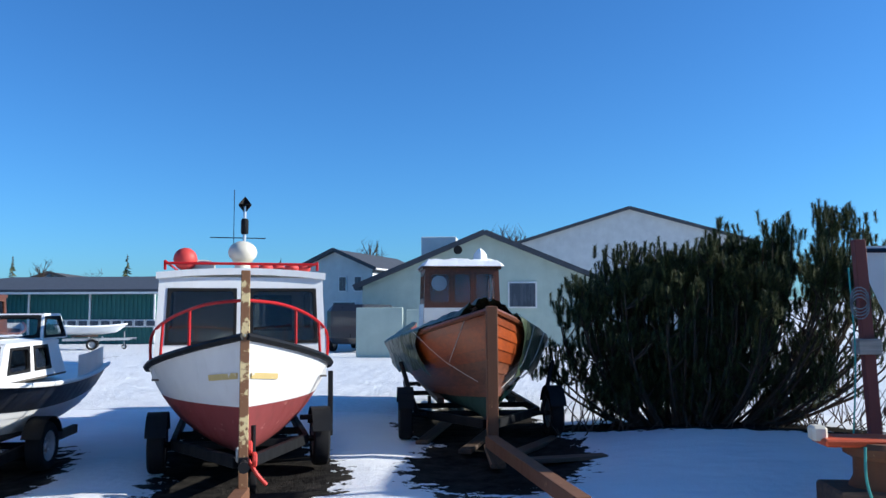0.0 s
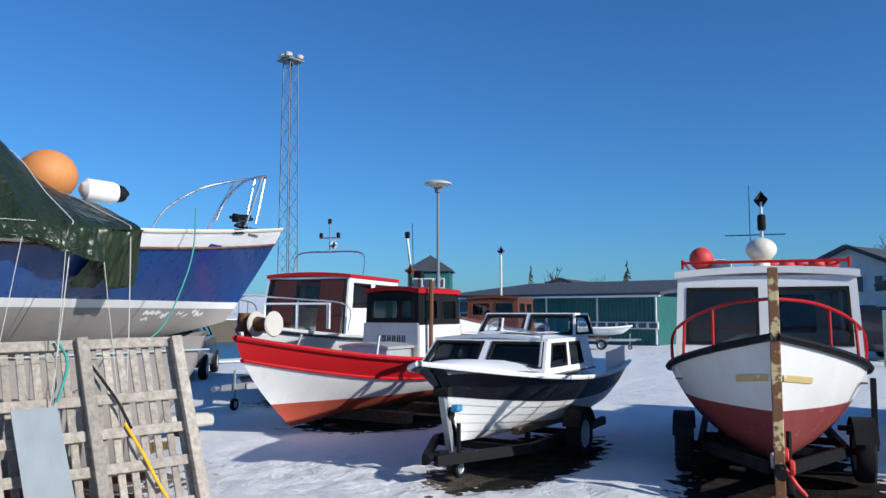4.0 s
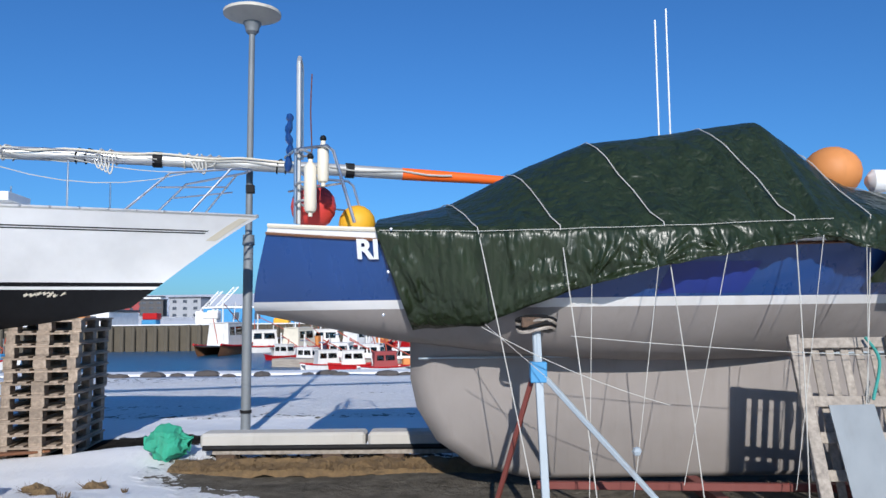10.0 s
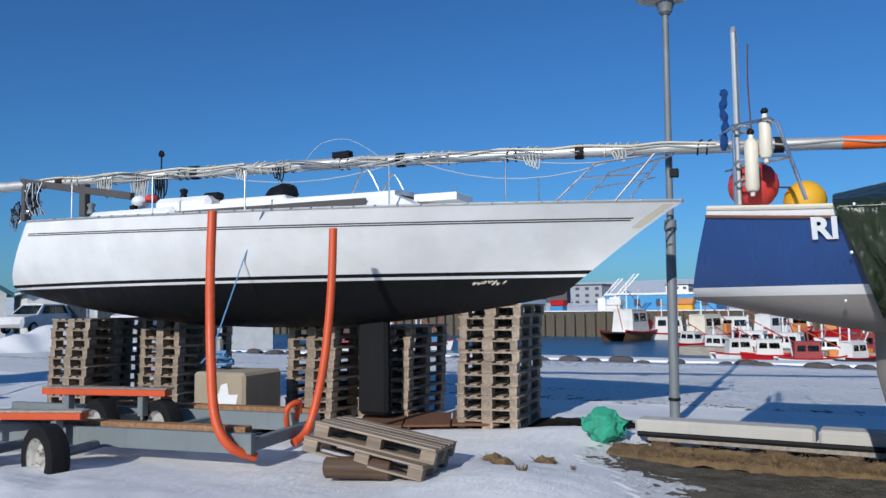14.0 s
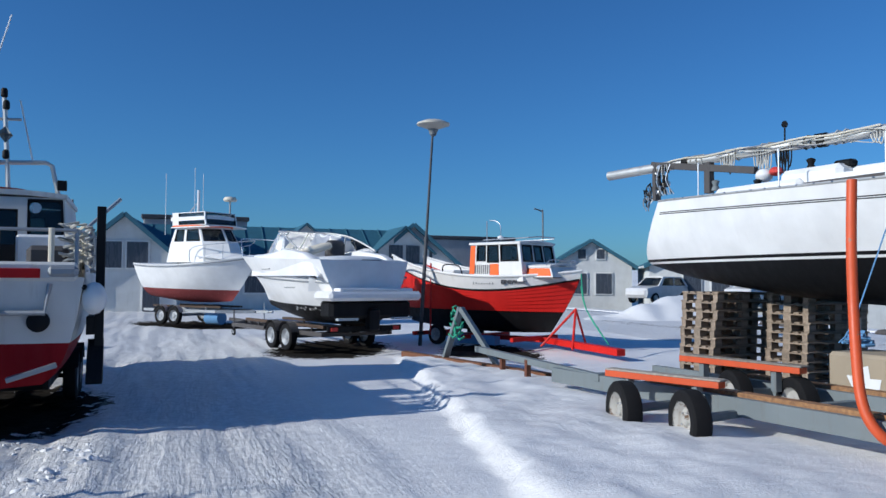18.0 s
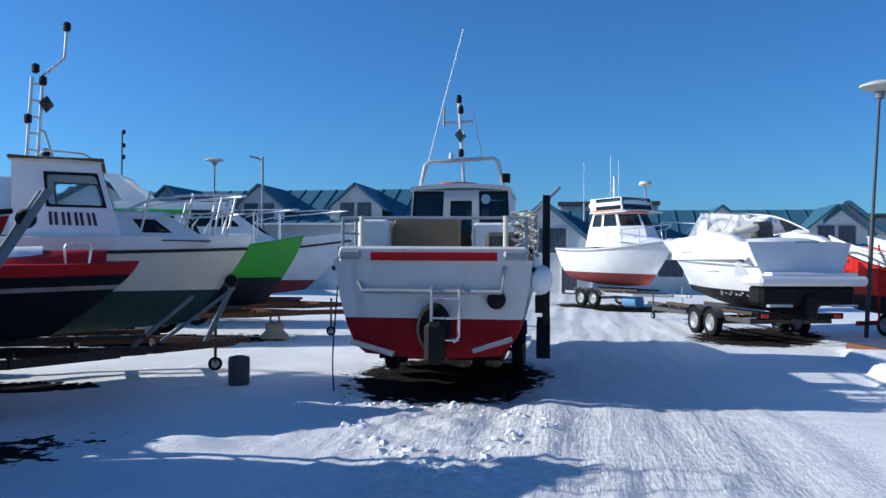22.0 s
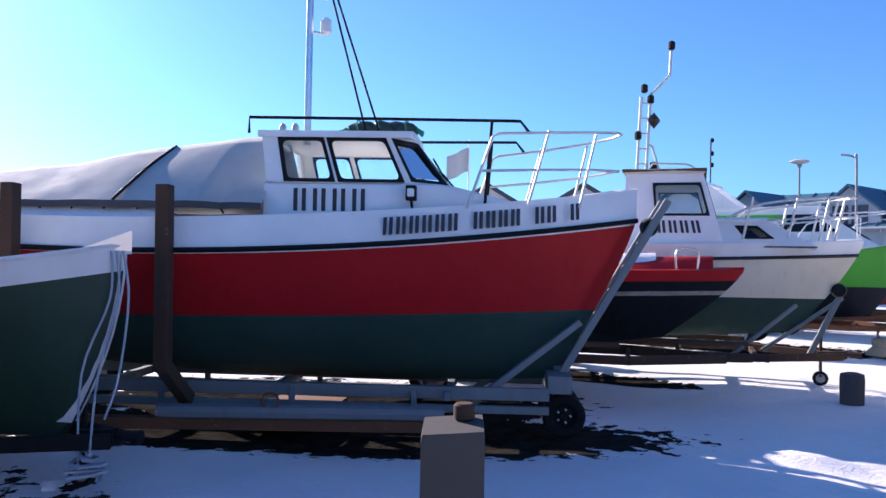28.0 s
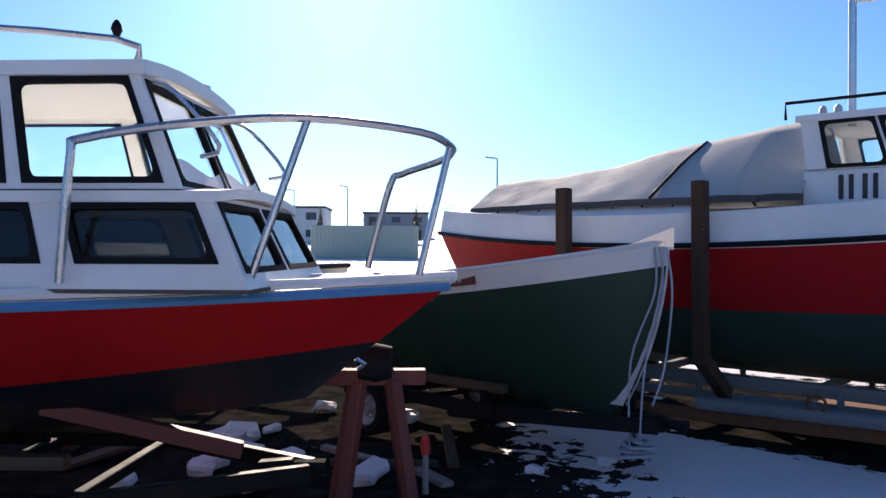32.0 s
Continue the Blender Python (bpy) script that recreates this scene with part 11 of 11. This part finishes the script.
def hatchback(label, loc, yaw, mat):
    v = thing("parked_car", label, "car", loc, yaw)
    m = Mesh()
    secs = [(-2.05, 0.55, 0.8, 0.62), (-1.95, 0.35, 0.95, 0.78), (-1.2, 0.28, 1.0, 0.86), (1.2, 0.28, 0.98, 0.86), (1.95, 0.32, 0.85, 0.8), (2.08, 0.5, 0.7, 0.65)]
    rows = []
    for x, z0, z1, hw in secs:
        rows.append([(x, -hw * 0.9, z0), (x, -hw, (z0 + z1) / 2), (x, -hw * 0.95, z1), (x, 0, z1 + 0.03), (x, hw * 0.95, z1), (x, hw, (z0 + z1) / 2), (x, hw * 0.9, z0), (x, 0, z0), (x, -hw * 0.9, z0)])
    grid(m, rows)
    m.add(rows[0][:8], [tuple(range(8))])
    m.add(rows[-1][:8], [tuple(range(8))])
    part("body", m, mat, v)
    cb_ = Cabin((-1.9, 1.0, 1.6), (-1.5, 0.3, 1.25), 0.95, 1.5)
    cb_.build(v, mat, {"left": [(0.1, 0.5, 0.15, 0.9), (0.54, 0.92, 0.15, 0.9)], "right": [(0.08, 0.46, 0.15, 0.9), (0.5, 0.9, 0.15, 0.9)], "front": [(0.06, 0.94, 0.12, 0.92)], "back": [(0.1, 0.9, 0.2, 0.9)]}, GLASS_DARK, BLACK, roof=0.02, over=0.02)
    for x in (-1.25, 1.3):
        for s in (-1, 1):
            wheel(v, (x, s * 0.78, 0.31), 0.31, 0.19, (0, s, 0), ALU)
    for s in (-1, 1):
        part("tail_lamp", box(Mesh(), (-2.0, s * 0.62, 0.85), (0.1, 0.25, 0.14), bev=0.03), BUOY_RED, v)
        part("headlamp", box(Mesh(), (2.0, s * 0.55, 0.68), (0.1, 0.3, 0.12), bev=0.03), GLASS, v)
    return v


hatchback("dark grey hatchback parked on snow behind the boats", (-18.3, 11.6, 0), 140, CAR_DARK)
hatchback("pale car parked by the white houses", (-26.5, -40.0, 0.4), 20, CAR_WHITE)
hatchback("pale car parked by the white houses", (-30.8, -37.0, 0.4), 25, CAR_WHITE)

# teal-roofed terrace
random.seed(17)
tz = 0.1
for k, (x, y, yaw) in enumerate([(2.6, -42.5, 176), (-12.8, -44, 172), (9.5, -43.5, 178), (20.5, -42.5, 186), (30, -40, 192)]):
    gable_house("terrace_house", "white rendered house with blue-green roof and dark gable window", (x, y), yaw, 5.0 if k != 3 else 4.0, 9, 2.6, 4.75, BRICK_GREY, ROOF_TEAL, [(-0.62, 2.7, 1.0, 1.3), (0.62, 2.7, 1.0, 1.3), (-1.4, 0.8, 0.8, 1.0), (1.3, 0.6, 0.8, 1.6)], (), tz, "teal-roofed houses")


def terrace(x0, x1, y, ridge, eave, depth, windows, dormers):
    """A long terrace along x: wall, pitched seamed roof, windows and gabled dormers towards the yard."""
    t = thing("terrace_row", "long white terrace with a blue-green metal roof and dormers", "building", (x0, y, tz), 0, group="terraces")
    L = x1 - x0
    part("wall", box(Mesh(), (L / 2, 0, eave / 2 - 0.3), (L, depth * 0.84, eave + 0.6)), BRICK_GREY, t)
    part("roof", prism(Mesh(), [(0, depth / 2, eave - 0.2), (0, -depth / 2, eave - 0.2), (0, 0, ridge)], (-0.4, 0, 0), (L + 0.4, 0, 0)), ROOF_TEAL, t, smooth=False)
    part("barge_board", beam(Mesh(), (-0.42, depth / 2, eave - 0.24), (-0.42, 0, ridge - 0.04), 0.06, 0.24), TRIM_WHITE, t)
    part("gutter", box(Mesh(), (L / 2, depth / 2 + 0.04, eave - 0.2), (L + 0.8, 0.12, 0.1)), TRIM_WHITE, t)
    sm = part("roof_seam", beam(Mesh(), (0, depth / 2 + 0.01, eave - 0.17), (0, 0.02, ridge + 0.03), 0.05, 0.05), ROOF_TEAL, t)
    for k in range(1, int(L)):
        share("roof_seam", sm, Matrix.Translation((k, 0, 0)), t)
    yf = depth * 0.42
    for x in windows:
        fr = part("window", box(Mesh(), (x - x0, yf + 0.04, eave * 0.5), (1.5, 0.12, 1.1)), TRIM_WHITE, t)
        part("pane", box(Mesh(), (x - x0, yf + 0.1, eave * 0.5), (1.3, 0.06, 0.9)), WINDOW_FAR, fr)
    rise = ridge - eave
    for x in dormers:
        x -= x0
        dm = part("dormer", prism(Mesh(), [(x - 1.5, 0, eave - 0.4), (x + 1.5, 0, eave - 0.4), (x + 1.5, 0, eave + rise * 0.42), (x, 0, ridge - 0.05), (x - 1.5, 0, eave + rise * 0.42)], (0, yf, 0), (0, yf + 0.2, 0)), BRICK_GREY, t, smooth=False)
        for q_ in (-1, 1):
            q = [(x, yf + 0.55, ridge), (x, 0.0, ridge), (x + q_ * 1.85, 0.0, eave + rise * 0.26), (x + q_ * 1.85, yf + 0.55, eave + rise * 0.26)]
            part("dormer_roof", slab(Mesh(), q if q_ < 0 else q[::-1], 0.06, 0.1), ROOF_TEAL, dm, smooth=False)
            part("dormer_window", box(Mesh(), (x + q_ * 0.5, yf + 0.23, eave + rise * 0.2), (0.8, 0.1, 1.2)), WINDOW_FAR, dm)
    return t


terrace(-13.5, 2.9, -47.5, 4.6, 2.5, 8.4, (-10.5, -4, 1), (-12.2, -6.6, -1.5))
terrace(9.6, 36.0, -46.5, 5.9, 3.8, 8.4, (14, 22, 30), (13.2, 19.0, 24.8, 31.0))
gable_house("white_cottage", "white gable end with a blue-green metal roof", (2.5, -45.0), 180, 4.6, 8, 2.7, 4.2, BRICK_GREY, ROOF_TEAL, [(-0.9, 0.2, 0.9, 1.9), (0.5, 0.3, 0.3, 2.2), (1.0, 0.3, 0.3, 2.2)], (), tz, "white gabled houses")
block_house("grey_block", "grey flat-roofed block behind the terrace", (-1.0, -62, 0), (7, 7, 5.2), 0, FACADE_GREY, ROOF_DARK, 2, 3, z0=0.6)
block_house("grey_block", "grey flat-roofed block behind the terrace", (-24, -68, 0), (8, 7, 4.6), 0, FACADE_GREY, ROOF_DARK, 2, 3, z0=0.6)
for k, (x, y, yaw, w) in enumerate([(-25.2, -45.5, 158, 5.2), (-22.5, -52, 160, 4.0), (-29.5, -39.5, 152, 6.5), (-36, -36, 148, 6.5)]):
    gable_house("white_cottage", "white gabled house with dark blue-green roof and garage door", (x, y), yaw, w, 9, 2.2, 3.8, BRICK_GREY, ROOF_TEAL if k % 2 == 0 else ROOF_DARK, [(-0.8, 1.0, 1.0, 1.3), (0.8, 1.0, 1.0, 1.3), (-0.6, 2.9, 0.5, 0.6), (0.6, 2.9, 0.5, 0.6)], (), 0.5, "white gabled houses")
sh_ = thing("snow_heap", "heap of ploughed dirty snow with boat frames in it", "snow heap", (-21.5, -30.5, 0.0))
m = Mesh()
grid(m, [[(x * 1.0, y * 1.0, 1.1 * math.exp(-((x / 3.2) ** 2 + (y / 1.5) ** 2)) + 0.25 * noise.noise(Vector((x, y, 6))) - 0.12) for y in [-3 + 0.3 * j for j in range(21)]] for x in [-5 + 0.35 * i for i in range(30)]])
part("snowdrift", m, SNOW, sh_)

# slope to the east: far houses, poles, container, trees
for k, (x, y, w, d, ht) in enumerate([(118, 18, 9, 12, 5), (126, 2, 8, 10, 4), (112, 36, 9, 14, 5), (130, -16, 8, 12, 4), (120, 55, 9, 14, 6), (125, -38, 9, 12, 5), (116, -60, 9, 14, 5)]):
    block_house("hillside_house", "distant house on a snowy slope", (x, y, 0), (w, d, ht), 180, [PAINT_WHITE, FACADE_GREY, BRICK_GREY][k % 3], ROOF_DARK, 2, 3, z0=ground_z(x, y) - 0.4, group="houses on the slope")
ct = thing("shipping_container", "pale grey-green shipping container on the snow", "container", (60, 3.2, ground_z(60, 3.2)), 90)
part("body", box(Mesh(), (0, 0, 1.2), (8.0, 2.4, 2.4), bev=0.04), FACADE_GREEN, ct)
rb2 = part("corrugation", box(Mesh(), (0, 0, 1.2), (0.12, 0.05, 2.2), bev=0.01), FACADE_GREEN, ct)
rb2.location = (-3.9, 1.22, 0)
for k in range(1, 27):
    share("corrugation", rb2, Matrix.Translation((-3.9 + 0.3 * k, 1.22, 0)), ct)
for k, (x, y, hh) in enumerate([(60, -6.8, 7.6), (88, 6.8, 7.0), (90, 13.0, 6.6), (75, -24, 7), (84, 30, 7)]):
    z = ground_z(x, y)
    L = thing("road_lamp", "thin distant road lamp pole", "street lamp", (x, y, z), group="road lamps")
    part("pole", tube(Mesh(), [(0, 0, 0), (0, 0, hh)], [0.09, 0.05], 6), LAMP_GREY, L)
    part("lamp_arm", beam(Mesh(), (0, 0, hh), (0, 0.9, hh + 0.1), 0.1, 0.1), LAMP_GREY, L)
for k, (x, y) in enumerate([(6, -50.5), (14.5, -33.0), (-22, -46)]):
    L = thing("road_lamp", "thin bent road lamp pole by the houses", "street lamp", (x, y, 0.5), group="road lamps")
    part("pole", tube(Mesh(), curve_pts([(0, 0, 0), (0, 0, 5.2), (0.1, 0, 5.6), (0.6, 0, 5.75)]), 0.05, 6), LAMP_GREY, L)


def spruce(loc, ht, label):
    t = thing("spruce_tree", label, "tree", loc)
    part("trunk", tube(Mesh(), [(0, 0, -0.3), (0, 0, ht)], [ht * 0.02, 0.01], 6), BARE_TWIG, t)
    m = Mesh()
    for k in range(130):
        f = random.random() ** 0.8
        z = ht * (0.12 + 0.88 * f)
        R = ht * 0.2 * (1 - f) * random.uniform(0.6, 1.1) + 0.05
        a = random.uniform(0, 2 * math.pi)
        d = Vector((math.cos(a), math.sin(a), -0.25))
        s = Vector((-math.sin(a), math.cos(a), 0)) * R * 0.28
        b0 = Vector((0, 0, z))
        m.add([b0 + Vector((0, 0, 0.05 * ht * 0.3)), b0 + d * R + s * 0.6, b0 + d * R * 1.15, b0 + d * R - s * 0.6, b0 + d * R * 0.4 - Vector((0, 0, R * 0.25))], [(0, 1, 2), (0, 2, 3), (0, 3, 4), (0, 4, 1)])
    tagged(part("crown", m, NEEDLES, t, smooth=False), kind="stuff")


def bare_tree(loc, ht, label):
    t = thing("bare_tree", label, "tree", loc)
    part("trunk", tube(Mesh(), [(0, 0, -0.3), (0.05, 0, ht * 0.5), (0, 0.05, ht * 0.9)], [ht * 0.02, ht * 0.012, 0.01], 6), BARE_TWIG, t)
    m = Mesh()
    for k in range(70):
        z = ht * random.uniform(0.25, 0.85)
        a = random.uniform(0, 6.28)
        ln = ht * random.uniform(0.12, 0.3)
        d = Vector((math.cos(a), math.sin(a), random.uniform(0.8, 1.8))).normalized()
        p = Vector((0, 0, z))
        e = p + d * ln
        tube(m, [p, p.lerp(e, 0.5), e], [ht * 0.006, ht * 0.004, 0.004], 4)
        for _ in range(3):
            q = p.lerp(e, random.uniform(0.4, 0.95))
            tube(m, [q, q + Vector((random.uniform(-1, 1), random.uniform(-1, 1), random.uniform(0.4, 1.4))) * ln * 0.35], [ht * 0.003, 0.003], 3)
    tagged(part("crown", m, BARE_TWIG, t), kind="stuff")


random.seed(77)
SKY_TREES = [(-33.0, 50.6, 5.2), (-27.7, 56.0, 5.7), (-11.7, 71.5, 7.8), (-17.9, 61.9, 5.7), (2.1, 80.4, 9.3), (-45, 52, 4.5)]
for x, y, ht in SKY_TREES:
    spruce((x, y, 0), ht, "dark spruce tree behind the halls")
for x, y, ht in [(-31.5, 51.6, 4.8), (-12.0, 69.4, 7.4), (-0.2, 75.5, 9.3), (-28.9, 53.1, 4.2), (1.0, 78.4, 9.4), (-41, 50, 5.0)]:
    bare_tree((x, y, 0), ht, "leafless tree behind the halls")
for k in range(16):
    y = -30 + k * 5 + random.uniform(-2, 2)
    x = random.uniform(92, 112)
    (bare_tree if k % 2 else spruce)((x, y, ground_z(x, y) - 0.2), random.uniform(3, 5.5), "small tree on the far slope")
for k in range(7):
    spruce((random.uniform(66, 82), 9 + k * 2.4, ground_z(70, 12) - 0.2), random.uniform(3.0, 4.2), "dark conifer in a shelter belt")
for k, (x, y, yaw, w) in enumerate([(-27, 66, 5, 9), (-18, 74, -5, 10), (-36, 60, 12, 9), (-12, 70, 0, 8)]):
    gable_house("hill_house", "house with dark pitched roof behind the teal hall", (x, y), yaw, w, 8, 2.6, 4.2, [BRICK_GREY, FACADE_GREY][k % 2], ROOF_DARK if k % 2 else SLATE, [(-1.5, 2.4, 1.2, 1.0), (1.5, 2.4, 1.2, 1.0)], (), 0.4, "houses behind the hall")
for k, (x, y, yaw) in enumerate([(27, -31, 215), (24, -35, 205), (31, -28, 222)]):
    gable_house("hill_house", "dark-roofed house seen past the boats", (x, y), yaw, 6, 7, 3.2, 5.0, BRICK_GREY, ROOF_DARK, [(-1, 1.6, 1, 1), (1, 1.6, 1, 1)], (), 0.6, "houses past the boats")

# ---- harbour craft ----
def small_craft(loc, yaw, L, hullm, housem, label):
    v = thing("harbour_boat", label, "boat", loc, yaw, group="boats afloat in the harbour")
    hh = Hull(L, L * 0.3, (L * 0.1, L * 0.08, L * 0.14), (-0.5, -0.5, -0.4), rake=L * 0.1, pm=0.3, pb=0.6, wide=0.8)
    part("hull", hh.strip(Mesh(), None, None, 14, 4), hullm, v)
    part("deck", hh.deck(Mesh(), 0.1, 12), PAINT_WHITE, v)
    part("rubbing_strake", hh.belt(Mesh(), 0, 0.02, L * 0.01), RED, v)
    cc = Cabin((-L * 0.3, L * 0.05, L * 0.2), (-L * 0.28, L * 0.02, L * 0.17), L * 0.07, L * 0.27)
    cc.build(v, housem, {"left": [(0.1, 0.4, 0.5, 0.85), (0.5, 0.9, 0.5, 0.85)], "right": [(0.1, 0.4, 0.5, 0.85), (0.5, 0.9, 0.5, 0.85)], "front": [(0.1, 0.9, 0.5, 0.85)]}, GLASS_DARK)
    rail(v, [(-L * 0.2, 0, L * 0.26), (-L * 0.2, 0, L * 0.5)], 0.05, PAINT_WHITE, "mast", smooth=0)
    rail(v, [(-L * 0.2, 0, L * 0.45), (L * 0.3, 0, L * 0.2)], 0.03, ORANGE_RED, "boom", smooth=0)
    rail(v, [(-L * 0.2, -L * 0.1, L * 0.4), (-L * 0.2, L * 0.1, L * 0.4)], 0.04, STEEL, "crosstree", smooth=0)
    return v


random.seed(9)
AFLOAT = [(-62, -17.4, 8.8, RUST_PAINT, 172), (-64, -14.6, 6.4, PAINT_WHITE, 110), (-60.6, -11.4, 7.2, PAINT_WHITE, 160), (-64, -9.5, 6.4, RED, 95), (-61.5, -6.8, 7.2, SLATE, 150), (-66, -5.4, 7.2, RED, 85), (-52, -10.8, 3.6, RED, 60), (-46.5, -8.2, 3.6, PAINT_WHITE, 60), (-43.2, -6.5, 3.6, PAINT_WHITE, 120), (-48.6, -6.4, 4.3, PAINT_WHITE, 75),
          (-42.4, -4.9, 3.6, RED, 100), (-46.0, -4.3, 4.3, PAINT_WHITE, 70), (-40.5, -3.1, 3.6, PAINT_WHITE, 110), (-44.6, -2.4, 3.6, PAINT_WHITE, 85), (-41.6, -1.4, 3.6, SLATE, 150), (-45.8, -0.6, 4.3, PAINT_WHITE, 130), (-42.5, 0.3, 3.6, RED, 95), (-47.5, 1.6, 4.3, PAINT_WHITE, 110), (-41.2, -26.8, 4.3, PAINT_WHITE, 40), (-46, -27.2, 5.0, PAINT_WHITE, 75), (-42, -29.6, 4.3, PAINT_WHITE, 100), (-50, -33, 6.4, GREEN, 80)]
for x, y, L, hm, yw_ in AFLOAT:
    v = small_craft((x, y, -1.3), yw_, L, hm, (PAINT_WHITE, GRIMY, BRICK_RED, CREAM, PAINT_WHITE)[int(abs(x * 7 + y * 3)) % 5], "small fishing boat moored in the harbour")
    for q in range(3):
        px_ = random.uniform(-0.3, 0.3) * L
        rail(v, [(px_, 0, L * 0.1), (px_ + random.uniform(-0.3, 0.3), random.uniform(-0.5, 0.5), L * random.uniform(0.3, 0.48))], 0.03, (PAINT_WHITE, ORANGE_RED, GALV)[q], "rigging_pole", smooth=0)
    part("deck_gear", box(Mesh(), (L * 0.22, random.uniform(-0.4, 0.4), L * 0.13), (L * 0.12, L * 0.1, L * 0.1), bev=0.05), (BUOY_RED, FACADE_BLUE, CREAM, BUOY_ORANGE)[int(L) % 4], v)
pt = thing("floating_pontoon", "low floating pontoon with mooring gear", "pontoon", (-44, -3.6, -1.3), 70)
part("deck", box(Mesh(), (0, 0, 0.2), (14, 1.8, 0.5), bev=0.04), WOOD_GREY, pt)
for k, (x, y, s) in enumerate([(-100, -30.5, 0.62), (-112, -36, 0.6)]):
    cn = thing("harbour_crane", "white lattice harbour crane across the water", "crane", (x, y, 0.4))
    part("base", box(Mesh(), (0, 0, 1.0), (1.6, 1.4, 2.0), bev=0.1), PAINT_WHITE, cn)
    for dy in (-0.3, 0.3):
        part("jib_chord", beam(Mesh(), (0, dy, 2.0), (0, dy + 4.5 * s, 8.0 * s), 0.12, 0.12), PAINT_WHITE, cn)
    for q in range(8):
        f0, f1 = q / 8, (q + 1) / 8
        part("jib_lace", beam(Mesh(), (0, -0.3 + 4.5 * s * f0, 2 + (8 * s - 2) * f0), (0, 0.3 + 4.5 * s * f1, 2 + (8 * s - 2) * f1), 0.06, 0.06), PAINT_WHITE, cn)
for k in range(14):
    y = -60 + k * 6.3
    t_ = thing("fish_tub_stack", "stack of coloured tubs and gear on the far quay", "tubs", (-72 - (k % 3), y, 0.4), group="tubs on the far quay")
    part("tub", box(Mesh(), (0, 0, 0.5), (1.2, 1.4, 1.0), bev=0.08), [BUOY_ORANGE, FACADE_BLUE, PAINT_WHITE, BUOY_YELLOW][k % 4], t_)
    part("tub", box(Mesh(), (0.05, 0.1, 1.3), (1.2, 1.4, 0.6), bev=0.08), [PAINT_WHITE, BUOY_ORANGE, RED][k % 3], t_)
random.seed(2)
for k in range(40):
    y = -26 + k * 0.75 + random.uniform(-0.3, 0.3)
    r = random.uniform(0.15, 0.32)
    t_ = thing("quay_boulder", "dark boulder on the snowy quay edge", "boulder", (-21.7 + random.uniform(-0.3, 0.2), y, -0.05), random.uniform(0, 360), group="boulders on the quay edge")
    part("rock", lathe(Mesh(), [(r * 0.9, 0), (r, r * 0.3), (r * 0.7, r * 0.65), (0.01, r * 0.8)], 7, Matrix.Diagonal((1.3, 0.9, 0.8, 1))), ROCK, t_, smooth=False)

# more craft and gear in the back of the yard
ow = thing("old_wooden_boat", "old wooden boat with a brown wheelhouse behind the others", "boat", (-12.2, 17.0, 0), -70)
h = Hull(6.0, 2.2, (1.3, 1.1, 1.5), (0.4, 0.3, 0.4), rake=0.5, pm=0.36, pb=0.7, wide=0.6)
hull_parts(ow, h, [("hull_bottom", DEEP_RED, None, 0.7), ("hull", PAINT_WHITE, 0.7, None)], WOOD_BROWN, 0.15, (WOOD_BROWN, 0, 0.03))
c = Cabin((-1.4, 0.4, 1.4), (-1.35, 0.35, 1.3), 1.1, 1.95)
c.build(ow, WOOD_BROWN, {"front": [(0.08, 0.46, 0.5, 0.9), (0.54, 0.92, 0.5, 0.9)], "left": [(0.1, 0.45, 0.5, 0.9), (0.55, 0.9, 0.5, 0.9)], "right": [(0.1, 0.45, 0.5, 0.9), (0.55, 0.9, 0.5, 0.9)]}, GLASS_DARK, WOOD_BROWN)
rail(ow, [(-0.5, 0, 1.95), (-0.5, 0, 3.2)], 0.03, CREAM, "mast", smooth=0)
diamond(ow, (-0.5, 0, 3.25), 0.13, NAVY)
cr_ = thing("boat_cradle", "dark timber cradle under the old wooden boat", "cradle", (-12.2, 17.0, 0), -70)
for x in (-1.5, 0.8):
    part("crossbeam", beam(Mesh(), (x, -0.9, 0.18), (x, 0.9, 0.18), 0.2, 0.34), WOOD_DARK, cr_)
dd = thing("small_dinghy", "small white dinghy on a low trolley before the teal hall", "boat", (-16.9, 31.5, 0), 25)
h = Hull(2.6, 1.1, (0.98, 0.94, 1.04), (0.66, 0.6, 0.7), rake=0.4, pm=0.4, pb=0.8, wide=0.8)
hull_parts(dd, h, [("hull", GEL_WHITE, None, None)], GEL_WHITE, 0.05, (GEL_WHITE, 0, 0.04))
trailer("low launching trolley under a white dinghy", (-16.9, 31.5, 0), 25, 2.2, 0.9, (0.0,), 0.42, 0.4, GALV, 0.22)
fb = thing("timber_fence", "short weathered timber fence behind the parked car", "fence", (-16.8, 8.6, 0), 0, kind="structure")
for k in range(16):
    part("fence_board", box(Mesh(), (-0.35 * k * 0.5, 0.2 * k, 0.65), (0.06, 0.17, 1.3), pose(0, 0, 0, 0, 0, 40).to_3x3()), WOOD_GREY, fb)
part("fence_rail", beam(Mesh(), (0.05, 0, 1.0), (-2.55, 3.0, 1.0), 0.06, 0.1), WOOD_GREY, fb)
